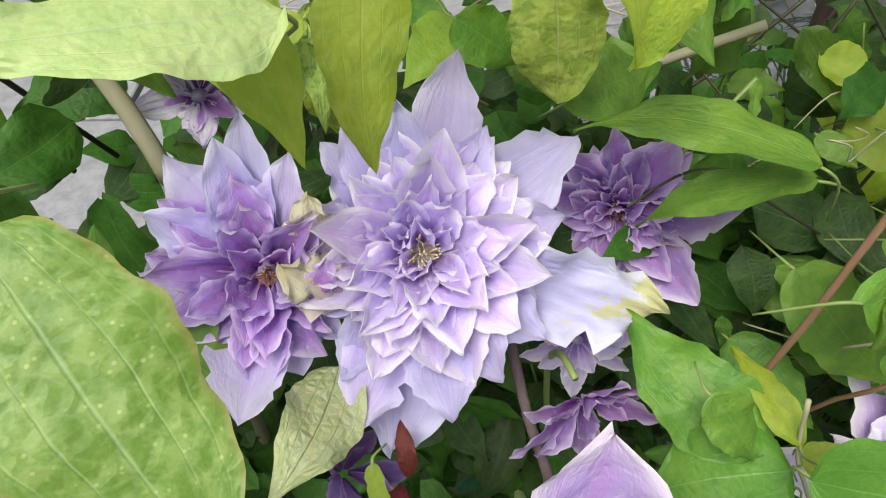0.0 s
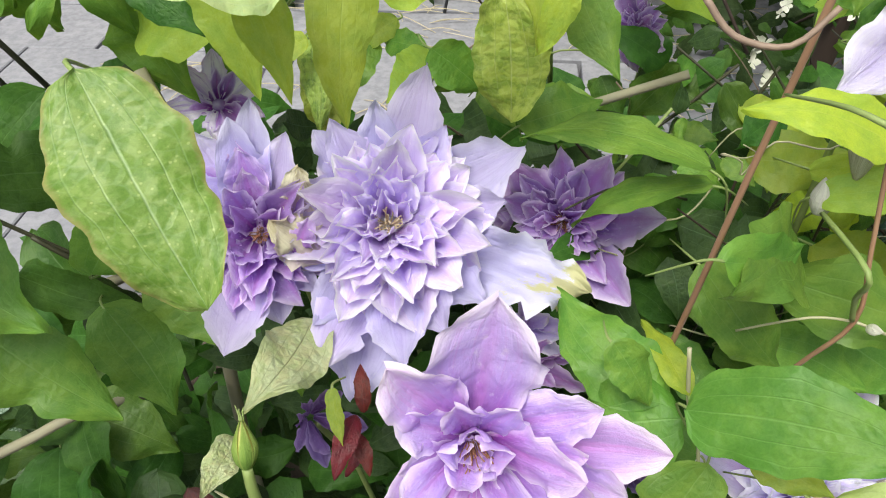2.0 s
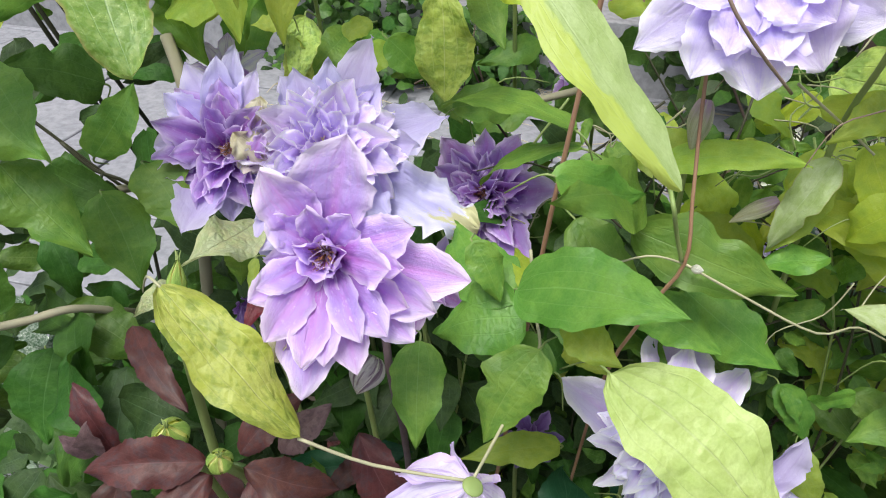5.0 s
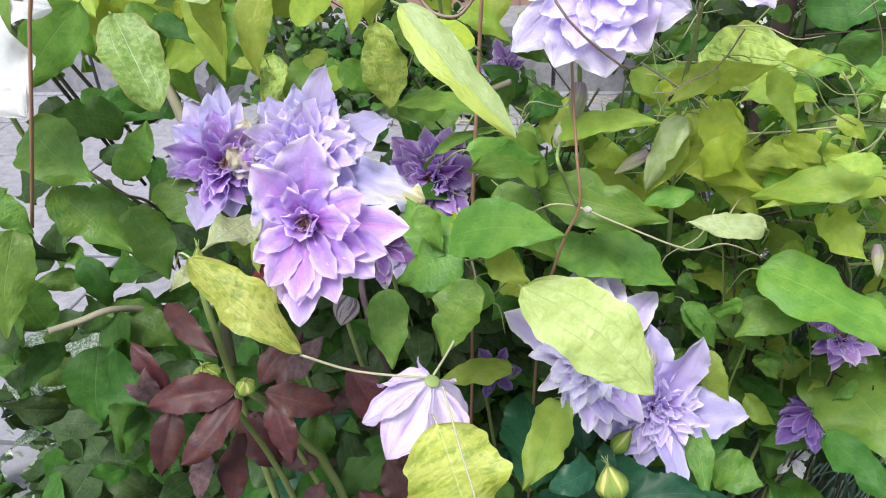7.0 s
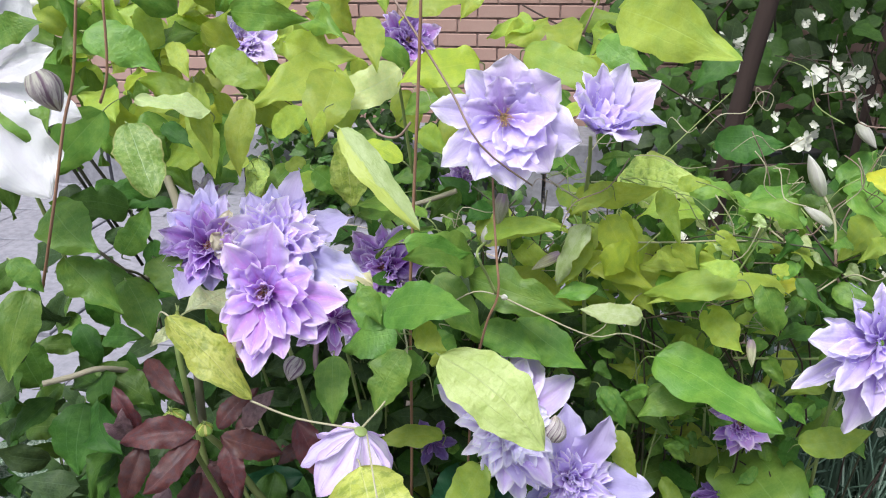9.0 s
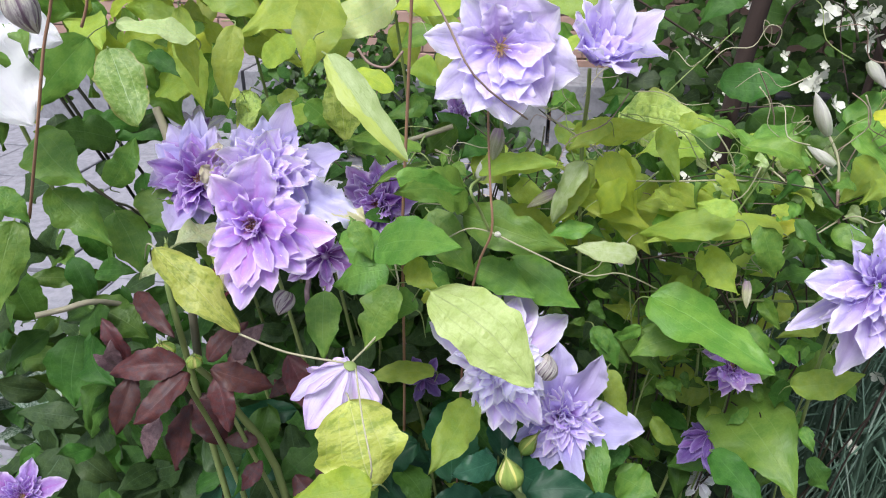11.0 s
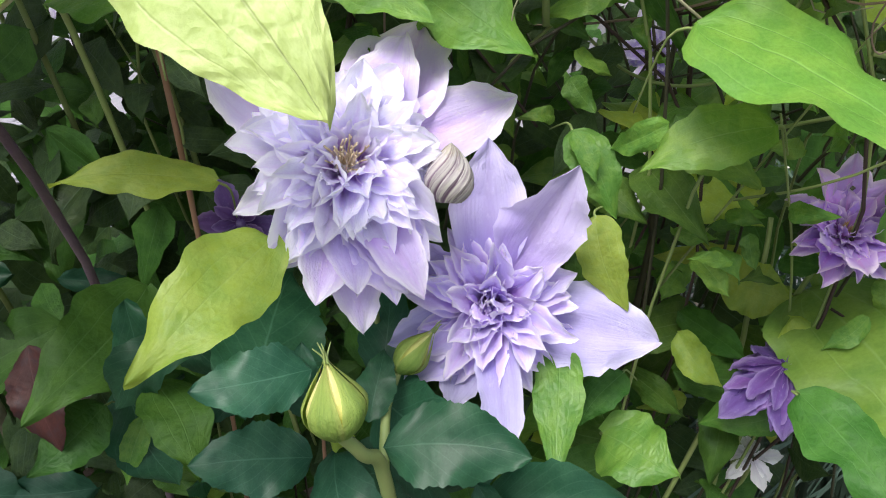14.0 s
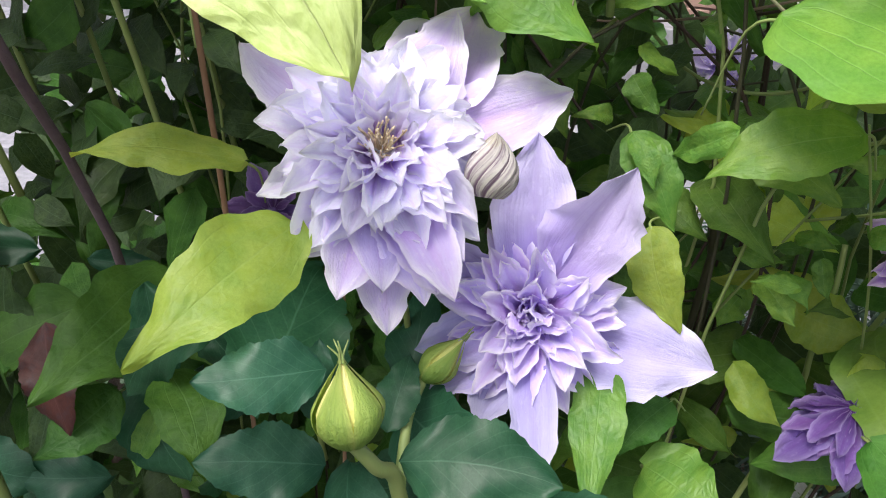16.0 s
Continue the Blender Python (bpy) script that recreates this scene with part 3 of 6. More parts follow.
def reached(thing, size, foot, sink, tip, width):
    """The row of a petal that ends at a place in the world."""
    p = thing.matrix_world.inverted() @ Vector(tip)
    out, up = math.hypot(p.x, p.y) - foot * size, p.z - sink * size
    return math.degrees(math.atan2(p.y, p.x)), math.hypot(out, up), math.degrees(math.atan2(up, out)), width


def flower(label, place, facing, size, sepals, layers, colour, seed, heart=STAMEN, heart_size=1.0, sepal_colour=None, stalk=None, turn=0.0, up=(0, 0, 1), name="clematis_flower", group="clematis flowers", wide=0.5, wild=11, petals=(), ruffle=1.1, button=None, blunt=0.52):
    """A clematis flower. sepals: (azimuth, length, rise[, width]) or (tip, width) of the outer ring, petals the same for single inner ones; layers: (count, length,
    rise, foot, width, curl) of the inner rings, lengths as parts of size. Azimuths run from the right, against the clock, as seen from in front."""
    thing = new(name)
    thing.matrix_world = facing_pose(place, facing, up)
    tagged(thing, label, "flower", group)
    rnd = random.Random(seed)
    for part_name, rows, paint, foot, sink in (("sepal", sepals, sepal_colour or colour, 0.06, -0.03), ("petal", petals, colour, 0.05, 0.02)):
        shapes = [petal_mesh(1.0, 1.0, 0.02 + 0.05 * k, 3 + 7 * k, seed * 10 + k + len(part_name), 20, 12, blunt, ruffle, 0.06 + 0.05 * k) for k in range(4)]
        for s in shapes:
            s.materials.append(PETAL[paint])
        for k, row in enumerate(rows):
            az, length, rise, *more = reached(thing, size, foot, sink, *row) if isinstance(row[0], tuple) else row
            ob = link(part_name, shapes[(k * 3 + seed) % 4], None, thing)
            w = more[0] if more else wide
            ob.matrix_basis = Matrix.Rotation(radians(az - 90), 4, "Z") @ pose(0, foot * size, sink * size, rise + 4, rnd.uniform(-9, 9), 0) @ Matrix.Diagonal((length * w, length, length * w * 0.8, 1))
    for k, (count, length, rise, foot, w, curl) in enumerate(layers):
        kinds = [petal_mesh(1.0, 1.0, (0.10, 0.30, 0.20, 0.42, 0.04, 0.26)[q], curl - 30 + 14 * q, seed * 31 + 7 * k + q, 14, 8, (0.50, 0.56, 0.46, 0.60, 0.52, 0.42)[q], 1.3, (0.10, 0.30, 0.18, 0.42, 0.06, 0.24)[q]) for q in range(6)]
        for s in kinds:
            s.materials.append(PETAL[colour])
        start = rnd.uniform(0, 360)
        for c in range(count):
            ln = length * size * rnd.uniform(0.78, 1.14)
            ob = link("petal", rnd.choice(kinds), None, thing)
            az = start + turn + 360 * (c + rnd.uniform(-0.27, 0.27)) / count
            ob.matrix_basis = Matrix.Rotation(radians(az), 4, "Z") @ pose(0, foot * size, 0.05 * size * k / max(1, len(layers)), rise + rnd.uniform(-0.5 * wild, 0.5 * wild), rnd.uniform(-1.1 * wild, 1.1 * wild), rnd.uniform(-wild, wild)) @ Matrix.Diagonal((ln * w * rnd.uniform(0.85, 1.2), ln, ln * w, 1))
    if button or layers and layers[0][2] > 0:
        r = (0.09 if button else 0.12) * size
        base = sheet("base", 6, 16, lambda u, v: (r * math.cos(1.571 * u) * math.cos(math.pi * v), r * math.cos(1.571 * u) * math.sin(math.pi * v), 0.35 * r * math.sin(1.571 * u)))
        link("base", base, button or PETAL[colour], thing)
    if heart is not None:
        for piece in stamens(38, 0.14 * size * heart_size, 0.100 * size * heart_size, 0.0036 * size, seed):
            ob = link("stamen", smooth(joined("stamen", [piece], heart)), None, thing)
            ob.location = (0, 0, 0.03 * size)
    if stalk:
        back = thing.matrix_world.inverted()
        tube("stalk", [(0, 0, -0.01)] + [back @ Vector(p) for p in stalk], 0.0016, GREEN_STEM, thing, 0.0020)
    return thing


FULL = [(12, 0.52, 6, 0.08, 0.46, 16), (12, 0.51, 17, 0.08, 0.45, 18), (12, 0.49, 28, 0.075, 0.45, 16), (11, 0.46, 38, 0.07, 0.46, 12), (10, 0.41, 48, 0.07, 0.48, 6),
        (8, 0.35, 58, 0.065, 0.50, 0), (6, 0.29, 69, 0.06, 0.52, -8)]
SPIKY = [(15, 0.51, 1, 0.08, 0.41, 20), (15, 0.50, 10, 0.08, 0.40, 24), (15, 0.47, 20, 0.075, 0.41, 24), (14, 0.43, 30, 0.075, 0.42, 20), (13, 0.38, 41, 0.07, 0.43, 12),
         (10, 0.32, 53, 0.07, 0.46, 2), (7, 0.26, 65, 0.07, 0.50, -8)]
MEDIUM = [(10, 0.62, 8, 0.09, 0.46, 20), (11, 0.58, 18, 0.09, 0.45, 22), (11, 0.52, 29, 0.08, 0.45, 18), (10, 0.44, 41, 0.07, 0.45, 12), (8, 0.36, 53, 0.06, 0.46, 4), (6, 0.28, 66, 0.05, 0.48, -6)]

TOUSLED = [(13, 0.60, 0, 0.08, 0.36, 14), (13, 0.57, 13, 0.08, 0.35, 24), (13, 0.52, 27, 0.075, 0.36, 30), (12, 0.47, 41, 0.07, 0.37, 26), (11, 0.43, 55, 0.07, 0.38, 18),
           (9, 0.38, 67, 0.055, 0.40, 6), (7, 0.34, 78, 0.035, 0.44, -10), (5, 0.31, 84, 0.012, 0.50, -16)]


def loose_petal(thing, base, tip, normal, width, colour, cup, seed, curl=20, blunt=0.5, ruffle=2.4):
    """One more petal on a flower, from base to tip."""
    along = Vector(tip) - Vector(base)
    mesh = petal_mesh(1.0, 1.0, cup, curl, seed, 22, 16, blunt, ruffle, 0.1)
    ob = link("petal", mesh, PETAL[colour], thing, "pale withered petal" if colour == "withered" else "")
    n = along.length
    ob.matrix_basis = thing.matrix_world.inverted() @ axes(base, along, normal) @ Matrix.Diagonal((n * width, n, n * width, 1))
    return ob


def ring(n, length, rise, start=0.0, width=0.5, seed=0):
    rnd = random.Random(seed)
    return [(start + 360 * (k + rnd.uniform(-0.15, 0.15)) / n, length * rnd.uniform(0.88, 1.1), rise + rnd.uniform(-6, 6), width) for k in range(n)]


def bud(label, place, along, length, width, colour, seed, stalk=None, name="clematis_bud", group="clematis buds", parts=5, stem=GREEN_STEM, point=1.0, twist=0.7, crumple=0.06, cover=1.35):
    """A closed bud of overlapping sepals, from its foot along its axis."""
    thing = new(name)
    thing.matrix_world = facing_pose(place, along, (0.2, 0.3, 0.9))
    tagged(thing, label, "flower bud", group)
    rnd = random.Random(seed)

    def shell(u, v):
        a = v * math.pi / parts * (cover - (cover - 0.8) * u * (cover < 1.3))
        r = width / 2 * max(0.0, math.sin(math.pi * (0.10 + 0.90 * u) ** 0.85)) ** 0.75 * (1 + 0.10 * (1 - abs(v)) + 0.04 * math.sin(3 * v))
        r = max(r, 0.0002) * (1 - 0.15 * point * u * u) * (1 + crumple * noise.noise(Vector((2.0 * v, 3.0 * u, seed))))
        s = a + twist * u
        return (r * math.sin(s), -r * math.cos(s), u * length)

    mesh = sheet("sepal", 12, 6, shell)
    mesh.materials.append(PETAL[colour])
    for k in range(parts):
        ob = link("sepal", mesh, None, thing)
        ob.matrix_basis = Matrix.Rotation(2 * math.pi * k / parts + rnd.uniform(-0.1, 0.1), 4, "Z")
    if stalk:
        back = thing.matrix_world.inverted()
        tube("stalk", [(0, 0, 0.002)] + [back @ Vector(p) for p in stalk], 0.0013, stem, thing)
    return thing


# ---- ground, paving, wall ----
def box_data(x0, x1, y0, y1, z0, z1, b=0.004):
    """Verts and faces of a box with chamfered upper edges."""
    v = [(x0, y0, z0), (x1, y0, z0), (x1, y1, z0), (x0, y1, z0), (x0, y0, z1 - b), (x1, y0, z1 - b), (x1, y1, z1 - b), (x0, y1, z1 - b),
         (x0 + b, y0 + b, z1), (x1 - b, y0 + b, z1), (x1 - b, y1 - b, z1), (x0 + b, y1 - b, z1)]
    f = [(3, 2, 1, 0), (0, 1, 5, 4), (1, 2, 6, 5), (2, 3, 7, 6), (3, 0, 4, 7), (4, 5, 9, 8), (5, 6, 10, 9), (6, 7, 11, 10), (7, 4, 8, 11), (8, 9, 10, 11)]
    return v, f


def box_mesh(name, *size, material=None):
    v, f = box_data(*size)
    mesh = bpy.data.meshes.new(name)
    mesh.from_pydata(v, [], f)
    if material:
        mesh.materials.append(material)
    return mesh


def ground_height(x, y):
    return 0.02 * noise.noise(Vector((x * 0.9, y * 0.9, 4.0))) - 0.05


gm = bpy.data.meshes.new("ground")
steps = [-400, -60, -20, -9, -6] + [k * 0.25 for k in range(-18, 25)] + [8, 12, 25, 70, 400]
gv = [(x, y, ground_height(x, y) if abs(x) < 7 and abs(y) < 7 else -0.05) for y in steps for x in steps]
n = len(steps)
gm.from_pydata(gv, [], [(j * n + i, j * n + i + 1, (j + 1) * n + i + 1, (j + 1) * n + i) for j in range(n - 1) for i in range(n - 1)])
ground = link("ground", smooth(gm), EARTH)
tagged(ground, "trodden bare earth round the bed and paving", "ground", kind="structure")

bed = joined("soil_bed", [box_data(-0.55, 2.6, 0.0, 1.15, -0.10, 0.004, 0.03)], SOIL)
tagged(link("soil_bed", bed, SOIL), "dark brown soil bed under the climbing plants", "soil", kind="structure")

pavement = new("pavement")
tagged(pavement, "grey worn stone paving slabs", "paving", kind="structure")
slabs = [box_mesh("slab", -0.245, 0.245, -0.195, 0.195, -0.06, 0.0, material=SLAB) for _ in range(1)]
rnd = random.Random(5)
for row in range(8):
    for col in range(13):
        x, y = -4.4 + 0.5 * col + (0.25 if row % 2 else 0), 0.55 + 0.40 * row
        if x > -0.7 and y < 1.45:
            continue
        ob = link("slab", slabs[0], None, pavement)
        ob.matrix_basis = pose(x, y, 0.012 + rnd.uniform(-0.006, 0.006), rnd.uniform(-0.7, 0.7), rnd.uniform(-0.7, 0.7), rnd.uniform(-1.2, 1.2))

pieces = []
for k in range(170):
    x, y = rnd.uniform(-1.2, 1.3), rnd.uniform(1.9, 3.5)
    a, ln = rnd.uniform(0, 3.14), rnd.uniform(0.05, 0.22)
    d = Vector((math.cos(a), math.sin(a) * 0.6, 0)) * ln
    c = Vector((x, y, 0.018))
    pieces.append(tube_data([c - d, c + Vector((rnd.uniform(-0.01, 0.01), 0, 0.012)), c + d], [0.0016, 0.002, 0.0012], 4))
tagged(link("straw", joined("straw", pieces, STRAW), STRAW), "dry straw scattered on the paving", "straw", kind="stuff")

wall = new("wall_north")
tagged(wall, "weathered red brick wall with grey mortar", "wall", kind="structure")
link("mortar", box_mesh("mortar", -9.0, 6.0, 3.712, 3.90, -0.1, 2.28, material=MORTAR), None, wall)
one = box_mesh("brick", -0.105, 0.105, 0.0, 0.05, -0.0315, 0.0315, material=BRICK)
rest = []
for row in range(30):
    for col in range(68):
        x, z = -8.9 + 0.22 * col + (0.11 if row % 2 else 0), 0.03 + 0.075 * row
        if -3.7 < x < -0.7 and 0.15 < z < 1.75:
            ob = link("brick", one, None, wall)
            ob.matrix_basis = pose(x, 3.70 + rnd.uniform(-0.004, 0.004), z, rnd.uniform(-0.6, 0.6), 0, rnd.uniform(-0.8, 0.8))
        else:
            rest.append(box_data(x - 0.105, x + 0.105, 3.70, 3.75, z - 0.0315, z + 0.0315))
tagged(link("brickwork", joined("brickwork", rest, BRICK), BRICK, wall), kind="stuff")
kerb = new("kerb")
tagged(kerb, "long grey stone ledge at the foot of the brick wall", "ledge", kind="structure")
for k in range(11):
    ob = link("stone", box_mesh("stone", -0.39, 0.39, -0.22, 0.22, -0.1, 0.34, material=KERB), None, kerb)
    ob.matrix_basis = pose(-5.0 + 0.8 * k, 3.42 + rnd.uniform(-0.01, 0.01), rnd.uniform(-0.01, 0.01), 0, 0, rnd.uniform(-0.7, 0.7))

# the trellis that carries the vine
trellis = new("trellis")
tagged(trellis, "white pipe rails and thin dark rods carrying the vine", "trellis")
tube("lattice_rod", [(-0.284, 0.318, 1.067), (-0.241, 0.407, 0.823)], 0.0021, ROD, trellis)
tube("lattice_rod", [(-0.285, 0.323, 1.081), (-0.216, 0.424, 0.822)], 0.0021, ROD, trellis)
tube("lattice_rod", [(-0.299, 0.327, 1.060), (-0.251, 0.387, 0.865)], 0.0021, ROD, trellis)
tube("rail", [(-0.437, 0.324, 1.136), (-0.227, 0.477, 1.148)], 0.0075, PIPE, trellis)
tube("rail", [(-0.609, 0.166, 0.979), (0.033, 0.660, 1.020)], 0.0075, PIPE, trellis)
for x in (-0.75, 1.35):
    tube("post", [(x, 0.50, -0.05), (x, 0.50, 1.5)], 0.011, PIPE, trellis)

# ---- clematis vine ----
vine = new("clematis_vine")
tagged(vine, "climbing clematis with green and yellow-green pointed leaves", "climbing plant")
LEAF_LABEL = {"pale": "pale spotted leaf", "mottled": "yellow leaf mottled with dark green", "skeleton": "withered leaf with dark veins", "crinkle": "crinkled green leaf",
              "yellow": "bright yellow leaf", "lime": "yellow-green leaf", "limeb": "bright lime leaf", "dark": "dark green leaf",
              "mauve": "greyish mauve young leaf", "red": "red-brown young leaf", "scarlet": "scarlet young leaf"}
PETIOLE = {"pale": GREEN_STEM, "lime": GREEN_STEM, "mottled": PALE_STEM}
count = [0]


def leaf(kind, base, tip, normal, width, bulge, fold, thing=None):
    """One leaf from its foot to its tip, with its upper face to the normal."""
    thing = vine if thing is None else thing
    count[0] += 1
    along = Vector(tip) - Vector(base)
    mesh = leaf_mesh(kind, along.length, width, bulge, fold, 100 + count[0])
    ob = link("leaf", mesh, LEAF[kind], thing, LEAF_LABEL.get(kind, ""))
    m = axes(base, along, normal)
    ob.matrix_basis = m
    if thing is vine:
        rnd = random.Random(count[0])
        n = along.length
        tube("leaf_stalk", [(0, 0.02 * n, -0.0005), (0, -0.08 * n, -0.10 * n), (rnd.uniform(-0.2, 0.2) * n, -0.10 * n, -0.45 * n)], 0.0008, PETIOLE.get(kind, GREEN_STEM), ob, 0.0004, sides=5)
    return ob


leaf("pale", (-0.028, 0.099, 1.079), (0.005, 0.067, 1.034), (0.397, -0.576, 0.715), 0.52, 0.04, 0.1)
leaf("palegrey", (0.006, 0.162, 1.077), (-0.037, 0.127, 1.092), (0.457, -0.192, 0.869), 0.47, 0.05, 0.1)
leaf("mid", (-0.145, 0.148, 0.993), (-0.087, 0.118, 0.965), (0.072, -0.603, 0.795), 0.62, 0.05, 0.08)
leaf("dark", (-0.111, 0.206, 0.973), (-0.150, 0.165, 0.989), (0.696, -0.460, 0.551), 0.57, 0.04, 0.08)
leaf("mid", (-0.106, 0.177, 0.939), (-0.087, 0.199, 0.979), (0.235, -0.889, 0.394), 0.56, 0.04, 0.12)
leaf("mid", (-0.130, 0.133, 0.950), (-0.078, 0.124, 0.906), (0.475, -0.570, 0.671), 0.50, 0.05, 0.08)
leaf("mid", (-0.113, 0.186, 0.907), (-0.083, 0.165, 0.856), (0.507, -0.648, 0.568), 0.60, 0.05, 0.1)
leaf("mid", (-0.084, 0.191, 0.931), (-0.048, 0.174, 0.898), (0.313, -0.678, 0.665), 0.63, 0.05, 0.08)
leaf("shade", (-0.188, 0.215, 0.784), (-0.124, 0.213, 0.750), (0.400, -0.505, 0.765), 0.60, 0.04, 0.06)
leaf("dark", (-0.208, 0.213, 0.744), (-0.199, 0.171, 0.681), (0.488, -0.694, 0.530), 0.70, 0.04, 0.06)
leaf("mid", (-0.171, 0.128, 0.920), (-0.173, 0.086, 0.851), (0.594, -0.695, 0.404), 0.45, 0.05, 0.1)
leaf("mid", (-0.140, 0.084, 0.969), (-0.118, 0.086, 0.941), (0.636, -0.627, 0.451), 0.55, 0.05, 0.1)
leaf("dark", (-0.293, 0.250, 0.735), (-0.315, 0.263, 0.806), (0.672, -0.664, 0.330), 0.60034, 0.05, 0.1)
leaf("lime", (-0.053, 0.243, 1.060), (-0.034, 0.232, 0.998), (0.458, -0.842, 0.285), 0.40, 0.05, 0.15)
leaf("lime", (0.019, 0.202, 1.079), (0.016, 0.181, 1.016), (0.372, -0.885, 0.279), 0.36, 0.05, 0.12)
leaf("lime", (-0.008, 0.168, 1.098), (0.004, 0.158, 1.038), (0.479, -0.844, 0.240), 0.30, 0.06, 0.12)
leaf("mottled", (0.072, 0.304, 1.025), (0.079, 0.296, 0.954), (-0.074, -0.992, 0.103), 0.55, 0.06, 0.12)
leaf("greylime", (0.144, 0.068, 1.088), (0.202, 0.038, 1.031), (0.420, -0.820, 0.380), 0.24, 0.05, 0.18)
leaf("mid", (0.169, 0.233, 0.971), (0.083, 0.266, 0.963), (-0.153, -0.155, 0.976), 0.26, 0.08, 0.15)
leaf("mid", (0.173, 0.241, 0.957), (0.113, 0.255, 0.917), (-0.564, -0.081, 0.822), 0.28, 0.08, 0.12)
leaf("mid", (0.149, 0.159, 0.894), (0.105, 0.216, 0.908), (-0.203, -0.386, 0.900), 0.49, 0.05, 0.1)
leaf("limeb", (0.160, 0.158, 0.903), (0.144, 0.199, 0.906), (-0.148, -0.120, 0.982), 0.30, 0.06, 0.25)
leaf("mid", (0.152, 0.136, 0.920), (0.228, 0.096, 0.946), (-0.521, -0.599, 0.608), 0.43, 0.07, 0.1)
leaf("mid", (0.158, 0.153, 0.892), (0.108, 0.154, 0.869), (-0.329, -0.667, 0.668), 0.78, 0.05, 0.1)
leaf("mid", (0.167, 0.134, 0.885), (0.145, 0.113, 0.834), (-0.136, -0.892, 0.431), 0.55, 0.06, 0.12)
leaf("mid", (0.101, 0.146, 0.869), (0.109, 0.111, 0.822), (0.164, -0.778, 0.607), 0.5, 0.06, 0.1)
leaf("pale2", (0.202, 0.110, 0.899), (0.288, 0.080, 0.841), (0.330, -0.740, 0.580), 0.50, 0.05, 0.06)
leaf("lime", (0.179, 0.135, 0.911), (0.207, 0.112, 0.902), (-0.335, -0.659, 0.673), 0.60, 0.06, 0.15)
leaf("mottled", (-0.000, 0.066, 0.941), (0.070, 0.047, 0.885), (0.432, -0.547, 0.718), 0.34, 0.06, 0.12)
leaf("mid", (0.386, 0.234, 0.844), (0.492, 0.183, 0.807), (0.118, -0.412, 0.904), 0.47, 0.06, 0.1)
leaf("mid", (0.492, 0.335, 0.677), (0.549, 0.215, 0.642), (-0.375, -0.414, 0.829), 0.62, 0.06, 0.05)
leaf("dark", (0.468, 0.230, 0.675), (0.513, 0.170, 0.654), (-0.273, -0.495, 0.825), 0.41, 0.05, 0.2)
leaf("lime", (0.231, 0.156, 0.761), (0.204, 0.088, 0.732), (0.408, -0.495, 0.768), 0.45, 0.07, 0.12)
leaf("lime", (0.189, 0.189, 0.767), (0.127, 0.158, 0.769), (0.260, -0.438, 0.861), 0.32, 0.08, 0.12)
leaf("mottled", (0.153, 0.042, 0.839), (0.180, 0.006, 0.789), (0.288, -0.702, 0.652), 0.96, 0.08, 0.06)
leaf("limeb", (0.184, -0.010, 0.809), (0.127, -0.024, 0.796), (0.005, -0.684, 0.730), 0.50, 0.06, 0.06)
leaf("dark", (0.116, 0.224, 0.677), (0.108, 0.127, 0.655), (0.550, -0.225, 0.804), 0.51, 0.05, 0.1)
leaf("dark", (0.112, 0.176, 0.628), (0.091, 0.136, 0.608), (0.354, -0.565, 0.746), 0.62, 0.05, 0.1)
leaf("dark", (0.159, 0.162, 0.665), (0.198, 0.129, 0.643), (0.205, -0.363, 0.909), 0.55, 0.05, 0.12)
leaf("mid", (0.124, 0.192, 0.610), (0.118, 0.172, 0.573), (0.393, -0.828, 0.400), 0.35, 0.05, 0.2)
leaf("mid", (0.350, 0.215, 0.690), (0.358, 0.160, 0.655), (0.135, -0.936, 0.326), 0.36, 0.05, 0.12)
leaf("mid", (0.214, 0.223, 0.939), (0.163, 0.160, 0.960), (0.30, -0.70, 0.65), 0.50, 0.05, 0.15)
leaf("dark", (0.385, 0.247, 0.657), (0.366, 0.226, 0.633), (-0.082, -0.711, 0.699), 0.55, 0.05, 0.1)
leaf("mid", (0.380, 0.238, 0.621), (0.419, 0.211, 0.625), (-0.378, -0.429, 0.821), 0.87, 0.05, 0.08)
leaf("lime", (0.358, 0.250, 0.745), (0.380, 0.231, 0.706), (-0.222, -0.917, 0.331), 0.50, 0.1, 0.2)
leaf("mid", (0.340, 0.276, 0.780), (0.369, 0.265, 0.739), (0.142, -0.928, 0.344), 0.45, 0.06, 0.15)
leaf("mid", (0.424, 0.490, 0.695), (0.356, 0.522, 0.729), (-0.073, -0.796, 0.601), 0.42, 0.06, 0.12)
leaf("mid", (0.419, 0.452, 0.711), (0.463, 0.453, 0.777), (-0.006, -1.000, 0.021), 0.35, 0.06, 0.15)
leaf("lime", (0.400, 0.496, 0.679), (0.493, 0.477, 0.658), (-0.044, -0.827, 0.560), 0.41, 0.06, 0.12)
leaf("lime", (0.468, 0.372, 0.669), (0.400, 0.376, 0.663), (-0.110, -0.494, 0.862), 0.33, 0.06, 0.12)
leaf("lime", (0.444, 0.345, 0.670), (0.488, 0.336, 0.667), (-0.129, -0.805, 0.578), 0.76, 0.06, 0.1)
leaf("mid", (0.490, 0.355, 0.689), (0.527, 0.345, 0.666), (-0.117, -0.966, 0.231), 0.33, 0.07, 0.12)
leaf("lime", (0.536, 0.259, 0.745), (0.602, 0.267, 0.761), (-0.073, -0.725, 0.685), 0.43, 0.06, 0.12)
leaf("mid", (0.245, 0.402, 0.798), (0.318, 0.369, 0.775), (-0.200, -0.827, 0.525), 0.43, 0.06, 0.12)
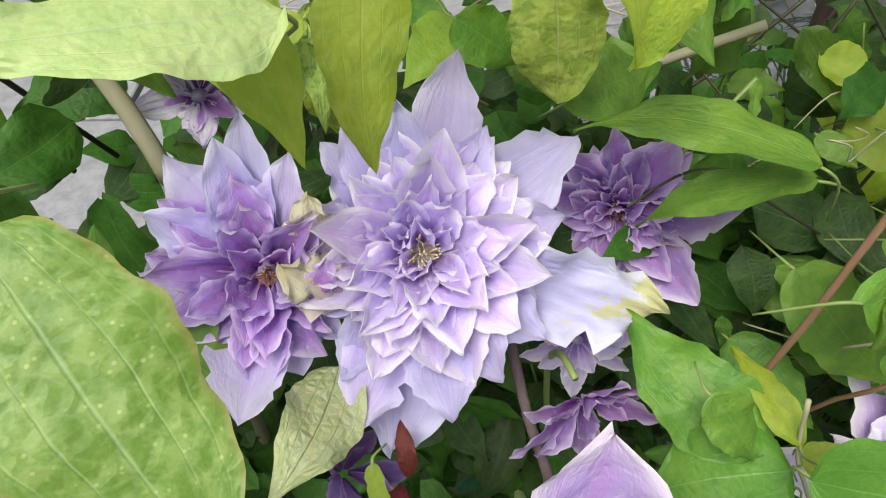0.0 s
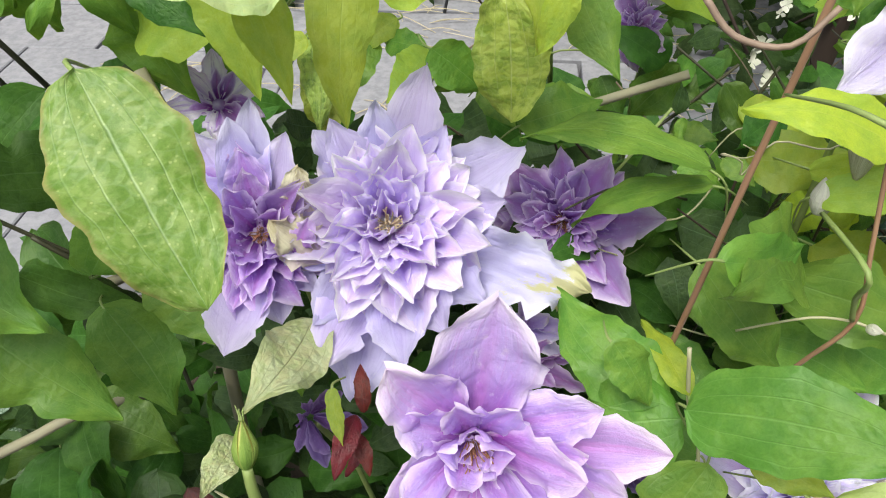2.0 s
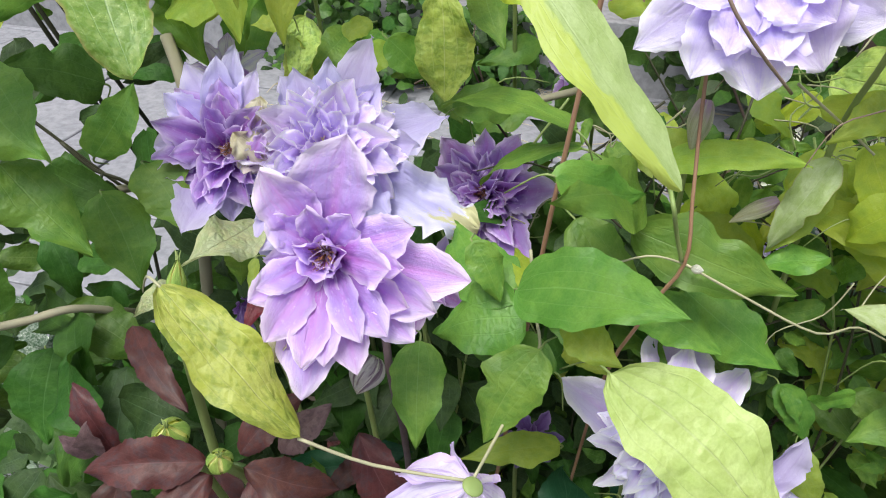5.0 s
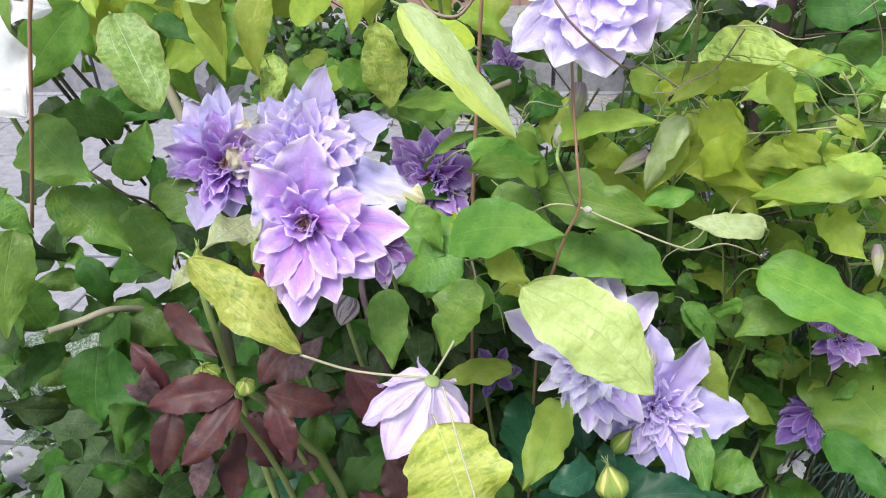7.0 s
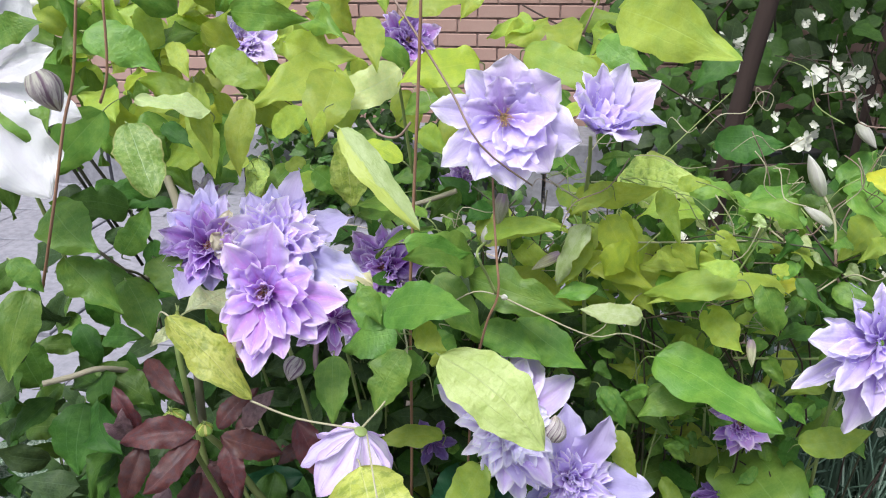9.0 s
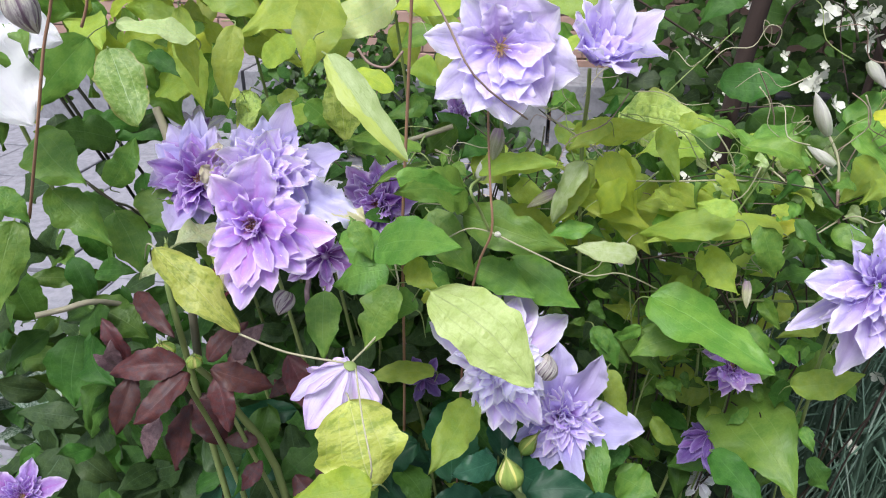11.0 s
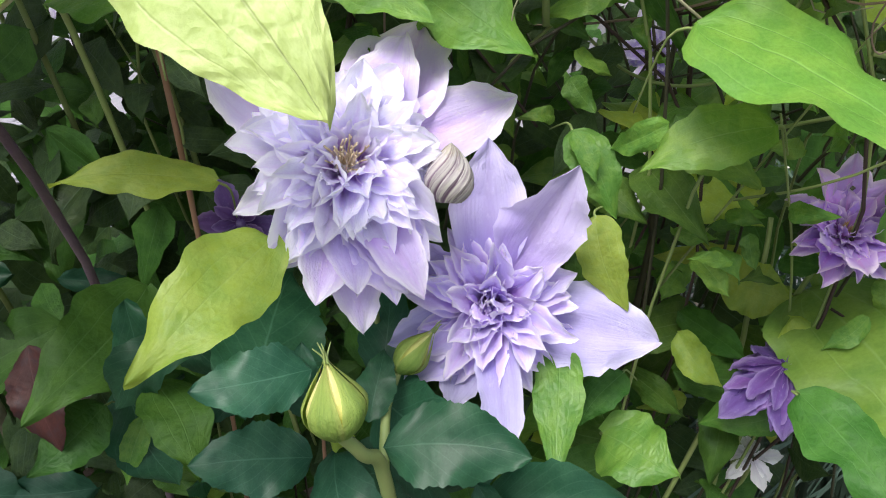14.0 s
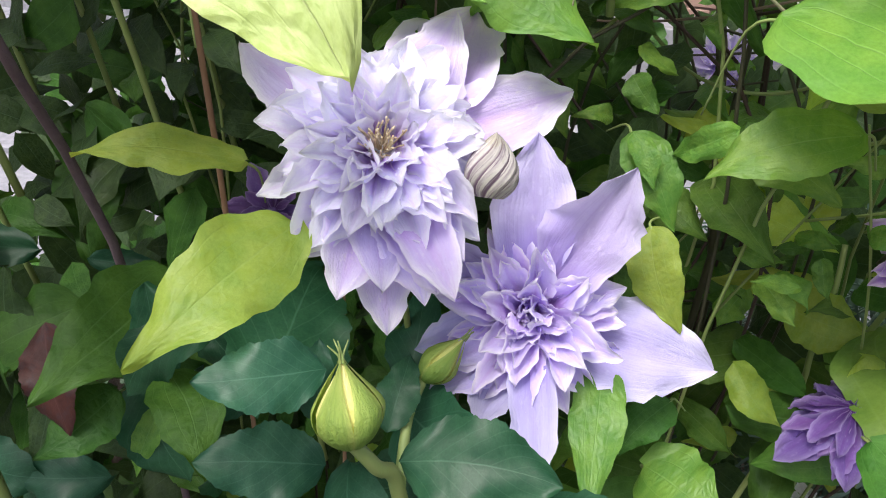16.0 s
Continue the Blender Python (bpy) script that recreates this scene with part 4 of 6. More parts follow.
leaf("mid", (0.238, 0.506, 0.804), (0.301, 0.522, 0.756), (0.441, -0.850, 0.289), 0.42, 0.06, 0.12)
leaf("dark", (0.274, 0.374, 0.777), (0.325, 0.376, 0.764), (0.131, -0.933, 0.336), 0.45, 0.06, 0.12)
leaf("lime", (0.303, 0.266, 0.989), (0.382, 0.266, 0.999), (0.003, -0.999, -0.050), 0.31, 0.06, 0.12)
leaf("crinkle", (0.352, 0.419, 0.966), (0.448, 0.335, 0.978), (-0.618, -0.640, 0.457), 0.45, 0.08, 0.08)
leaf("lime", (0.345, 0.291, 0.960), (0.368, 0.279, 0.905), (0.016, -0.976, 0.218), 0.50, 0.06, 0.15)
leaf("lime", (0.313, 0.257, 0.958), (0.290, 0.237, 0.906), (-0.114, -0.911, 0.397), 0.42, 0.06, 0.15)
leaf("lime", (0.324, 0.330, 0.929), (0.407, 0.307, 0.882), (0.099, -0.809, 0.580), 0.58, 0.06, 0.15)
leaf("lime", (0.230, 0.269, 0.948), (0.297, 0.282, 0.951), (0.199, -0.978, -0.069), 0.30, 0.06, 0.15)
leaf("mid", (0.211, 0.219, 0.919), (0.307, 0.210, 0.897), (0.007, -0.918, 0.395), 0.40, 0.06, 0.15)
leaf("lime", (0.241, 0.259, 0.908), (0.306, 0.264, 0.874), (0.263, -0.891, 0.369), 0.42, 0.06, 0.15)
leaf("palecurl", (0.358, 0.155, 0.923), (0.308, 0.155, 0.926), (0.046, -0.595, 0.802), 0.40, 0.1, 0.2)
leaf("lime", (0.441, 0.212, 0.936), (0.367, 0.232, 0.908), (-0.415, -0.560, 0.717), 0.37, 0.08, 0.15)
leaf("yellow", (0.478, 0.290, 0.890), (0.523, 0.295, 0.903), (-0.005, -0.918, 0.397), 0.45, 0.08, 0.15)
leaf("lime", (0.481, 0.362, 0.853), (0.528, 0.337, 0.823), (-0.109, -0.844, 0.525), 0.61, 0.06, 0.15)
leaf("lime", (0.437, 0.195, 0.951), (0.406, 0.203, 0.952), (-0.172, -0.742, 0.648), 0.47, 0.06, 0.15)
leaf("mid", (0.163, 0.171, 0.968), (0.212, 0.213, 0.945), (0.699, -0.633, 0.333), 0.38, 0.06, 0.15)
leaf("mid", (0.177, 0.233, 0.913), (0.226, 0.212, 0.860), (0.218, -0.820, 0.528), 0.48, 0.06, 0.15)
leaf("mid", (0.125, 0.163, 0.927), (0.143, 0.153, 0.899), (0.348, -0.790, 0.504), 0.56, 0.05, 0.1)
leaf("lime", (0.323, 0.174, 1.157), (0.394, 0.100, 1.131), (-0.642, -0.718, 0.269), 0.41, 0.06, 0.12)
leaf("lime", (0.25, 0.29, 1.114), (0.336, 0.25, 1.088), (-0.30, -0.74, 0.60), 0.36, 0.06, 0.12)
leaf("limeb", (0.211, 0.267, 1.106), (0.145, 0.233, 1.091), (0.212, -0.715, 0.666), 0.54, 0.06, 0.15)
leaf("palegrey", (0.134, 0.293, 1.095), (0.075, 0.240, 1.067), (0.462, -0.760, 0.457), 0.43, 0.06, 0.1)
leaf("lime", (0.070, 0.317, 1.088), (0.004, 0.245, 1.066), (0.447, -0.611, 0.653), 0.44, 0.06, 0.12)
leaf("lime", (0.005, 0.340, 1.112), (0.079, 0.342, 1.098), (0.072, -0.964, 0.255), 0.50, 0.06, 0.12)
leaf("lime", (-0.051, 0.292, 1.106), (0.008, 0.292, 1.074), (0.238, -0.863, 0.446), 0.51, 0.06, 0.12)
leaf("mid", (-0.147, 0.239, 1.131), (-0.083, 0.250, 1.093), (0.434, -0.760, 0.483), 0.52, 0.06, 0.12)
leaf("mid", (-0.144, 0.238, 1.057), (-0.206, 0.215, 0.993), (0.309, -0.951, 0.035), 0.45, 0.06, 0.12)
leaf("mid", (-0.154, 0.129, 1.112), (-0.103, 0.106, 1.052), (0.428, -0.656, 0.622), 0.55, 0.06, 0.12)
leaf("mid", (-0.116, 0.086, 1.138), (-0.077, 0.093, 1.150), (0.069, -0.945, 0.319), 0.55, 0.06, 0.12)
leaf("lime", (0.113, 0.251, 1.143), (0.133, 0.211, 1.104), (0.063, -0.679, 0.732), 0.40, 0.06, 0.15)
leaf("mid", (0.315, 0.272, 1.126), (0.354, 0.246, 1.104), (-0.254, -0.822, 0.510), 0.52, 0.06, 0.12)
leaf("dark", (0.473, 0.491, 1.096), (0.428, 0.473, 1.052), (-0.170, -0.842, 0.512), 0.50, 0.06, 0.12)
leaf("mid", (-0.030, 0.295, 1.145), (0.047, 0.294, 1.137), (-0.011, -0.997, 0.071), 0.41, 0.06, 0.12)
leaf("lime", (-0.024, 0.173, 1.129), (-0.006, 0.157, 1.103), (0.295, -0.701, 0.649), 0.45, 0.06, 0.12)
leaf("lime", (0.088, 0.239, 1.099), (0.084, 0.185, 1.046), (0.369, -0.661, 0.654), 0.55, 0.06, 0.15)
leaf("lime", (0.022, 0.247, 1.041), (0.067, 0.248, 1.065), (-0.101, -0.972, 0.210), 0.46, 0.06, 0.12)
leaf("mid", (0.102, 0.270, 1.042), (0.123, 0.238, 1.010), (-0.081, -0.733, 0.676), 0.46, 0.06, 0.12)
leaf("lime", (0.094, 0.182, 1.075), (0.083, 0.186, 1.044), (-0.152, -0.985, -0.082), 0.34, 0.06, 0.15)
leaf("dark", (-0.087, 0.247, 1.046), (-0.052, 0.234, 1.026), (0.033, -0.813, 0.581), 0.41, 0.06, 0.12)
leaf("dark", (0.472, 0.524, 0.983), (0.546, 0.506, 0.986), (-0.213, -0.794, 0.569), 0.59, 0.05, 0.1)
leaf("dark", (0.520, 0.554, 0.934), (0.583, 0.523, 0.891), (-0.184, -0.905, 0.385), 0.61, 0.05, 0.1)
leaf("mid", (0.085, 0.307, 0.947), (0.132, 0.333, 0.950), (0.249, -0.531, 0.810), 0.61, 0.05, 0.1)
leaf("mid", (0.192, 0.283, 0.944), (0.206, 0.269, 0.937), (-0.238, -0.594, 0.768), 0.57, 0.05, 0.1)
leaf("mid", (0.193, 0.286, 0.854), (0.240, 0.230, 0.838), (-0.323, -0.502, 0.802), 0.50, 0.05, 0.1)
leaf("mid", (0.170, 0.249, 0.841), (0.203, 0.205, 0.828), (-0.228, -0.430, 0.874), 0.51, 0.05, 0.1)
leaf("mid", (0.216, 0.272, 0.813), (0.254, 0.235, 0.810), (-0.386, -0.470, 0.794), 0.50, 0.05, 0.1)
leaf("lime", (0.182, 0.180, 0.854), (0.208, 0.159, 0.857), (-0.353, -0.310, 0.883), 0.50, 0.05, 0.1)
leaf("mid", (0.176, 0.168, 0.846), (0.119, 0.188, 0.837), (-0.248, -0.290, 0.924), 0.51, 0.05, 0.1)
leaf("mid", (0.194, 0.401, 0.888), (0.223, 0.390, 0.891), (-0.324, -0.704, 0.632), 0.60, 0.05, 0.1)
leaf("mid", (0.060, 0.366, 0.937), (0.084, 0.351, 0.918), (0.045, -0.761, 0.647), 0.51, 0.05, 0.1)
leaf("mid", (0.089, 0.372, 0.915), (0.142, 0.371, 0.928), (-0.213, -0.626, 0.750), 0.63, 0.05, 0.1)
leaf("skeleton", (-0.013, 0.191, 0.903), (-0.031, 0.132, 0.904), (0.327, -0.068, 0.943), 0.50, 0.05, 0.1)
leaf("skeleton", (-0.034, 0.131, 0.890), (-0.040, 0.098, 0.893), (0.471, -0.010, 0.882), 0.46, 0.05, 0.1)
leaf("crinkle", (-0.024, 0.312, 0.998), (-0.023, 0.281, 0.951), (0.167, -0.824, 0.542), 0.45, 0.05, 0.1)
leaf("lime", (0.005, 0.148, 0.905), (0.011, 0.132, 0.886), (-0.186, -0.779, 0.599), 0.32, 0.05, 0.2)
leaf("mid", (-0.019, 0.174, 0.898), (-0.019, 0.174, 0.866), (0.396, -0.918, 0.023), 0.55, 0.05, 0.1)
leaf("lime", (0.012, 0.350, 0.988), (-0.018, 0.337, 0.971), (0.065, -0.851, 0.522), 0.42, 0.05, 0.15)
leaf("mid", (-0.004, 0.345, 0.981), (-0.025, 0.306, 0.955), (0.323, -0.649, 0.688), 0.50455, 0.05, 0.1)
leaf("lime", (-0.026, 0.291, 1.001), (-0.050, 0.281, 0.996), (0.193, -0.769, 0.609), 0.53, 0.05, 0.1)
leaf("mid", (0.035, 0.312, 0.988), (0.066, 0.318, 0.960), (0.378, -0.853, 0.361), 0.60, 0.05, 0.1)
leaf("mid", (0.220, 0.231, 0.861), (0.280, 0.221, 0.838), (0.127, -0.758, 0.639), 0.51, 0.05, 0.1)
leaf("mid", (0.256, 0.255, 0.860), (0.323, 0.235, 0.824), (0.136, -0.732, 0.667), 0.51927, 0.05, 0.1)
leaf("mid", (0.424, 0.233, 0.806), (0.373, 0.226, 0.781), (-0.204, -0.761, 0.616), 0.50, 0.05, 0.1)
leaf("mid", (0.388, 0.274, 0.783), (0.431, 0.256, 0.769), (-0.059, -0.717, 0.695), 0.51, 0.05, 0.1)
leaf("palecurl", (0.492, 0.307, 0.952), (0.504, 0.287, 0.967), (-0.873, -0.487, 0.007), 0.45, 0.12, 0.4)
leaf("palecurl", (0.476, 0.334, 0.954), (0.489, 0.308, 0.949), (-0.764, -0.437, 0.476), 0.41, 0.14, 0.5)
leaf("palecurl", (0.514, 0.318, 0.938), (0.524, 0.292, 0.937), (-0.616, -0.270, 0.740), 0.4732, 0.14, 0.5)
leaf("palecurl", (0.431, 0.313, 0.924), (0.449, 0.288, 0.928), (-0.728, -0.473, 0.497), 0.50609, 0.12, 0.4)
leaf("palecurl", (0.565, 0.313, 0.914), (0.571, 0.285, 0.909), (-0.838, -0.277, 0.471), 0.47, 0.14, 0.5)
leaf("yellow", (0.560, 0.291, 1.014), (0.562, 0.254, 1.003), (-0.451, -0.286, 0.845), 0.51, 0.1, 0.3)
leaf("lime", (0.393, 0.262, 0.942), (0.436, 0.230, 0.941), (-0.557, -0.785, 0.270), 0.35, 0.1, 0.3)
leaf("lime", (0.418, 0.250, 0.926), (0.366, 0.240, 0.933), (0.208, -0.447, 0.870), 0.37, 0.1, 0.3)
leaf("lime", (0.332, 0.247, 1.003), (0.298, 0.222, 0.984), (0.145, -0.708, 0.691), 0.40, 0.1, 0.3)
leaf("limeb", (0.174, 0.116, 1.055), (0.133, 0.118, 1.064), (0.141, -0.617, 0.774), 0.37, 0.08, 0.2)
leaf("lime", (0.457, 0.334, 0.796), (0.402, 0.369, 0.818), (-0.300, -0.798, 0.523), 0.40, 0.08, 0.2)
leaf("mid", (0.408, 0.371, 0.741), (0.352, 0.392, 0.762), (-0.031, -0.766, 0.642), 0.46, 0.08, 0.2)
leaf("mid", (0.389, 0.360, 0.733), (0.460, 0.351, 0.713), (-0.012, -0.925, 0.381), 0.46, 0.08, 0.2)
leaf("palecurl", (0.448, 0.333, 0.927), (0.462, 0.322, 0.939), (-0.683, -0.714, 0.157), 0.51, 0.16, 0.6)
leaf("palecurl", (0.484, 0.347, 0.937), (0.497, 0.329, 0.927), (-0.612, -0.673, 0.415), 0.52, 0.16, 0.6)
leaf("palecurl", (0.530, 0.326, 0.920), (0.541, 0.308, 0.913), (-0.453, -0.536, 0.713), 0.53, 0.16, 0.6)
leaf("palecurl", (0.512, 0.336, 0.931), (0.527, 0.322, 0.941), (-0.752, -0.618, 0.230), 0.46, 0.16, 0.6)
leaf("palecurl", (0.544, 0.354, 0.960), (0.554, 0.335, 0.948), (-0.732, -0.607, 0.310), 0.47, 0.16, 0.6)
leaf("palecurl", (0.423, 0.345, 0.950), (0.436, 0.338, 0.934), (-0.160, -0.942, 0.293), 0.50, 0.16, 0.6)
leaf("lime", (0.405, 0.254, 0.918), (0.355, 0.262, 0.919), (-0.079, -0.593, 0.801), 0.30, 0.12, 0.4)
leaf("limeb", (0.453, 0.264, 0.918), (0.414, 0.269, 0.904), (-0.351, -0.492, 0.797), 0.33, 0.12, 0.4)
leaf("limeb", (0.345, 0.278, 0.968), (0.365, 0.251, 0.920), (-0.271, -0.881, 0.388), 0.40, 0.12, 0.4)
leaf("lime", (0.323, 0.296, 0.952), (0.304, 0.268, 0.897), (-0.197, -0.843, 0.501), 0.36, 0.12, 0.4)
leaf("lime", (0.407, 0.345, 0.751), (0.352, 0.335, 0.774), (0.10, -0.62, 0.78), 0.40, 0.08, 0.22)
leaf("mid", (0.411, 0.350, 0.745), (0.441, 0.330, 0.804), (0.35, -0.80, 0.48), 0.42, 0.08, 0.30)
leaf("lime", (0.389, 0.350, 0.731), (0.454, 0.325, 0.719), (0.05, -0.50, 0.86), 0.46, 0.08, 0.22)
leaf("lime", (0.451, 0.372, 0.735), (0.437, 0.352, 0.706), (-0.15, -0.75, 0.64), 0.50, 0.10, 0.25)
leaf("mid", (0.470, 0.352, 0.724), (0.500, 0.330, 0.742), (-0.30, -0.70, 0.64), 0.42, 0.12, 0.35)
leaf("lime", (0.478, 0.345, 0.702), (0.502, 0.327, 0.700), (-0.10, -0.72, 0.68), 0.60, 0.10, 0.25)
leaf("limeb", (0.331, 0.25, 0.973), (0.361, 0.24, 0.925), (-0.1, -0.8, 0.59), 0.52, 0.08, 0.2)
leaf("palecurl", (0.313, 0.245, 0.966), (0.29, 0.235, 0.91), (-0.55, -0.75, 0.36), 0.36, 0.1, 0.4)
leaf("limeb", (0.311, 0.265, 0.926), (0.379, 0.235, 0.91), (0.1, -0.62, 0.78), 0.36, 0.08, 0.25)
leaf("lime", (0.221, 0.235, 0.956), (0.295, 0.22, 0.971), (0.0, -0.62, 0.78), 0.28, 0.1, 0.25)
leaf("lime", (0.494, 0.255, 0.91), (0.369, 0.215, 0.907), (-0.05, -0.6, 0.8), 0.22, 0.1, 0.3)
leaf("mottled", (-0.028, 0.3, 0.986), (-0.019, 0.295, 0.94), (0.1, -0.9, 0.4), 0.42, 0.08, 0.15)
leaf("lime", (0.031, 0.33, 0.979), (0.011, 0.3, 0.961), (0.2, -0.7, 0.68), 0.55, 0.08, 0.15)
leaf("mid", (0.067, 0.34, 0.969), (0.035, 0.32, 0.959), (-0.1, -0.7, 0.7), 0.5, 0.08, 0.15)
leaf("mid", (0.006, 0.345, 0.977), (0.035, 0.33, 0.976), (0.1, -0.7, 0.7), 0.55, 0.08, 0.15)

# vine stems and tendrils
tube("stem", [(0.366, 0.400, 0.839), (0.374, 0.380, 0.806), (0.382, 0.370, 0.767), (0.391, 0.352, 0.719), (0.396, 0.360, 0.691), (0.398, 0.380, 0.640), (0.390, 0.410, 0.300)], 0.0020, DARK_STEM, vine, 0.0026)
tube("stem", [(0.390, 0.380, 0.837), (0.389, 0.370, 0.797), (0.388, 0.360, 0.763), (0.391, 0.352, 0.725)], 0.0015, DARK_STEM, vine, 0.0018)
tube("stem", [(0.333, 0.340, 0.819), (0.359, 0.350, 0.796), (0.383, 0.340, 0.791), (0.409, 0.345, 0.792), (0.437, 0.340, 0.807)], 0.0010, GREEN_STEM, vine, 0.0010)
tube("stem", [(0.422, 0.360, 0.750), (0.446, 0.350, 0.767), (0.477, 0.340, 0.782)], 0.0011, GREEN_STEM, vine, 0.0013)
tube("stem", [(0.471, 0.350, 0.739), (0.476, 0.340, 0.758), (0.484, 0.330, 0.775)], 0.0012, DARK_STEM, vine, 0.0012)
tube("stem", [(0.473, 0.325, 0.717), (0.477, 0.315, 0.735), (0.488, 0.310, 0.755)], 0.0011, DARK_STEM, vine, 0.0011)
tube("stem", [(0.184, 0.160, 1.280), (0.178, 0.171, 1.150), (0.167, 0.185, 1.000), (0.160, 0.194, 0.900), (0.150, 0.230, 0.700), (0.130, 0.280, 0.350), (0.120, 0.300, 0.000)], 0.0012, RED_STEM, vine, 0.0017)
tube("stem", [(0.226, 0.236, 1.075), (0.231, 0.216, 1.000), (0.236, 0.204, 0.950), (0.239, 0.197, 0.914), (0.226, 0.205, 0.870), (0.210, 0.240, 0.750), (0.200, 0.270, 0.400), (0.190, 0.300, 0.000)], 0.0010, RED_STEM, vine, 0.0014)
tube("stem", [(0.239, 0.197, 0.914), (0.278, 0.201, 0.895), (0.324, 0.210, 0.873), (0.357, 0.237, 0.864), (0.398, 0.262, 0.836)], 0.00079, PALE_STEM, vine, 0.00065)
tube("stem", [(0.239, 0.197, 0.914), (0.218, 0.196, 0.916), (0.192, 0.205, 0.896)], 0.00065, PALE_STEM, vine, 0.00058)
tube("stem", [(0.069, 0.047, 0.884), (0.100, 0.058, 0.864), (0.145, 0.073, 0.849)], 0.00086, PALE_STEM, vine, 0.00086)
tube("stem", [(0.145, 0.073, 0.849), (0.156, 0.122, 0.849), (0.167, 0.143, 0.876), (0.162, 0.158, 0.893), (0.155, 0.160, 0.930)], 0.00086, PALE_STEM, vine, 0.00094)
tube("stem", [(0.156, 0.053, 0.860), (0.172, 0.013, 0.846), (0.183, -0.007, 0.820), (0.170, 0.012, 0.783)], 0.00072, PALE_STEM, vine, 0.00072)
tube("stem", [(0.146, 0.199, 1.170), (0.198, 0.172, 1.101), (0.226, 0.157, 1.058), (0.265, 0.190, 1.018)], 0.001, TENDRIL, vine, 0.0008)
tube("stem", [(0.133, 0.173, 1.071), (0.143, 0.169, 1.061), (0.159, 0.165, 1.060), (0.170, 0.166, 1.072)], 0.0012, TENDRIL, vine, 0.001)
tube("stem", [(0.299, 0.213, 1.136), (0.308, 0.215, 1.160)], 0.0008, TENDRIL, vine, 0.0008)
tube("stem", [(0.343, 0.268, 0.943), (0.398, 0.282, 0.941), (0.453, 0.293, 0.942), (0.512, 0.317, 0.933)], 0.00086, PALE_STEM, vine, 0.00086)
tube("stem", [(0.393, 0.278, 0.989), (0.399, 0.282, 0.940), (0.400, 0.284, 0.893)], 0.00072, PALE_STEM, vine, 0.00072)
tube("stem", [(0.426, 0.272, 0.992), (0.447, 0.279, 0.960), (0.452, 0.282, 0.914)], 0.00072, PALE_STEM, vine, 0.00072)
tube("stem", [(0.486, 0.329, 0.947), (0.524, 0.319, 0.921), (0.556, 0.311, 0.901)], 0.00101, PALE_STEM, vine, 0.00086)
tube("stem", [(0.556, 0.311, 0.901), (0.523, 0.293, 0.884), (0.494, 0.276, 0.876), (0.477, 0.276, 0.889)], 0.00086, PALE_STEM, vine, 0.00086)
tube("stem", [(0.278, 0.231, 1.011), (0.313, 0.243, 0.986), (0.329, 0.238, 0.975)], 0.00086, PALE_STEM, vine, 0.00072)
tube("stem", [(0.462, 0.263, 0.833), (0.539, 0.301, 0.817), (0.602, 0.358, 0.792)], 0.0013, GREEN_STEM, vine, 0.0013)
tube("stem", [(0.554, 0.322, 0.927), (0.557, 0.311, 0.902), (0.573, 0.319, 0.881)], 0.0016, TENDRIL, vine, 0.0012)
tube("stem", [(0.372, 0.474, 0.821), (0.386, 0.476, 0.772), (0.398, 0.467, 0.676), (0.412, 0.434, 0.571), (0.380, 0.400, 0.300)], 0.0012, DARK_STEM, vine, 0.0015)
tube("stem", [(0.398, 0.469, 0.797), (0.399, 0.465, 0.734), (0.404, 0.460, 0.688), (0.427, 0.425, 0.559)], 0.00097, DARK_STEM, vine, 0.0012)
tube("stem", [(0.396, 0.392, 0.706), (0.427, 0.377, 0.680), (0.451, 0.383, 0.656)], 0.00105, DARK_STEM, vine, 0.00105)
tube("stem", [(0.481, 0.398, 0.773), (0.443, 0.419, 0.741), (0.421, 0.435, 0.713)], 0.0009, DARK_STEM, vine, 0.0009)
tube("stem", [(0.467, 0.369, 0.706), (0.467, 0.357, 0.681), (0.465, 0.352, 0.647), (0.463, 0.344, 0.596), (0.440, 0.350, 0.450)], 0.0016, GREEN_STEM, vine, 0.002)
tube("stem", [(0.229, 0.327, 0.827), (0.227, 0.323, 0.813), (0.207, 0.315, 0.804), (0.181, 0.305, 0.805)], 0.0009, TENDRIL, vine, 0.0008)
tube("stem", [(-0.057, 0.108, 1.170), (-0.070, 0.106, 1.112), (-0.083, 0.102, 1.075), (-0.100, 0.098, 1.018), (-0.139, 0.110, 0.933)], 0.0011, RED_STEM, vine, 0.0013)
tube("stem", [(-0.054, 0.134, 1.169), (-0.062, 0.136, 1.112), (-0.073, 0.136, 1.086)], 0.001, RED_STEM, vine, 0.0012)
tube("stem", [(-0.122, 0.296, 0.978), (-0.111, 0.288, 0.957), (-0.102, 0.281, 0.925), (-0.105, 0.284, 0.883), (-0.140, 0.320, 0.500), (-0.130, 0.340, 0.000)], 0.0045, GREY_STEM, vine, 0.0055)
tube("stem", [(-0.214, 0.168, 0.795), (-0.195, 0.186, 0.794), (-0.174, 0.206, 0.794), (-0.153, 0.244, 0.768)], 0.0032, GREY_STEM, vine, 0.0032)
tube("stem", [(-0.175, 0.178, 0.701), (-0.144, 0.221, 0.686)], 0.003, GREY_STEM, vine, 0.003)
tube("stem", [(-0.150, 0.202, 0.892), (-0.123, 0.235, 0.889), (-0.109, 0.259, 0.891)], 0.0034, GREY_STEM, vine, 0.003)
tube("stem", [(-0.162, 0.219, 0.923), (-0.143, 0.221, 0.905), (-0.124, 0.227, 0.895), (-0.116, 0.239, 0.869)], 0.00135, DARK_STEM, vine, 0.00135)
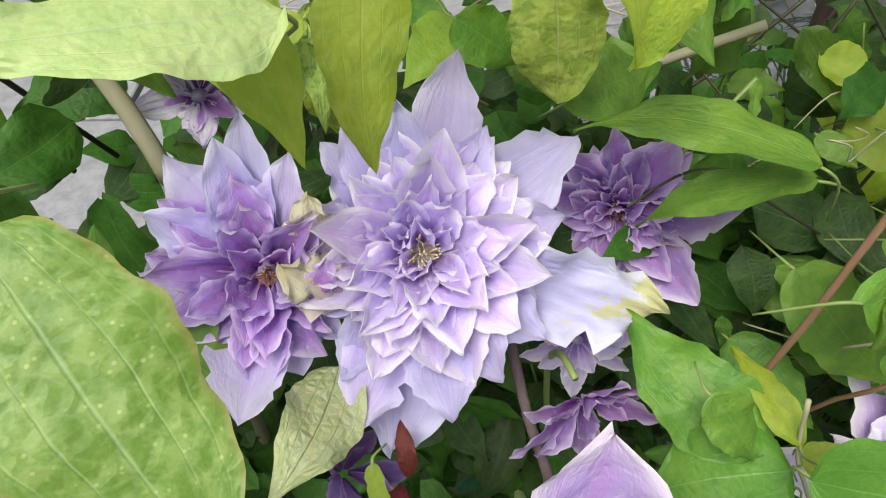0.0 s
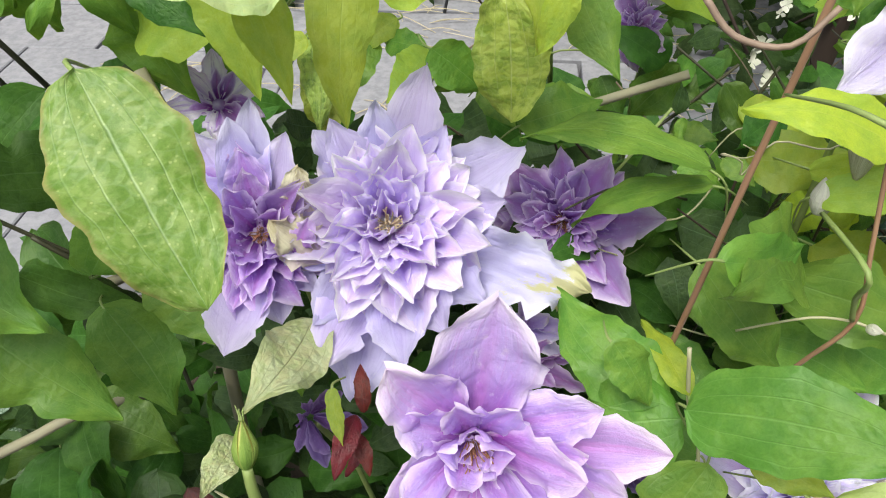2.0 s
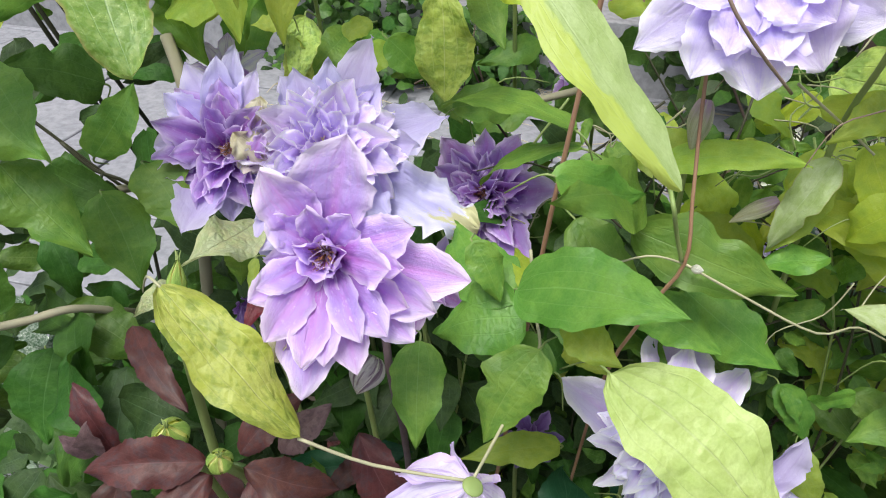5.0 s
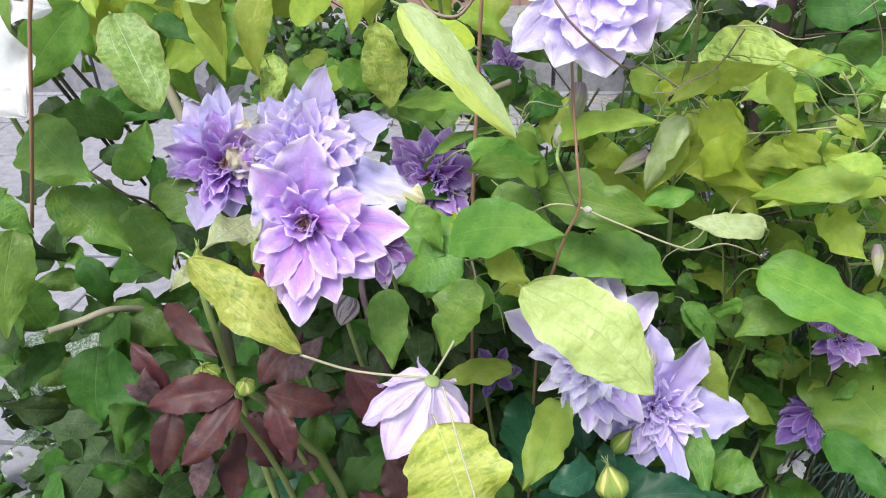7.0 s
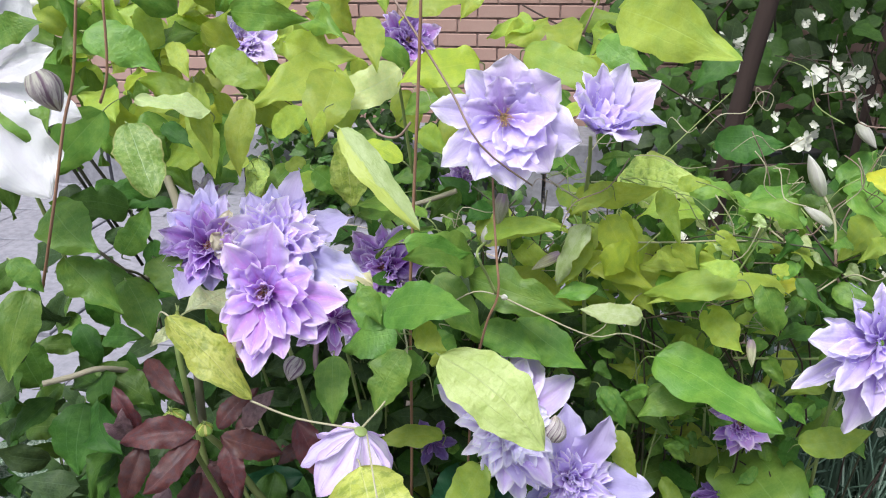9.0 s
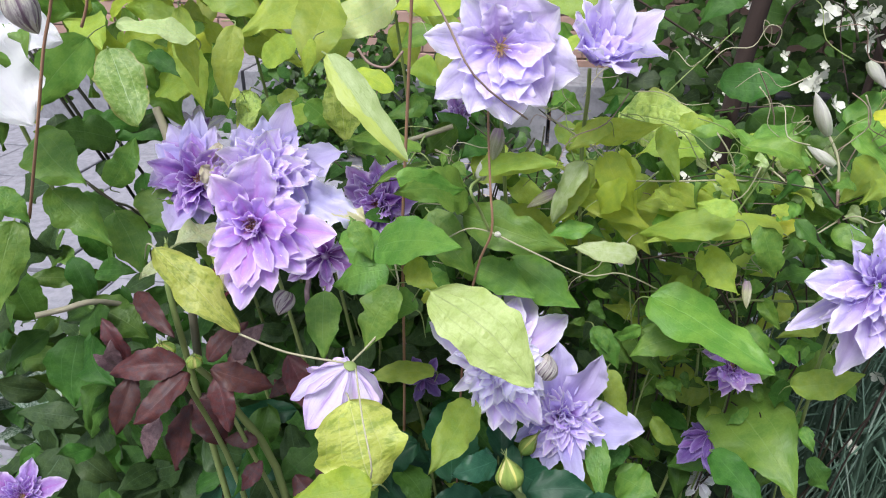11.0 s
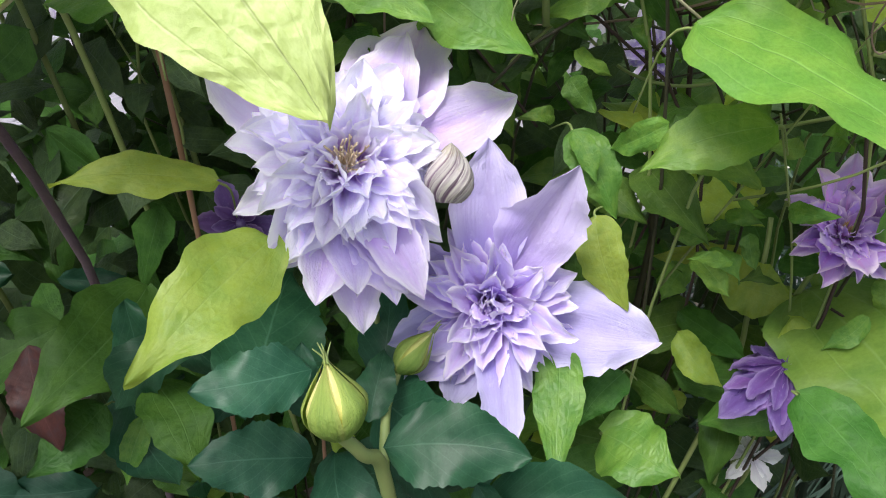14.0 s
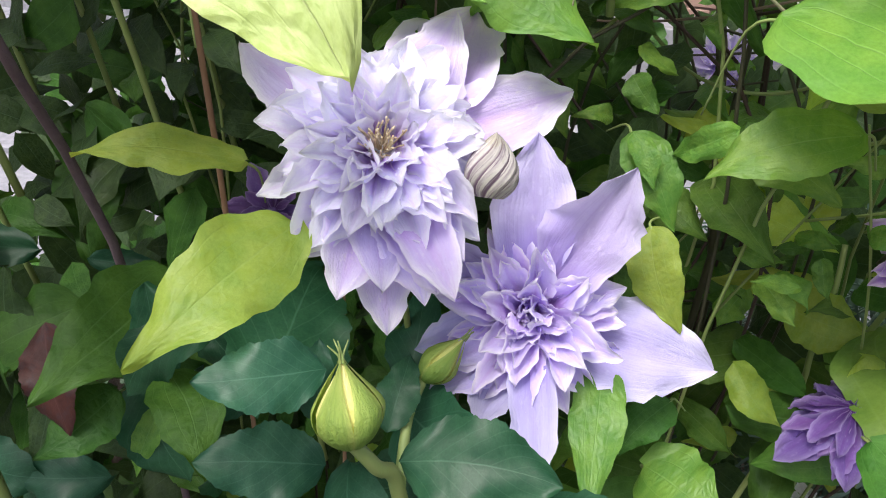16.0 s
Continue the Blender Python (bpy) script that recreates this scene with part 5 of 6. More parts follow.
tube("stem", [(-0.160, 0.207, 0.904), (-0.141, 0.214, 0.895), (-0.138, 0.222, 0.903)], 0.00105, DARK_STEM, vine, 0.00105)
tube("stem", [(-0.192, 0.211, 0.954), (-0.148, 0.225, 0.907), (-0.131, 0.229, 0.891)], 0.0012, DARK_STEM, vine, 0.0012)
tube("stem", [(-0.102, 0.208, 0.889), (-0.093, 0.198, 0.865), (-0.086, 0.189, 0.845)], 0.0012, DARK_STEM, vine, 0.0012)
tube("stem", [(0.058, 0.225, 0.874), (0.066, 0.200, 0.847), (0.076, 0.173, 0.823), (0.080, 0.240, 0.600), (0.090, 0.270, 0.000)], 0.0026, PURPLE_STEM, vine, 0.0028)
tube("stem", [(0.237, 0.432, 0.927), (0.202, 0.426, 0.892), (0.171, 0.420, 0.867)], 0.0012, DARK_STEM, vine, 0.00135)
tube("stem", [(0.261, 0.422, 0.931), (0.243, 0.412, 0.899), (0.230, 0.400, 0.872)], 0.0012, DARK_STEM, vine, 0.00135)
tube("stem", [(0.127, 0.340, 0.943), (0.155, 0.342, 0.953), (0.180, 0.342, 0.963)], 0.0028, GREY_STEM, vine, 0.0028)

# leaves inside the vine, behind those in front; many take greens darkened for shade
UNIT = {}
for kind in ("mid", "shade", "dark", "lime", "hedge", "rose", "limeb"):
    UNIT[kind] = [leaf_mesh(kind, 1.0, w, bulge, fold, 900 + 7 * k + len(kind), 20, 8, 2.0) for k, (w, bulge, fold) in enumerate(((0.42, 0.06, 0.12), (0.52, 0.10, 0.30), (0.62, 0.05, 0.15), (0.48, 0.14, 0.45), (0.36, -0.05, 0.35), (0.56, 0.12, 0.05), (0.45, 0.16, 0.60)))]
    for mesh in UNIT[kind]:
        mesh.materials.append(LEAF[kind])


def hanging(rnd, place, size, kind, thing, name="leaf"):
    """A leaf that hangs outward and down, turned by chance."""
    along = Vector((rnd.uniform(-1, 1), rnd.uniform(-0.7, 0.3), rnd.uniform(-1.0, 0.25)))
    face = Vector((rnd.uniform(-0.5, 0.5), -0.8, rnd.uniform(0.1, 1.0)))
    ob = link(name, rnd.choice(UNIT[kind]), None, thing)
    ob.matrix_basis = axes(place, along, face) @ Matrix.Scale(size, 4)
    return ob


def inside(rnd, x0, x1, y0, y1, z0, z1):
    return Vector((rnd.uniform(x0, x1), rnd.uniform(y0, y1), rnd.uniform(z0, z1)))


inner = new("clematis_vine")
tagged(inner, "inner clematis leaves and stems, many in greens darkened for shade", "climbing plant")
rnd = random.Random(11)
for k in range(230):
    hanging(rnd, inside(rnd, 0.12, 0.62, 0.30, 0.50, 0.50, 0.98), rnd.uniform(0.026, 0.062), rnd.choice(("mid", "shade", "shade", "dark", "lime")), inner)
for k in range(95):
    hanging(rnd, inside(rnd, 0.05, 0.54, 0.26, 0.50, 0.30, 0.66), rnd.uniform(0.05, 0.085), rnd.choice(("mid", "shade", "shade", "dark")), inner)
# dark kinds low on the left stand for shade from the leaves above
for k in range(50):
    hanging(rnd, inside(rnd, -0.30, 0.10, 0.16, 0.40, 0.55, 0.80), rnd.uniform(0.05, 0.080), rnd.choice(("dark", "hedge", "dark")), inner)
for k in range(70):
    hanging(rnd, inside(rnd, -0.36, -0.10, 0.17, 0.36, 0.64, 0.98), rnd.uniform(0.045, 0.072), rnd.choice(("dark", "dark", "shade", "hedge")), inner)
for k in range(70):
    hanging(rnd, inside(rnd, -0.34, -0.06, 0.30, 0.50, 1.00, 1.20), rnd.uniform(0.055, 0.080), rnd.choice(("lime", "mid", "mid", "lime")), inner)
for k in range(110):
    place = inside(rnd, -0.34, 0.36, 0.32, 0.56, 0.98, 1.24)
    if -0.08 < place.x < 0.18 and place.z < 1.02:
        continue
    hanging(rnd, place, rnd.uniform(0.045, 0.070), rnd.choice(("lime", "mid", "mid", "lime", "lime")), inner)
for k in range(95):
    place = inside(rnd, 0.20, 0.60, 0.22, 0.38, 0.85, 1.00)
    if place.x < 0.32 and place.y < 0.28:
        continue
    along = Vector((rnd.uniform(-1, 1), rnd.uniform(-0.8, 0.2), rnd.uniform(-0.8, 0.1)))
    ob = link("leaf", rnd.choice(UNIT[rnd.choice(("lime", "lime", "limeb", "mid") if place.x < 0.44 else ("mid", "shade", "lime"))]), None, inner)
    ob.matrix_basis = axes(place, along, (rnd.uniform(-0.7, 0.7), -0.6, rnd.uniform(0.3, 1.3))) @ Matrix.Scale(rnd.choice((0.028, 0.036, 0.044, 0.050, 0.058)) * rnd.uniform(0.9, 1.1), 4)
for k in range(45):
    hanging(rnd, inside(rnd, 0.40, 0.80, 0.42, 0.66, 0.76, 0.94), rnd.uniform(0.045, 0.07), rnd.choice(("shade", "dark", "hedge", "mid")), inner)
for k in range(48):
    x = rnd.uniform(0.1, 0.62)
    y = rnd.uniform(0.33, 0.48)
    tube("stem", [(x, y, 0.0), (x + rnd.uniform(-0.05, 0.05), y, 0.4), (x + rnd.uniform(-0.09, 0.09), y - 0.05, 0.75), (x + rnd.uniform(-0.12, 0.12), y - 0.06, rnd.uniform(0.80, 0.98))], 0.0013, rnd.choice((DARK_STEM, DARK_STEM, BARK, GREEN_STEM)), inner, 0.0009, sides=5)
for k in range(70):
    a = inside(rnd, 0.0, 0.60, 0.30, 0.44, 0.62, 0.92)
    way = Vector((rnd.uniform(-1, 1), rnd.uniform(-0.3, 0.3), rnd.uniform(-0.5, 1))) * rnd.uniform(0.05, 0.11)
    tube("twig", [a, a + way + Vector((rnd.uniform(-0.02, 0.02), 0, rnd.uniform(-0.02, 0.02))), a + way * 2], 0.0009, rnd.choice((DARK_STEM, BARK, GREEN_STEM, TENDRIL)), inner, 0.0006, sides=5)


for k in range(60):
    a = inside(rnd, 0.17, 0.58, 0.22, 0.36, 0.86, 1.06)
    way = Vector((rnd.uniform(-1, 1), rnd.uniform(-0.4, 0.6), rnd.uniform(-0.7, 0.8))).normalized() * rnd.uniform(0.020, 0.055)
    side = way.cross(Vector((0, 1, 0.3))).normalized() * rnd.uniform(0.004, 0.012)
    points = [a, a + way * 0.6 + side, a + way * 1.2 - side * 0.4, a + way * 1.7 + side]
    if k % 3 == 0:
        points += [a + way * (1.85 - 0.05 * q) + side * math.cos(1.5 * q) + way.length * 0.16 * Vector((math.sin(1.5 * q), 0.2 * q, math.cos(1.5 * q))) for q in range(1, 7)]
    tube("tendril", points, rnd.uniform(0.00045, 0.0008), rnd.choice((TENDRIL, PALE_STEM, PALE_STEM, GREEN_STEM)), inner, 0.0003, sides=5)
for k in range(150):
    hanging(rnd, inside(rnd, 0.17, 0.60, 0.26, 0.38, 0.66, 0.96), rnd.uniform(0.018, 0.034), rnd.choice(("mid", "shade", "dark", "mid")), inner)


def leaf_soup(name, spots, kinds, seed):
    """Many loose leaves joined to one mesh; spots: (place, size)."""
    rnd = random.Random(seed)
    verts, faces, uvs, slots = [], [], [], []
    sheets = []
    for k, kind in enumerate(kinds):
        for w in (0.45, 0.6):
            m = leaf_mesh(kind, 1.0, w, 0.06, 0.14, seed + 3 * k + int(w * 10), 6, 4)
            co = np.empty(len(m.vertices) * 3)
            m.vertices.foreach_get("co", co)
            uv = np.empty(len(m.loops) * 2)
            m.uv_layers[0].data.foreach_get("uv", uv)
            sheets.append((k, co.reshape(-1, 3), [tuple(p.vertices) for p in m.polygons], uv.reshape(-1, 2)))
            bpy.data.meshes.remove(m)
    for place, size in spots:
        k, co, fs, uv = rnd.choice(sheets)
        along = Vector((rnd.uniform(-1, 1), rnd.uniform(-0.8, 0.5), rnd.uniform(-1, 0.3)))
        m = np.array(axes(place, along, (rnd.uniform(-0.6, 0.6), -0.7, rnd.uniform(0.1, 1.0))))
        base = len(verts)
        verts += list(map(tuple, (co * size) @ m[:3, :3].T + m[:3, 3]))
        faces += [tuple(i + base for i in f) for f in fs]
        uvs.append(uv)
        slots += [k] * len(fs)
    mesh = bpy.data.meshes.new(name)
    mesh.from_pydata(verts, [], faces)
    mesh.uv_layers.new(name="uv").data.foreach_set("uv", np.concatenate(uvs).ravel())
    for kind in kinds:
        mesh.materials.append(LEAF[kind])
    mesh.polygons.foreach_set("material_index", slots)
    return smooth(mesh)


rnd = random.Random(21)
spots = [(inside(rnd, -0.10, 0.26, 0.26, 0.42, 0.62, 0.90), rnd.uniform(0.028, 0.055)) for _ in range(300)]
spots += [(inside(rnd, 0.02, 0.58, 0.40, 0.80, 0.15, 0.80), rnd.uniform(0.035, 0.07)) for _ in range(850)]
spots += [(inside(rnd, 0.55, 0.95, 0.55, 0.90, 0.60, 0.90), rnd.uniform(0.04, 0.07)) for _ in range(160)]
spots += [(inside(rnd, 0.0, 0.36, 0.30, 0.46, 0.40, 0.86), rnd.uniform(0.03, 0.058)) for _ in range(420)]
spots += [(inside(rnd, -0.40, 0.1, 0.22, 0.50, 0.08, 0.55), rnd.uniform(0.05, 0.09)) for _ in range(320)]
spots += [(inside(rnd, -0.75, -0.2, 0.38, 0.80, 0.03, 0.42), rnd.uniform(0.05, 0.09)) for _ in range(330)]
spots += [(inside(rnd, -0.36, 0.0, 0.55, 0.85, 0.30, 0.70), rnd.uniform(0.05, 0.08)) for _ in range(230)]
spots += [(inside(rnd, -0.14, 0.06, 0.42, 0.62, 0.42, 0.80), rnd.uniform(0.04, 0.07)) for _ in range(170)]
# hedge and dark kinds put the deep shade of the gaps into leaf colour
tagged(link("undergrowth", leaf_soup("undergrowth", spots, ("hedge", "hedge", "dark"), 60), None), "dense leaves deep inside the planting, coloured dark for shade", "undergrowth", kind="stuff")

# ---- clematis flowers and buds ----
double = flower("large fully double lilac clematis flower with pale pointed petals", (0.022, 0.221, 0.939), (0.081, -0.664, 0.743), 0.086, [((0.040, 0.270, 0.999), 0.38), (97, 0.056, 16, 0.40), (58, 0.052, 14, 0.40), ((0.084, 0.280, 0.952), 0.40), ((0.006, 0.175, 0.866), 0.56), (-116, 0.070, 0, 0.44), (-86, 0.064, 2, 0.46), (130, 0.054, 12, 0.40), (115, 0.054, 16, 0.40), (-41, 0.054, 4, 0.46), (-64, 0.056, 6, 0.46), (160, 0.050, 10, 0.46), (200, 0.048, 8, 0.46), (232, 0.054, 2, 0.46), (8, 0.054, 8, 0.46)], FULL, "lilac", 1, stalk=[(0.020, 0.243, 0.908), (0.020, 0.273, 0.848), (0.030, 0.303, 0.708)], heart=STAMEN_PALE, heart_size=0.85, sepal_colour="sepal", ruffle=1.9)
loose_petal(double, (0.027, 0.222, 0.936), (0.120, 0.213, 0.905), (0.081, -0.664, 0.743), 0.36, "lilac_old", 0.10, 311, 10, 0.70, 4.0)
old = flower("old violet double clematis flower with drooping petals", (-0.039, 0.214, 0.936), (0.116, -0.815, 0.568), 0.064, [((-0.092, 0.215, 0.929), 0.74), ((-0.048, 0.166, 0.900), 0.56), (119, 0.056, 10, 0.46), (88, 0.062, 12, 0.34), (103, 0.055, 16, 0.42), (142, 0.048, 16, 0.5), (-44, 0.036, 16, 0.55), (-80, 0.042, 6, 0.55), (215, 0.044, 6, 0.55), (70, 0.05, 20, 0.4)], [(8, 0.66, 14, 0.09, 0.50, 10), (8, 0.62, 27, 0.09, 0.48, 6), (7, 0.54, 41, 0.08, 0.50, 0), (6, 0.42, 56, 0.07, 0.52, -10)], "violet", 2, stalk=[(-0.041, 0.240, 0.910), (-0.041, 0.270, 0.850), (-0.031, 0.300, 0.710)], heart=STAMEN_RED, heart_size=0.7, sepal_colour="sepal", wild=14)
loose_petal(old, (-0.019, 0.208, 0.949), (-0.015, 0.216, 0.974), (0.263, -0.754, 0.601), 0.70, "withered", -0.22, 300, 30)
loose_petal(old, (-0.005, 0.200, 0.934), (-0.026, 0.197, 0.958), (0.220, -0.730, 0.648), 0.8, "withered", -0.22, 301, 30)
loose_petal(old, (-0.019, 0.195, 0.934), (-0.011, 0.201, 0.957), (0.262, -0.716, 0.647), 0.5, "violet", -0.22, 302, 30)
pinkish = flower("pinkish lilac semi-double clematis flower with red-brown heart", (0.068, 0.094, 0.952), (0.080, -0.910, 0.400), 0.053, [((0.074, 0.106, 1.006), 0.70), ((0.041, 0.088, 0.992), 0.56), (24, 0.043, 16, 0.50), ((0.134, 0.098, 0.949), 0.40), ((0.122, 0.086, 0.936), 0.42), ((0.113, 0.080, 0.921), 0.42), ((0.091, 0.065, 0.910), 0.38), ((0.071, 0.058, 0.897), 0.38), ((0.060, 0.062, 0.904), 0.40), ((0.038, 0.072, 0.935), 0.50)], [(5, 0.36, 54, 0.06, 0.60, -24), (4, 0.26, 68, 0.05, 0.6, -34)], "pink", 3, stalk=[(0.059, 0.121, 0.930), (0.059, 0.151, 0.870), (0.069, 0.181, 0.730)], heart=STAMEN_RED, heart_size=1.3, wild=8, blunt=0.64,
                 petals=[((0.111, 0.080, 0.942), 0.46), ((0.104, 0.070, 0.930), 0.42), ((0.082, 0.060, 0.917), 0.38), ((0.070, 0.056, 0.916), 0.38), ((0.094, 0.066, 0.928), 0.40), ((0.050, 0.058, 0.926), 0.44), ((0.046, 0.066, 0.944), 0.46), ((0.104, 0.076, 0.966), 0.56), (150, 0.030, 24, 0.56), (110, 0.026, 40, 0.58), (62, 0.028, 36, 0.60), (185, 0.026, 30, 0.5), (0, 0.036, 16, 0.46)])
loose_petal(pinkish, (0.060, 0.092, 0.946), (0.050, 0.062, 0.912), (-0.3, -0.85, 0.25), 0.40, "withered", 0.15, 312, 16)
flower("violet double clematis flower half hidden behind leaves", (0.113, 0.294, 0.890), (-0.224, -0.886, 0.406), 0.064, [(60, 0.054, 25), (15, 0.060, 20), (-40, 0.060, 10), (-90, 0.050, 6), (130, 0.050, 25), (200, 0.040, 20)], MEDIUM, "violet", 4, stalk=[(0.119, 0.321, 0.868), (0.119, 0.351, 0.808), (0.129, 0.381, 0.668)], heart=STAMEN_RED)
flower("light lilac clematis flower with broad open petals and yellow heart", (0.239, 0.207, 1.070), (0.076, -0.977, 0.199), 0.062, [(173, 0.058, 2, 0.5), (-142, 0.062, 2, 0.5), (131, 0.046, 6, 0.6), (82, 0.047, 4, 0.88), (35, 0.051, 6, 0.88), (-18, 0.063, 4, 0.78), (-48, 0.056, 6, 0.82), (-82, 0.058, 4, 0.74), (-112, 0.054, 6, 0.6)], [], "light", 5, stalk=[(0.237, 0.237, 1.053), (0.237, 0.267, 0.993), (0.247, 0.297, 0.853)], heart_size=1.4, petals=[(100, 0.032, 20, 0.8), (50, 0.034, 16, 0.8), (5, 0.042, 14, 0.82), (-35, 0.040, 16, 0.8), (-70, 0.042, 12, 0.8), (-105, 0.040, 14, 0.7), (-150, 0.036, 16, 0.6), (160, 0.034, 20, 0.6), (-55, 0.030, 24, 0.8), (-90, 0.030, 24, 0.7)])
flower("light lilac clematis flower seen from its side", (0.313, 0.206, 1.064), (0.30, -0.40, 0.866), 0.056, [(90, 0.050, 58, 0.6), (45, 0.056, 46), (5, 0.062, 38, 0.46), (-45, 0.054, 34, 0.66), (-90, 0.048, 30, 0.7), (-140, 0.046, 42), (180, 0.046, 54), (130, 0.048, 58)], [(8, 0.60, 45, 0.08, 0.5, 10), (7, 0.44, 55, 0.07, 0.5, 5)], "light", 6, stalk=[(0.311, 0.222, 1.029), (0.311, 0.252, 0.969), (0.321, 0.282, 0.829)])
flower("large fully double pale lilac clematis flower with yellow stamens", (0.252, 0.187, 0.783), (0.300, -0.694, 0.654), 0.082, [((0.180, 0.200, 0.812), 0.42), ((0.257, 0.285, 0.822), 0.50), ((0.312, 0.265, 0.793), 0.36), ((0.267, 0.161, 0.718), 0.42), ((0.298, 0.155, 0.745), 0.36), (-106, 0.056, 2, 0.46), (-76, 0.058, 2, 0.46), (62, 0.064, -3, 0.52), (120, 0.052, 2, 0.46), (-70, 0.056, 4, 0.44), (-57, 0.050, 8, 0.42), (-92, 0.052, 6, 0.44), (-125, 0.050, 2, 0.46)], SPIKY, "lilac_pale", 7, stalk=[(0.244, 0.209, 0.754), (0.244, 0.239, 0.694), (0.254, 0.269, 0.554)], heart_size=1.2, heart=STAMEN_PALE, sepal_colour="lilac_rose")
flower("double lilac clematis flower with long outer petals", (0.315, 0.213, 0.710), (0.210, -0.860, 0.464), 0.070, [((0.396, 0.234, 0.687), 0.58), ((0.341, 0.222, 0.787), 0.48), ((0.305, 0.232, 0.788), 0.46), ((0.340, 0.150, 0.668), 0.28), (-160, 0.050, 4, 0.46), (-135, 0.054, 2, 0.46), (-108, 0.052, 4, 0.46), (150, 0.05, 10)], TOUSLED, "lilac_rose", 8, stalk=[(0.310, 0.240, 0.687), (0.310, 0.270, 0.627), (0.320, 0.300, 0.487)], heart=None, sepal_colour="sepal", wild=22)
flower("violet double clematis flower far back in the vine", (-0.056, 0.368, 1.105), (0.298, -0.657, 0.693), 0.06, ring(7, 0.046, 22, 10, seed=9), FULL, "lilac", 9, stalk=[(-0.063, 0.389, 1.076), (-0.063, 0.419, 1.016), (-0.053, 0.449, 0.876)])
flower("violet clematis flower behind yellow leaves", (0.117, 0.394, 1.108), (0.590, -0.614, 0.524), 0.048, ring(6, 0.042, 30, 10, seed=10), MEDIUM, "violet", 10, stalk=[(0.102, 0.414, 1.083), (0.102, 0.444, 1.023), (0.112, 0.474, 0.883)])
flower("lilac clematis flower with long drooping petals, seen from its side", (0.562, 0.208, 0.888), (0.133, -0.892, 0.431), 0.060, [(100, 0.05, 30), (130, 0.050, 20, 0.4), (179, 0.060, 4, 0.52), ((0.500, 0.215, 0.836), 0.26), ((0.545, 0.205, 0.797), 0.36), (-95, 0.060, -8, 0.42), (-70, 0.066, -8, 0.4), (-138, 0.055, 4, 0.42), (20, 0.06, 20), (-30, 0.06, 5), (60, 0.055, 20)], [(9, 0.86, -6, 0.08, 0.32, 24), (10, 0.80, 8, 0.08, 0.32, 18), (10, 0.64, 24, 0.075, 0.34, 10), (8, 0.48, 44, 0.07, 0.38, 0), (6, 0.36, 62, 0.05, 0.42, -10)], "light", 11, wild=17, stalk=[(0.558, 0.235, 0.865), (0.558, 0.265, 0.805), (0.568, 0.295, 0.665)], heart=None)
flower("purple double clematis flower low behind the vine", (0.169, 0.463, 0.935), (-0.660, -0.698, 0.278), 0.038, ring(6, 0.034, 20, 0, seed=12), MEDIUM, "violet", 12, stalk=[(0.185, 0.485, 0.916), (0.185, 0.515, 0.856), (0.195, 0.545, 0.716)])
flower("purple and white withered clematis flower", (-0.093, 0.322, 0.944), (0.244, -0.552, 0.797), 0.036, ring(6, 0.034, 25, 20, seed=13), [(7, 0.6, 30, 0.1, 0.45, 10)], "violet", 13, stalk=[(-0.099, 0.341, 0.912), (-0.099, 0.371, 0.852), (-0.089, 0.401, 0.712)], sepal_colour="bell", heart=None)
flower("small lilac clematis flower in the shade of leaves", (0.487, 0.302, 0.730), (0.10, -0.62, 0.78), 0.048, ring(8, 0.042, 38, 0, seed=14), MEDIUM, "pink", 14, stalk=[(0.486, 0.334, 0.678), (0.486, 0.364, 0.618), (0.496, 0.394, 0.478)])
flower("drooping violet clematis flower with crowded petals", (0.474, 0.283, 0.654), (0.000, -0.362, 0.932), 0.040, ring(8, 0.044, -54, 0, 0.40, seed=15), [(8, 0.95, -58, 0.05, 0.36, 10), (8, 0.9, -42, 0.05, 0.34, -10), (7, 0.7, -30, 0.05, 0.36, 16)], "dusk", 15, stalk=[(0.468, 0.297, 0.619), (0.468, 0.327, 0.559), (0.478, 0.357, 0.419)], heart=None, wild=16)
flower("lilac clematis flower in shade behind stems and leaves", (0.387, 0.500, 0.770), (0.20, -0.80, 0.56), 0.036, ring(6, 0.034, 16, 0, seed=24), MEDIUM, "light", 24, stalk=[(0.387, 0.520, 0.740), (0.389, 0.530, 0.670), (0.390, 0.540, 0.530)], heart=None)
flower("violet clematis flower deep in the vine, petals darkened for shade", (0.170, 0.240, 0.718), (0.288, -0.899, 0.329), 0.024, ring(6, 0.026, 5, 0, seed=16), [(7, 0.6, 25, 0.1, 0.45, 10)], "purple", 16, stalk=[(0.163, 0.232, 0.700), (0.163, 0.262, 0.640), (0.173, 0.292, 0.500)], heart=None)
flower("violet clematis flower below the large ones", (0.088, 0.190, 0.880), (0.321, -0.937, -0.139), 0.036, ring(6, 0.038, 15, 30, 0.4, seed=17), [(6, 0.7, 25, 0.1, 0.4, 10)], "violet", 17, stalk=[(0.080, 0.219, 0.872), (0.080, 0.249, 0.812), (0.090, 0.279, 0.672)], heart=None)
flower("violet clematis flower hanging under a flower", (0.092, 0.241, 0.852), (-0.203, -0.949, 0.240), 0.028, ring(6, 0.030, 10, 30, 0.4, seed=18), [(7, 0.7, 25, 0.1, 0.45, 10)], "light", 18, stalk=[(0.097, 0.270, 0.834), (0.097, 0.300, 0.774), (0.107, 0.330, 0.634)], heart=None)
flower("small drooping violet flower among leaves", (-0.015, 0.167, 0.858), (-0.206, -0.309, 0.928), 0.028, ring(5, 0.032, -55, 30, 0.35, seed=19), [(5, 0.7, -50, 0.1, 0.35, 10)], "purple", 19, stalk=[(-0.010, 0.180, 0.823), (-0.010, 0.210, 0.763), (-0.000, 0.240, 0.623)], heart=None)
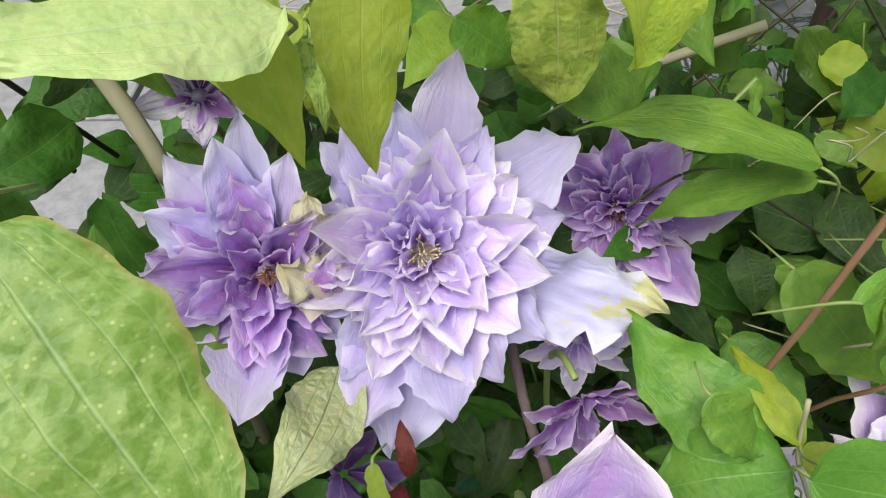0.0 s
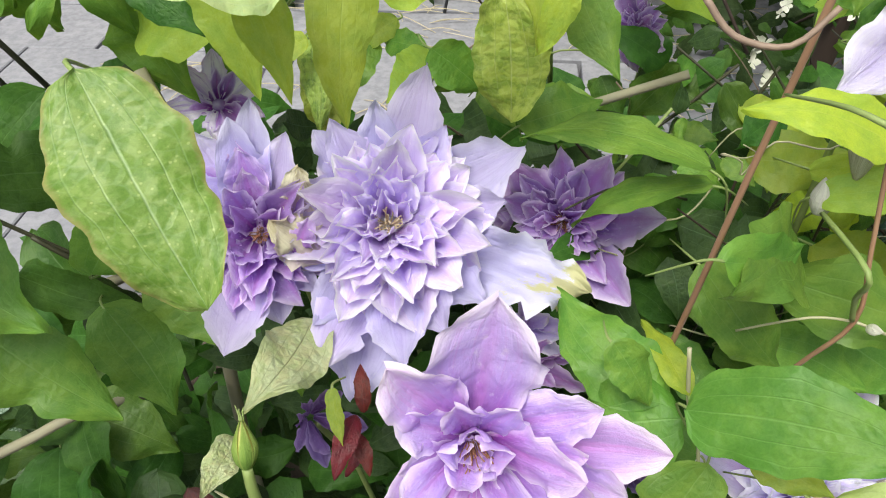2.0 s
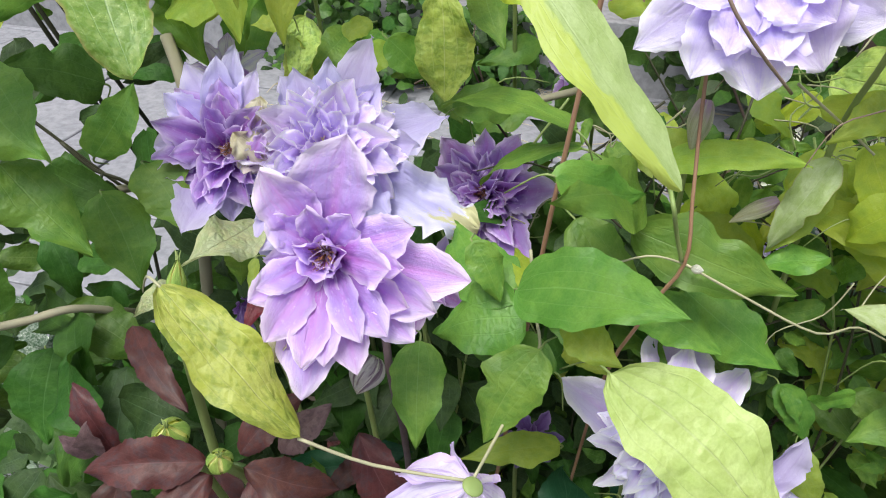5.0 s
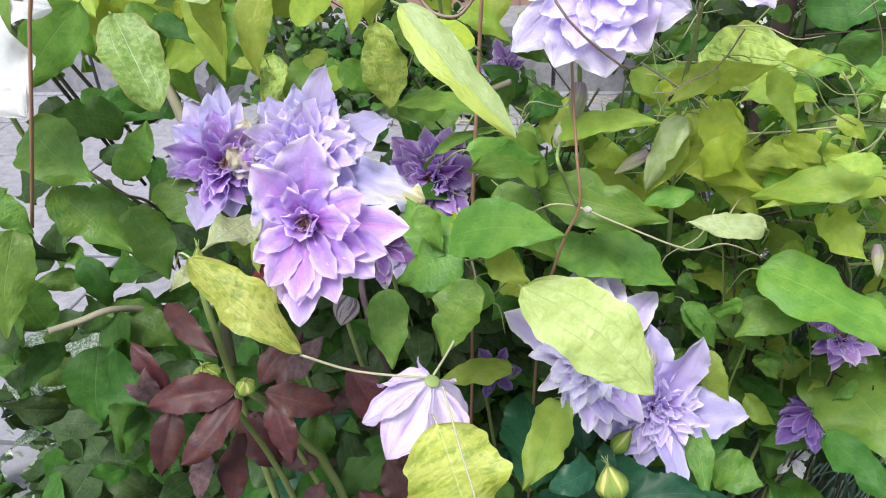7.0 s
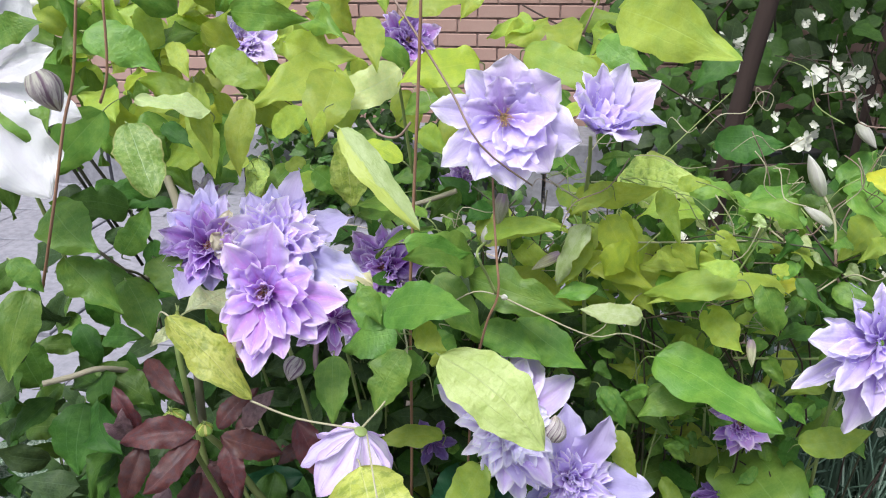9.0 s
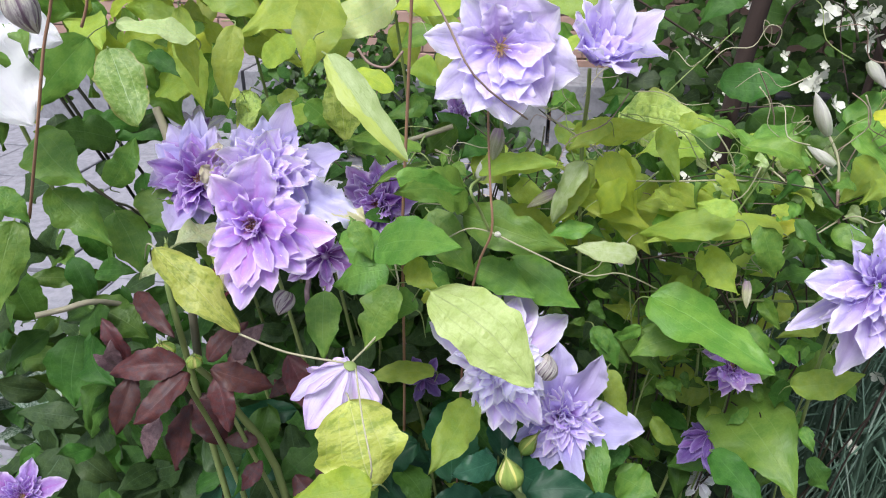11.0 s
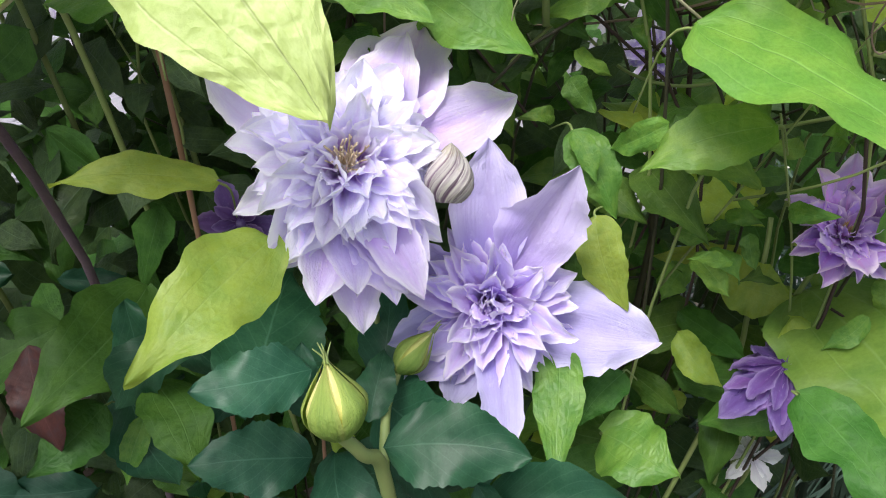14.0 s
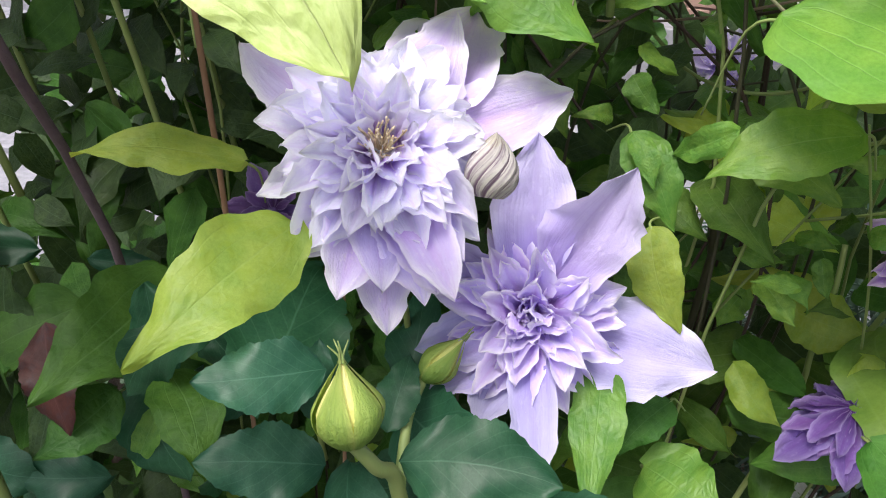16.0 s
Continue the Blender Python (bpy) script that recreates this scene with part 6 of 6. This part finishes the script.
flower("white crumpled clematis flower low in the leaves", (0.489, 0.333, 0.542), (-0.117, -0.339, 0.934), 0.022, ring(5, 0.024, -30, 30, 0.45, seed=20), [(5, 0.8, -20, 0.1, 0.5, 50)], "white", 20, stalk=[(0.492, 0.347, 0.506), (0.492, 0.377, 0.446), (0.502, 0.407, 0.306)], heart=None)
flower("violet clematis flower close to the ground", (-0.136, 0.018, 0.713), (0.489, -0.447, 0.749), 0.032, ring(6, 0.034, 15, 0, seed=21), MEDIUM, "violet", 21, stalk=[(-0.148, 0.034, 0.682), (-0.148, 0.064, 0.622), (-0.138, 0.094, 0.482)])
flower("large white clematis flower with broad petals", (-0.155, 0.101, 1.107), (0.642, -0.708, 0.296), 0.09, [(60, 0.085, 10, 0.62), (15, 0.06, 10, 0.5), (-28, 0.075, 8, 0.55), (-70, 0.10, 6, 0.6), (180, 0.08, 10), (120, 0.08, 10), (230, 0.08, 10)], [], "white", 22, stalk=[(-0.171, 0.124, 1.088), (-0.171, 0.154, 1.028), (-0.161, 0.184, 0.888)], group="white clematis flowers")
flower("nodding white and violet clematis flower seen from behind", (0.146, 0.070, 0.849), (0.305, -0.102, 0.947), 0.06, [(a, 0.054, -52, 0.60) for a in (10, 68, 125, 182, 242, 300)], [], "bell", 23, heart=None, ruffle=0.5, wild=5, button=GREEN_STEM)
bud("small pale green clematis bud on a long thin stalk", (0.224, 0.234, 0.947), (-0.029, 0.291, 0.956), 0.018, 0.01, "white_bud", 31, stalk=[(0.222, 0.178, 0.960), (0.230, 0.190, 0.935), (0.237, 0.196, 0.916)])
bud("twisted violet-striped clematis bud on a flower", (0.297, 0.185, 0.774), (-0.062, 0.351, 0.934), 0.0245, 0.0195, "bud", 32, parts=11, twist=1.9, cover=1.7)
bud("upright white clematis bud", (0.540, 0.343, 0.976), (-0.461, -0.071, 0.884), 0.045, 0.0135, "white_bud", 35, stalk=[(0.551, 0.333, 0.955), (0.554, 0.322, 0.927), (0.556, 0.311, 0.901)], stem=PALE_STEM)
bud("small white clematis bud", (0.549, 0.332, 0.949), (-0.791, 0.420, 0.445), 0.031, 0.01, "white_bud", 36)
bud("pale clematis bud hanging in the hedge", (0.613, 0.491, 1.017), (0.570, -0.380, -0.729), 0.034, 0.013, "white_bud", 37)
bud("striped pale bud with feathery tip", (-0.072, 0.068, 1.119), (0.395, 0.137, -0.908), 0.030, 0.022, "bud", 38)
bud("slim brown striped clematis bud under a flower", (0.237, 0.244, 0.993), (-0.094, -0.326, -0.941), 0.030, 0.013, "green_bud", 39)
bud("brown striped slim clematis bud among leaves", (0.291, 0.247, 0.937), (-0.828, -0.223, -0.515), 0.030, 0.010, "green_bud", 40)
bud("small striped bud under a flower", (0.088, 0.099, 0.893), (-0.237, -0.591, -0.771), 0.020, 0.017, "bud", 41)
bud("tiny white bud on a heart-shaped leaf", (0.469, 0.357, 0.658), (-0.184, 0.497, 0.848), 0.010, 0.009, "white_bud", 42)
bud("brown striped seed head", (0.466, 0.234, 0.869), (0.052, -0.488, -0.871), 0.025, 0.008, "green_bud", 43)
bud("round pale bud on the stem joint", (0.243, 0.193, 0.914), (0.745, -0.596, 0.298), 0.007, 0.005, "white_bud", 44)

# ---- rose bush ----
rose = new("rose_bush")
tagged(rose, "rose bush with dark glossy leaves and red young shoots", "rose bush")
leaf("rose", (0.214, 0.150, 0.668), (0.198, 0.242, 0.691), (0.370, -0.167, 0.914), 0.6, 0.06, 0.1, rose)
leaf("rose", (0.244, 0.153, 0.647), (0.197, 0.124, 0.657), (0.483, -0.557, 0.676), 0.58, 0.06, 0.12, rose)
leaf("rose", (0.288, 0.125, 0.691), (0.347, 0.130, 0.696), (-0.009, -0.724, 0.690), 0.55, 0.06, 0.12, rose)
leaf("rose", (0.253, 0.133, 0.690), (0.247, 0.143, 0.722), (0.410, -0.840, 0.355), 0.5, 0.06, 0.12, rose)
leaf("rose", (0.272, 0.154, 0.675), (0.270, 0.184, 0.694), (0.239, -0.529, 0.815), 0.5, 0.06, 0.12, rose)
leaf("rose", (0.259, 0.125, 0.724), (0.223, 0.097, 0.727), (0.470, -0.515, 0.717), 0.55, 0.06, 0.12, rose)
tube("stem", [(0.275, 0.112, 0.706), (0.281, 0.120, 0.690), (0.286, 0.135, 0.660), (0.29, 0.16, 0.50), (0.28, 0.20, 0.0)], 0.0026, GREEN_STEM, rose, 0.0040)
tube("stem", [(0.278, 0.180, 0.686), (0.277, 0.165, 0.676), (0.282, 0.145, 0.664), (0.286, 0.135, 0.655)], 0.0020, GREEN_STEM, rose, 0.0026)


def rose_bud(label, foot, along, length, width, seed):
    """A rose bud: yellow petals wrapped to a point, five narrow green sepals that part over them, each with a thread-like tip."""
    b = new("rose_bud")
    b.matrix_world = facing_pose(foot, along, (0.2, 0.3, 0.9))
    tagged(b, label, "flower bud", "rose buds")
    rnd = random.Random(seed)

    def round_at(u):
        q = min(1.0, max(0.0, (u - 0.42) / 0.58))
        return width / 2 * (math.sin(math.pi / 2 * min(1.0, (u + 0.05) / 0.42)) ** 0.7) * (1 - q ** 1.25) ** 1.15

    core = sheet("heart", 16, 20, lambda u, v: (0.93 * round_at(u) * math.sin(math.pi * v) * (1 + 0.05 * math.sin(3 * math.pi * v + 5 * u)), 0.93 * round_at(u) * math.cos(math.pi * v), u * 0.97 * length))
    link("heart", core, PETAL["rose_heart"], b, "yellow petals showing between the sepals")
    for k in range(5):
        lean, part_at = rnd.uniform(-0.12, 0.12), rnd.uniform(0.50, 0.72)

        def shell(u, v):
            narrow = 1.08 - 0.75 * u ** 1.6
            a = v * math.pi / 5 * narrow + lean * u
            r = max(0.0005, round_at(u)) * (1.02 + 0.09 * (1 - abs(v)) + 0.03 * math.sin(9 * u + k)) + 0.0004
            return (r * math.sin(a), -r * math.cos(a), u * length * 1.02)

        ob = link("sepal", sheet("sepal", 14, 6, shell), PETAL["rose_bud"], b)
        turn = Matrix.Rotation(2 * math.pi * k / 5 + rnd.uniform(-0.1, 0.1), 4, "Z")
        ob.matrix_basis = turn
        end = Vector((rnd.uniform(-0.12, 0.12) * width, rnd.uniform(-0.2, 0.0) * width, rnd.uniform(1.10, 1.24) * length))
        tip = tube("sepal_tip", [(0, -0.0008, 0.96 * length), (0, -0.0008, 1.04 * length), end], 0.0007, GREEN_STEM, b, 0.0002, sides=5)
        tip.matrix_basis = turn
    return b


rose_bud("fat green rose bud with yellow showing", (0.275, 0.112, 0.705), (-0.25, 0.25, 0.93), 0.031, 0.0235, 51)
rose_bud("slim green rose bud leaning over a leaf", (0.278, 0.180, 0.686), (0.55, 0.25, 0.80), 0.027, 0.015, 52)
rose_bud("small green rose bud with open sepals", (-0.024, 0.112, 0.896), (-0.1, 0.5, 0.85), 0.022, 0.0095, 53)
rose_bud("round green rose bud among red leaves", (-0.010, 0.070, 0.838), (0.1, -0.35, 0.93), 0.020, 0.017, 54)
rose_bud("tiny green rose bud among red leaves", (0.022, 0.058, 0.842), (0.2, -0.30, 0.93), 0.013, 0.0115, 55)
tube("stem", [(-0.010, 0.070, 0.838), (-0.006, 0.085, 0.800), (0.010, 0.120, 0.650), (0.030, 0.160, 0.300), (0.040, 0.180, 0.0)], 0.0016, GREEN_STEM, rose, 0.0040)
tube("stem", [(0.022, 0.058, 0.842), (0.026, 0.080, 0.800), (0.045, 0.130, 0.620)], 0.0014, GREEN_STEM, rose, 0.0024)
leaf("red", (-0.058, 0.118, 0.868), (-0.005, 0.078, 0.852), (0.55, -0.75, 0.35), 0.25, 0.07, 0.3, rose)
for base, tip in (((-0.046, 0.056, 0.832), (-0.040, 0.048, 0.864)), ((-0.052, 0.060, 0.826), (-0.062, 0.052, 0.846)), ((-0.006, 0.040, 0.800), (-0.014, 0.026, 0.768)), ((0.046, 0.076, 0.838), (0.070, 0.086, 0.868))):
    leaf("mauve", base, tip, (0.2, -0.75, 0.6), 0.42, 0.07, 0.3, rose)
tube("stem", [(-0.024, 0.112, 0.896), (-0.022, 0.110, 0.86), (-0.02, 0.13, 0.7), (0.0, 0.16, 0.3), (0.02, 0.18, 0.0)], 0.0022, GREEN_STEM, rose, 0.0045)
tube("stem", [(0.02, 0.062, 0.838), (0.03, 0.09, 0.78), (0.05, 0.14, 0.6), (0.06, 0.18, 0.0)], 0.0024, GREEN_STEM, rose, 0.0050)
rnd = random.Random(77)
for base, tip in (((0.014, 0.058, 0.842), (-0.030, 0.045, 0.838)), ((0.016, 0.056, 0.836), (-0.008, 0.028, 0.815)), ((0.030, 0.066, 0.834), (0.064, 0.080, 0.815)), ((-0.028, 0.050, 0.832), (-0.034, 0.030, 0.800)),
                  ((-0.034, 0.055, 0.838), (-0.050, 0.060, 0.866)), ((0.034, 0.066, 0.828), (0.046, 0.050, 0.798)), ((0.026, 0.070, 0.838), (0.045, 0.092, 0.856)), ((0.075, 0.115, 0.82), (0.100, 0.105, 0.780)), ((0.010, 0.060, 0.80), (0.004, 0.040, 0.762))):
    tip = Vector(base) + (Vector(tip) - Vector(base)) * 1.3
    leaf("red", base, tip, (rnd.uniform(-0.3, 0.5), -0.6, 0.7), 0.42, 0.08, 0.5, rose)
for base, tip in (((0.014, 0.150, 0.885), (0.006, 0.113, 0.871)), ((0.016, 0.155, 0.880), (0.011, 0.179, 0.898)), ((0.012, 0.150, 0.872), (0.024, 0.128, 0.858)), ((0.018, 0.150, 0.862), (0.004, 0.135, 0.848))):
    tip = Vector(base) + (Vector(tip) - Vector(base)) * 0.75
    leaf("scarlet", base, tip, (rnd.uniform(-0.6, 0.6), -0.7, 0.5), 0.35, 0.15, 0.3, rose)
for k in range(46):
    hanging(rnd, inside(rnd, -0.08, 0.34, 0.14, 0.26, 0.40, 0.70), rnd.uniform(0.05, 0.075), "rose", rose)
for k in range(10):
    a = inside(rnd, -0.05, 0.1, 0.10, 0.18, 0.66, 0.80)
    leaf("red", a, a + Vector((rnd.uniform(-0.04, 0.04), rnd.uniform(-0.03, 0.0), rnd.uniform(-0.05, 0.01))), (0, -0.7, 0.7), 0.5, 0.06, 0.2, rose)


# ---- hedge, shrubs, grass and small plants behind ----
hedge = new("hedge_shrub")
tagged(hedge, "dark shrub with brown trunks behind the clematis", "shrub")
for pts, r in (([(0.60, 1.15, -0.05), (0.60, 1.12, 0.5), (0.61, 1.08, 0.90), (0.66, 1.05, 1.35), (0.70, 1.0, 2.2)], 0.019),
               ([(1.15, 1.30, -0.05), (1.14, 1.28, 0.5), (1.20, 1.25, 1.0), (1.32, 1.2, 1.8)], 0.018),
               ([(0.92, 1.4, -0.05), (0.95, 1.4, 0.7), (0.98, 1.35, 1.6)], 0.010),
               ([(1.0, 1.1, -0.05), (1.02, 1.1, 0.7), (1.0, 1.05, 1.5)], 0.008),
               ([(1.5, 1.4, -0.05), (1.45, 1.4, 0.7), (1.5, 1.35, 1.8)], 0.014)):
    tube("trunk", pts, r, BARK, hedge, r * 0.8, sides=9)
rnd = random.Random(31)
for k in range(30):
    a = inside(rnd, 0.5, 1.9, 1.0, 1.6, 0.3, 1.3)
    tube("branch", [a, a + Vector((rnd.uniform(-0.2, 0.2), rnd.uniform(-0.2, 0.1), 0.2)), a + Vector((rnd.uniform(-0.4, 0.4), rnd.uniform(-0.3, 0.2), rnd.uniform(0.2, 0.5)))], rnd.uniform(0.002, 0.005), BARK, hedge, 0.0015, sides=5)
for k in range(80):
    a = inside(rnd, 0.5, 1.8, 0.75, 1.3, 0.4, 1.5)
    way = Vector((rnd.uniform(-0.5, 0.5), rnd.uniform(-0.2, 0.2), rnd.uniform(-0.1, 0.8))).normalized() * rnd.uniform(0.10, 0.28)
    tube("twig", [a, a + way * 0.5 + Vector((rnd.uniform(-0.03, 0.03), 0, rnd.uniform(-0.02, 0.03))), a + way], rnd.uniform(0.0012, 0.0028), rnd.choice((BARK, BARK, TENDRIL, DARK_STEM)), hedge, 0.0008, sides=5)
spots = [(inside(rnd, 0.42, 2.3, 0.95, 1.9, 0.25, 2.0), rnd.uniform(0.035, 0.085)) for _ in range(1500)]
spots += [(inside(rnd, 0.7, 3.2, 1.6, 2.9, 0.0, 2.2), rnd.uniform(0.07, 0.12)) for _ in range(1700)]
tagged(link("foliage", leaf_soup("foliage", spots, ("hedge", "dark"), 70), None, hedge), kind="stuff")
spotted = new("spotted_plant")
tagged(spotted, "low plant with dark leaves dotted white", "plant")
for k in range(26):
    root = Vector((-0.60, 0.58, 0.0)) + Vector((rnd.uniform(-0.10, 0.10), rnd.uniform(-0.08, 0.08), rnd.uniform(0.26, 0.44)))
    way = Vector((rnd.uniform(-1, 1), rnd.uniform(-1.0, 0.2), rnd.uniform(-0.5, 0.4))).normalized() * rnd.uniform(0.06, 0.10)
    leaf("spotted", root, root + way, (rnd.uniform(-0.2, 0.6), -0.6, 0.8), 0.40, 0.06, 0.15, spotted)
    tube("stalk", [root, root * 0.6 + Vector((-0.60, 0.58, 0.14)) * 0.4, (-0.60 + rnd.uniform(-0.03, 0.03), 0.58, 0.0)], 0.0014, GREEN_STEM, spotted, 0.0018, sides=5)

wallplant = []
for cx, cy, tall, wide, many in ((-1.02, 3.05, 0.56, 0.16, 260), (-0.62, 3.00, 0.66, 0.17, 320), (-0.24, 3.08, 0.54, 0.15, 240), (-0.80, 2.90, 0.36, 0.20, 120)):
    for _ in range(many):
        x, y, h = rnd.gauss(0, wide), rnd.gauss(0, 0.09), rnd.random() ** 0.8
        wallplant.append((Vector((cx + x, min(3.18, cy + y), h * tall * math.exp(-0.5 * (x / wide) ** 2 * 0.5) * rnd.uniform(0.8, 1.1))), rnd.uniform(0.055, 0.095)))
tagged(link("wall_plant", leaf_soup("wall_plant", wallplant, ("dark", "shade", "hedge"), 81), None), "leafy green plants before the ledge of the wall", "shrub", kind="stuff")
wallplant = [(inside(rnd, 0.42, 1.8, 2.3, 3.3, 0.1, 1.9), rnd.uniform(0.08, 0.13)) for _ in range(1200)]
wallplant += [(inside(rnd, 0.35, 2.2, 2.7, 3.5, 0.85, 2.3), rnd.uniform(0.08, 0.13)) for _ in range(900)]
tagged(link("wall_shrub", leaf_soup("wall_shrub", wallplant, ("hedge", "dark"), 80), None), "low dark green shrub at the foot of the wall", "shrub", kind="stuff")


def floret(rnd, c, size):
    """Verts and faces of a small crumpled flower of four to six petals."""
    verts, faces = [], []
    n = Vector((rnd.uniform(-0.9, 0.9), rnd.uniform(-1.0, -0.2), rnd.uniform(-0.4, 0.9))).normalized()
    x = n.cross(Vector((0, 0, 1))).normalized()
    y = n.cross(x)
    count = rnd.randint(4, 6)
    for k in range(count):
        a = 6.283 * k / count + rnd.uniform(-0.3, 0.3)
        d, e = math.cos(a) * x + math.sin(a) * y, -math.sin(a) * x + math.cos(a) * y
        b, far = len(verts), size * rnd.uniform(0.6, 1.2)
        up, wide = rnd.uniform(0.0, 0.8), rnd.uniform(0.28, 0.5)
        verts += [c, c + far * (0.55 * d + wide * e + 0.4 * up * n), c + far * (0.95 * d + 0.4 * wide * e + up * n), c + far * (1.0 * d - 0.3 * wide * e + 0.9 * up * n), c + far * (0.6 * d - wide * e + 0.3 * up * n)]
        faces.append((b, b + 1, b + 2, b + 3, b + 4))
    return verts, faces


pieces = []
for k in range(220):
    c = inside(rnd, 0.5, 2.2, 0.75, 1.5, 0.35, 1.6) if k > 9 else inside(rnd, 0.66, 1.10, 0.66, 0.95, 0.72, 1.02)
    for q in range(rnd.randint(1, 9)):
        pieces.append(floret(rnd, c + Vector((rnd.gauss(0, 0.03), rnd.gauss(0, 0.03), rnd.gauss(0, 0.022))), rnd.uniform(0.008, 0.019) if k > 9 else rnd.uniform(0.004, 0.008)))
tagged(link("white_florets", joined("white_florets", pieces, FLORET), FLORET), "clusters of small white flowers in the dark shrub", "flowers", kind="stuff")

pieces = []
for k in range(1500):
    root = Vector((rnd.gauss(0.98, 0.20), rnd.gauss(0.85, 0.17), 0.0))
    out = Vector((root.x - 0.98 + rnd.uniform(-0.25, 0.25), root.y - 0.85 + rnd.uniform(-0.35, 0.12), 0)) * 0.7
    h = rnd.uniform(0.22, 0.46)
    a, mid_point, c = root, root + out * 0.35 + Vector((0, 0, h)), root + out + Vector((0, 0, h * rnd.uniform(0.55, 1.05)))
    pieces.append(tube_data([a, mid_point, c], [0.0026, 0.0022, 0.0006], 3))
tagged(link("grass_clump", joined("grass_clump", pieces, GRASS), GRASS), "clump of thin blue-green grassy leaves", "grass", kind="stuff")
pieces = []
for k in range(7):
    c = Vector((rnd.uniform(0.75, 1.1), rnd.uniform(0.6, 0.8), rnd.uniform(0.34, 0.46)))
    pieces.append(floret(rnd, c, 0.016))
tagged(link("daisies", joined("daisies", pieces, FLORET), FLORET), "few small white flowers in the grass", "flowers", kind="stuff")

pieces, more = [], []
for k in range(420):
    c = Vector((rnd.gauss(-0.62, 0.22), rnd.gauss(0.42, 0.22), rnd.uniform(0.03, 0.26)))
    pieces.append(floret(rnd, c, rnd.uniform(0.010, 0.020)))
    if k % 2:
        more.append(floret(rnd, c + Vector((rnd.gauss(0, 0.09), rnd.gauss(0, 0.09), -0.02)), rnd.uniform(0.02, 0.045)))
tagged(link("ground_cover", joined("ground_cover", pieces, VARIEGATED), VARIEGATED), "small white-edged green ground cover leaves", "ground cover", kind="stuff")
tagged(link("weeds", joined("weeds", more, SHOOT), SHOOT), "pale green weeds on the ground", "weeds", kind="stuff")
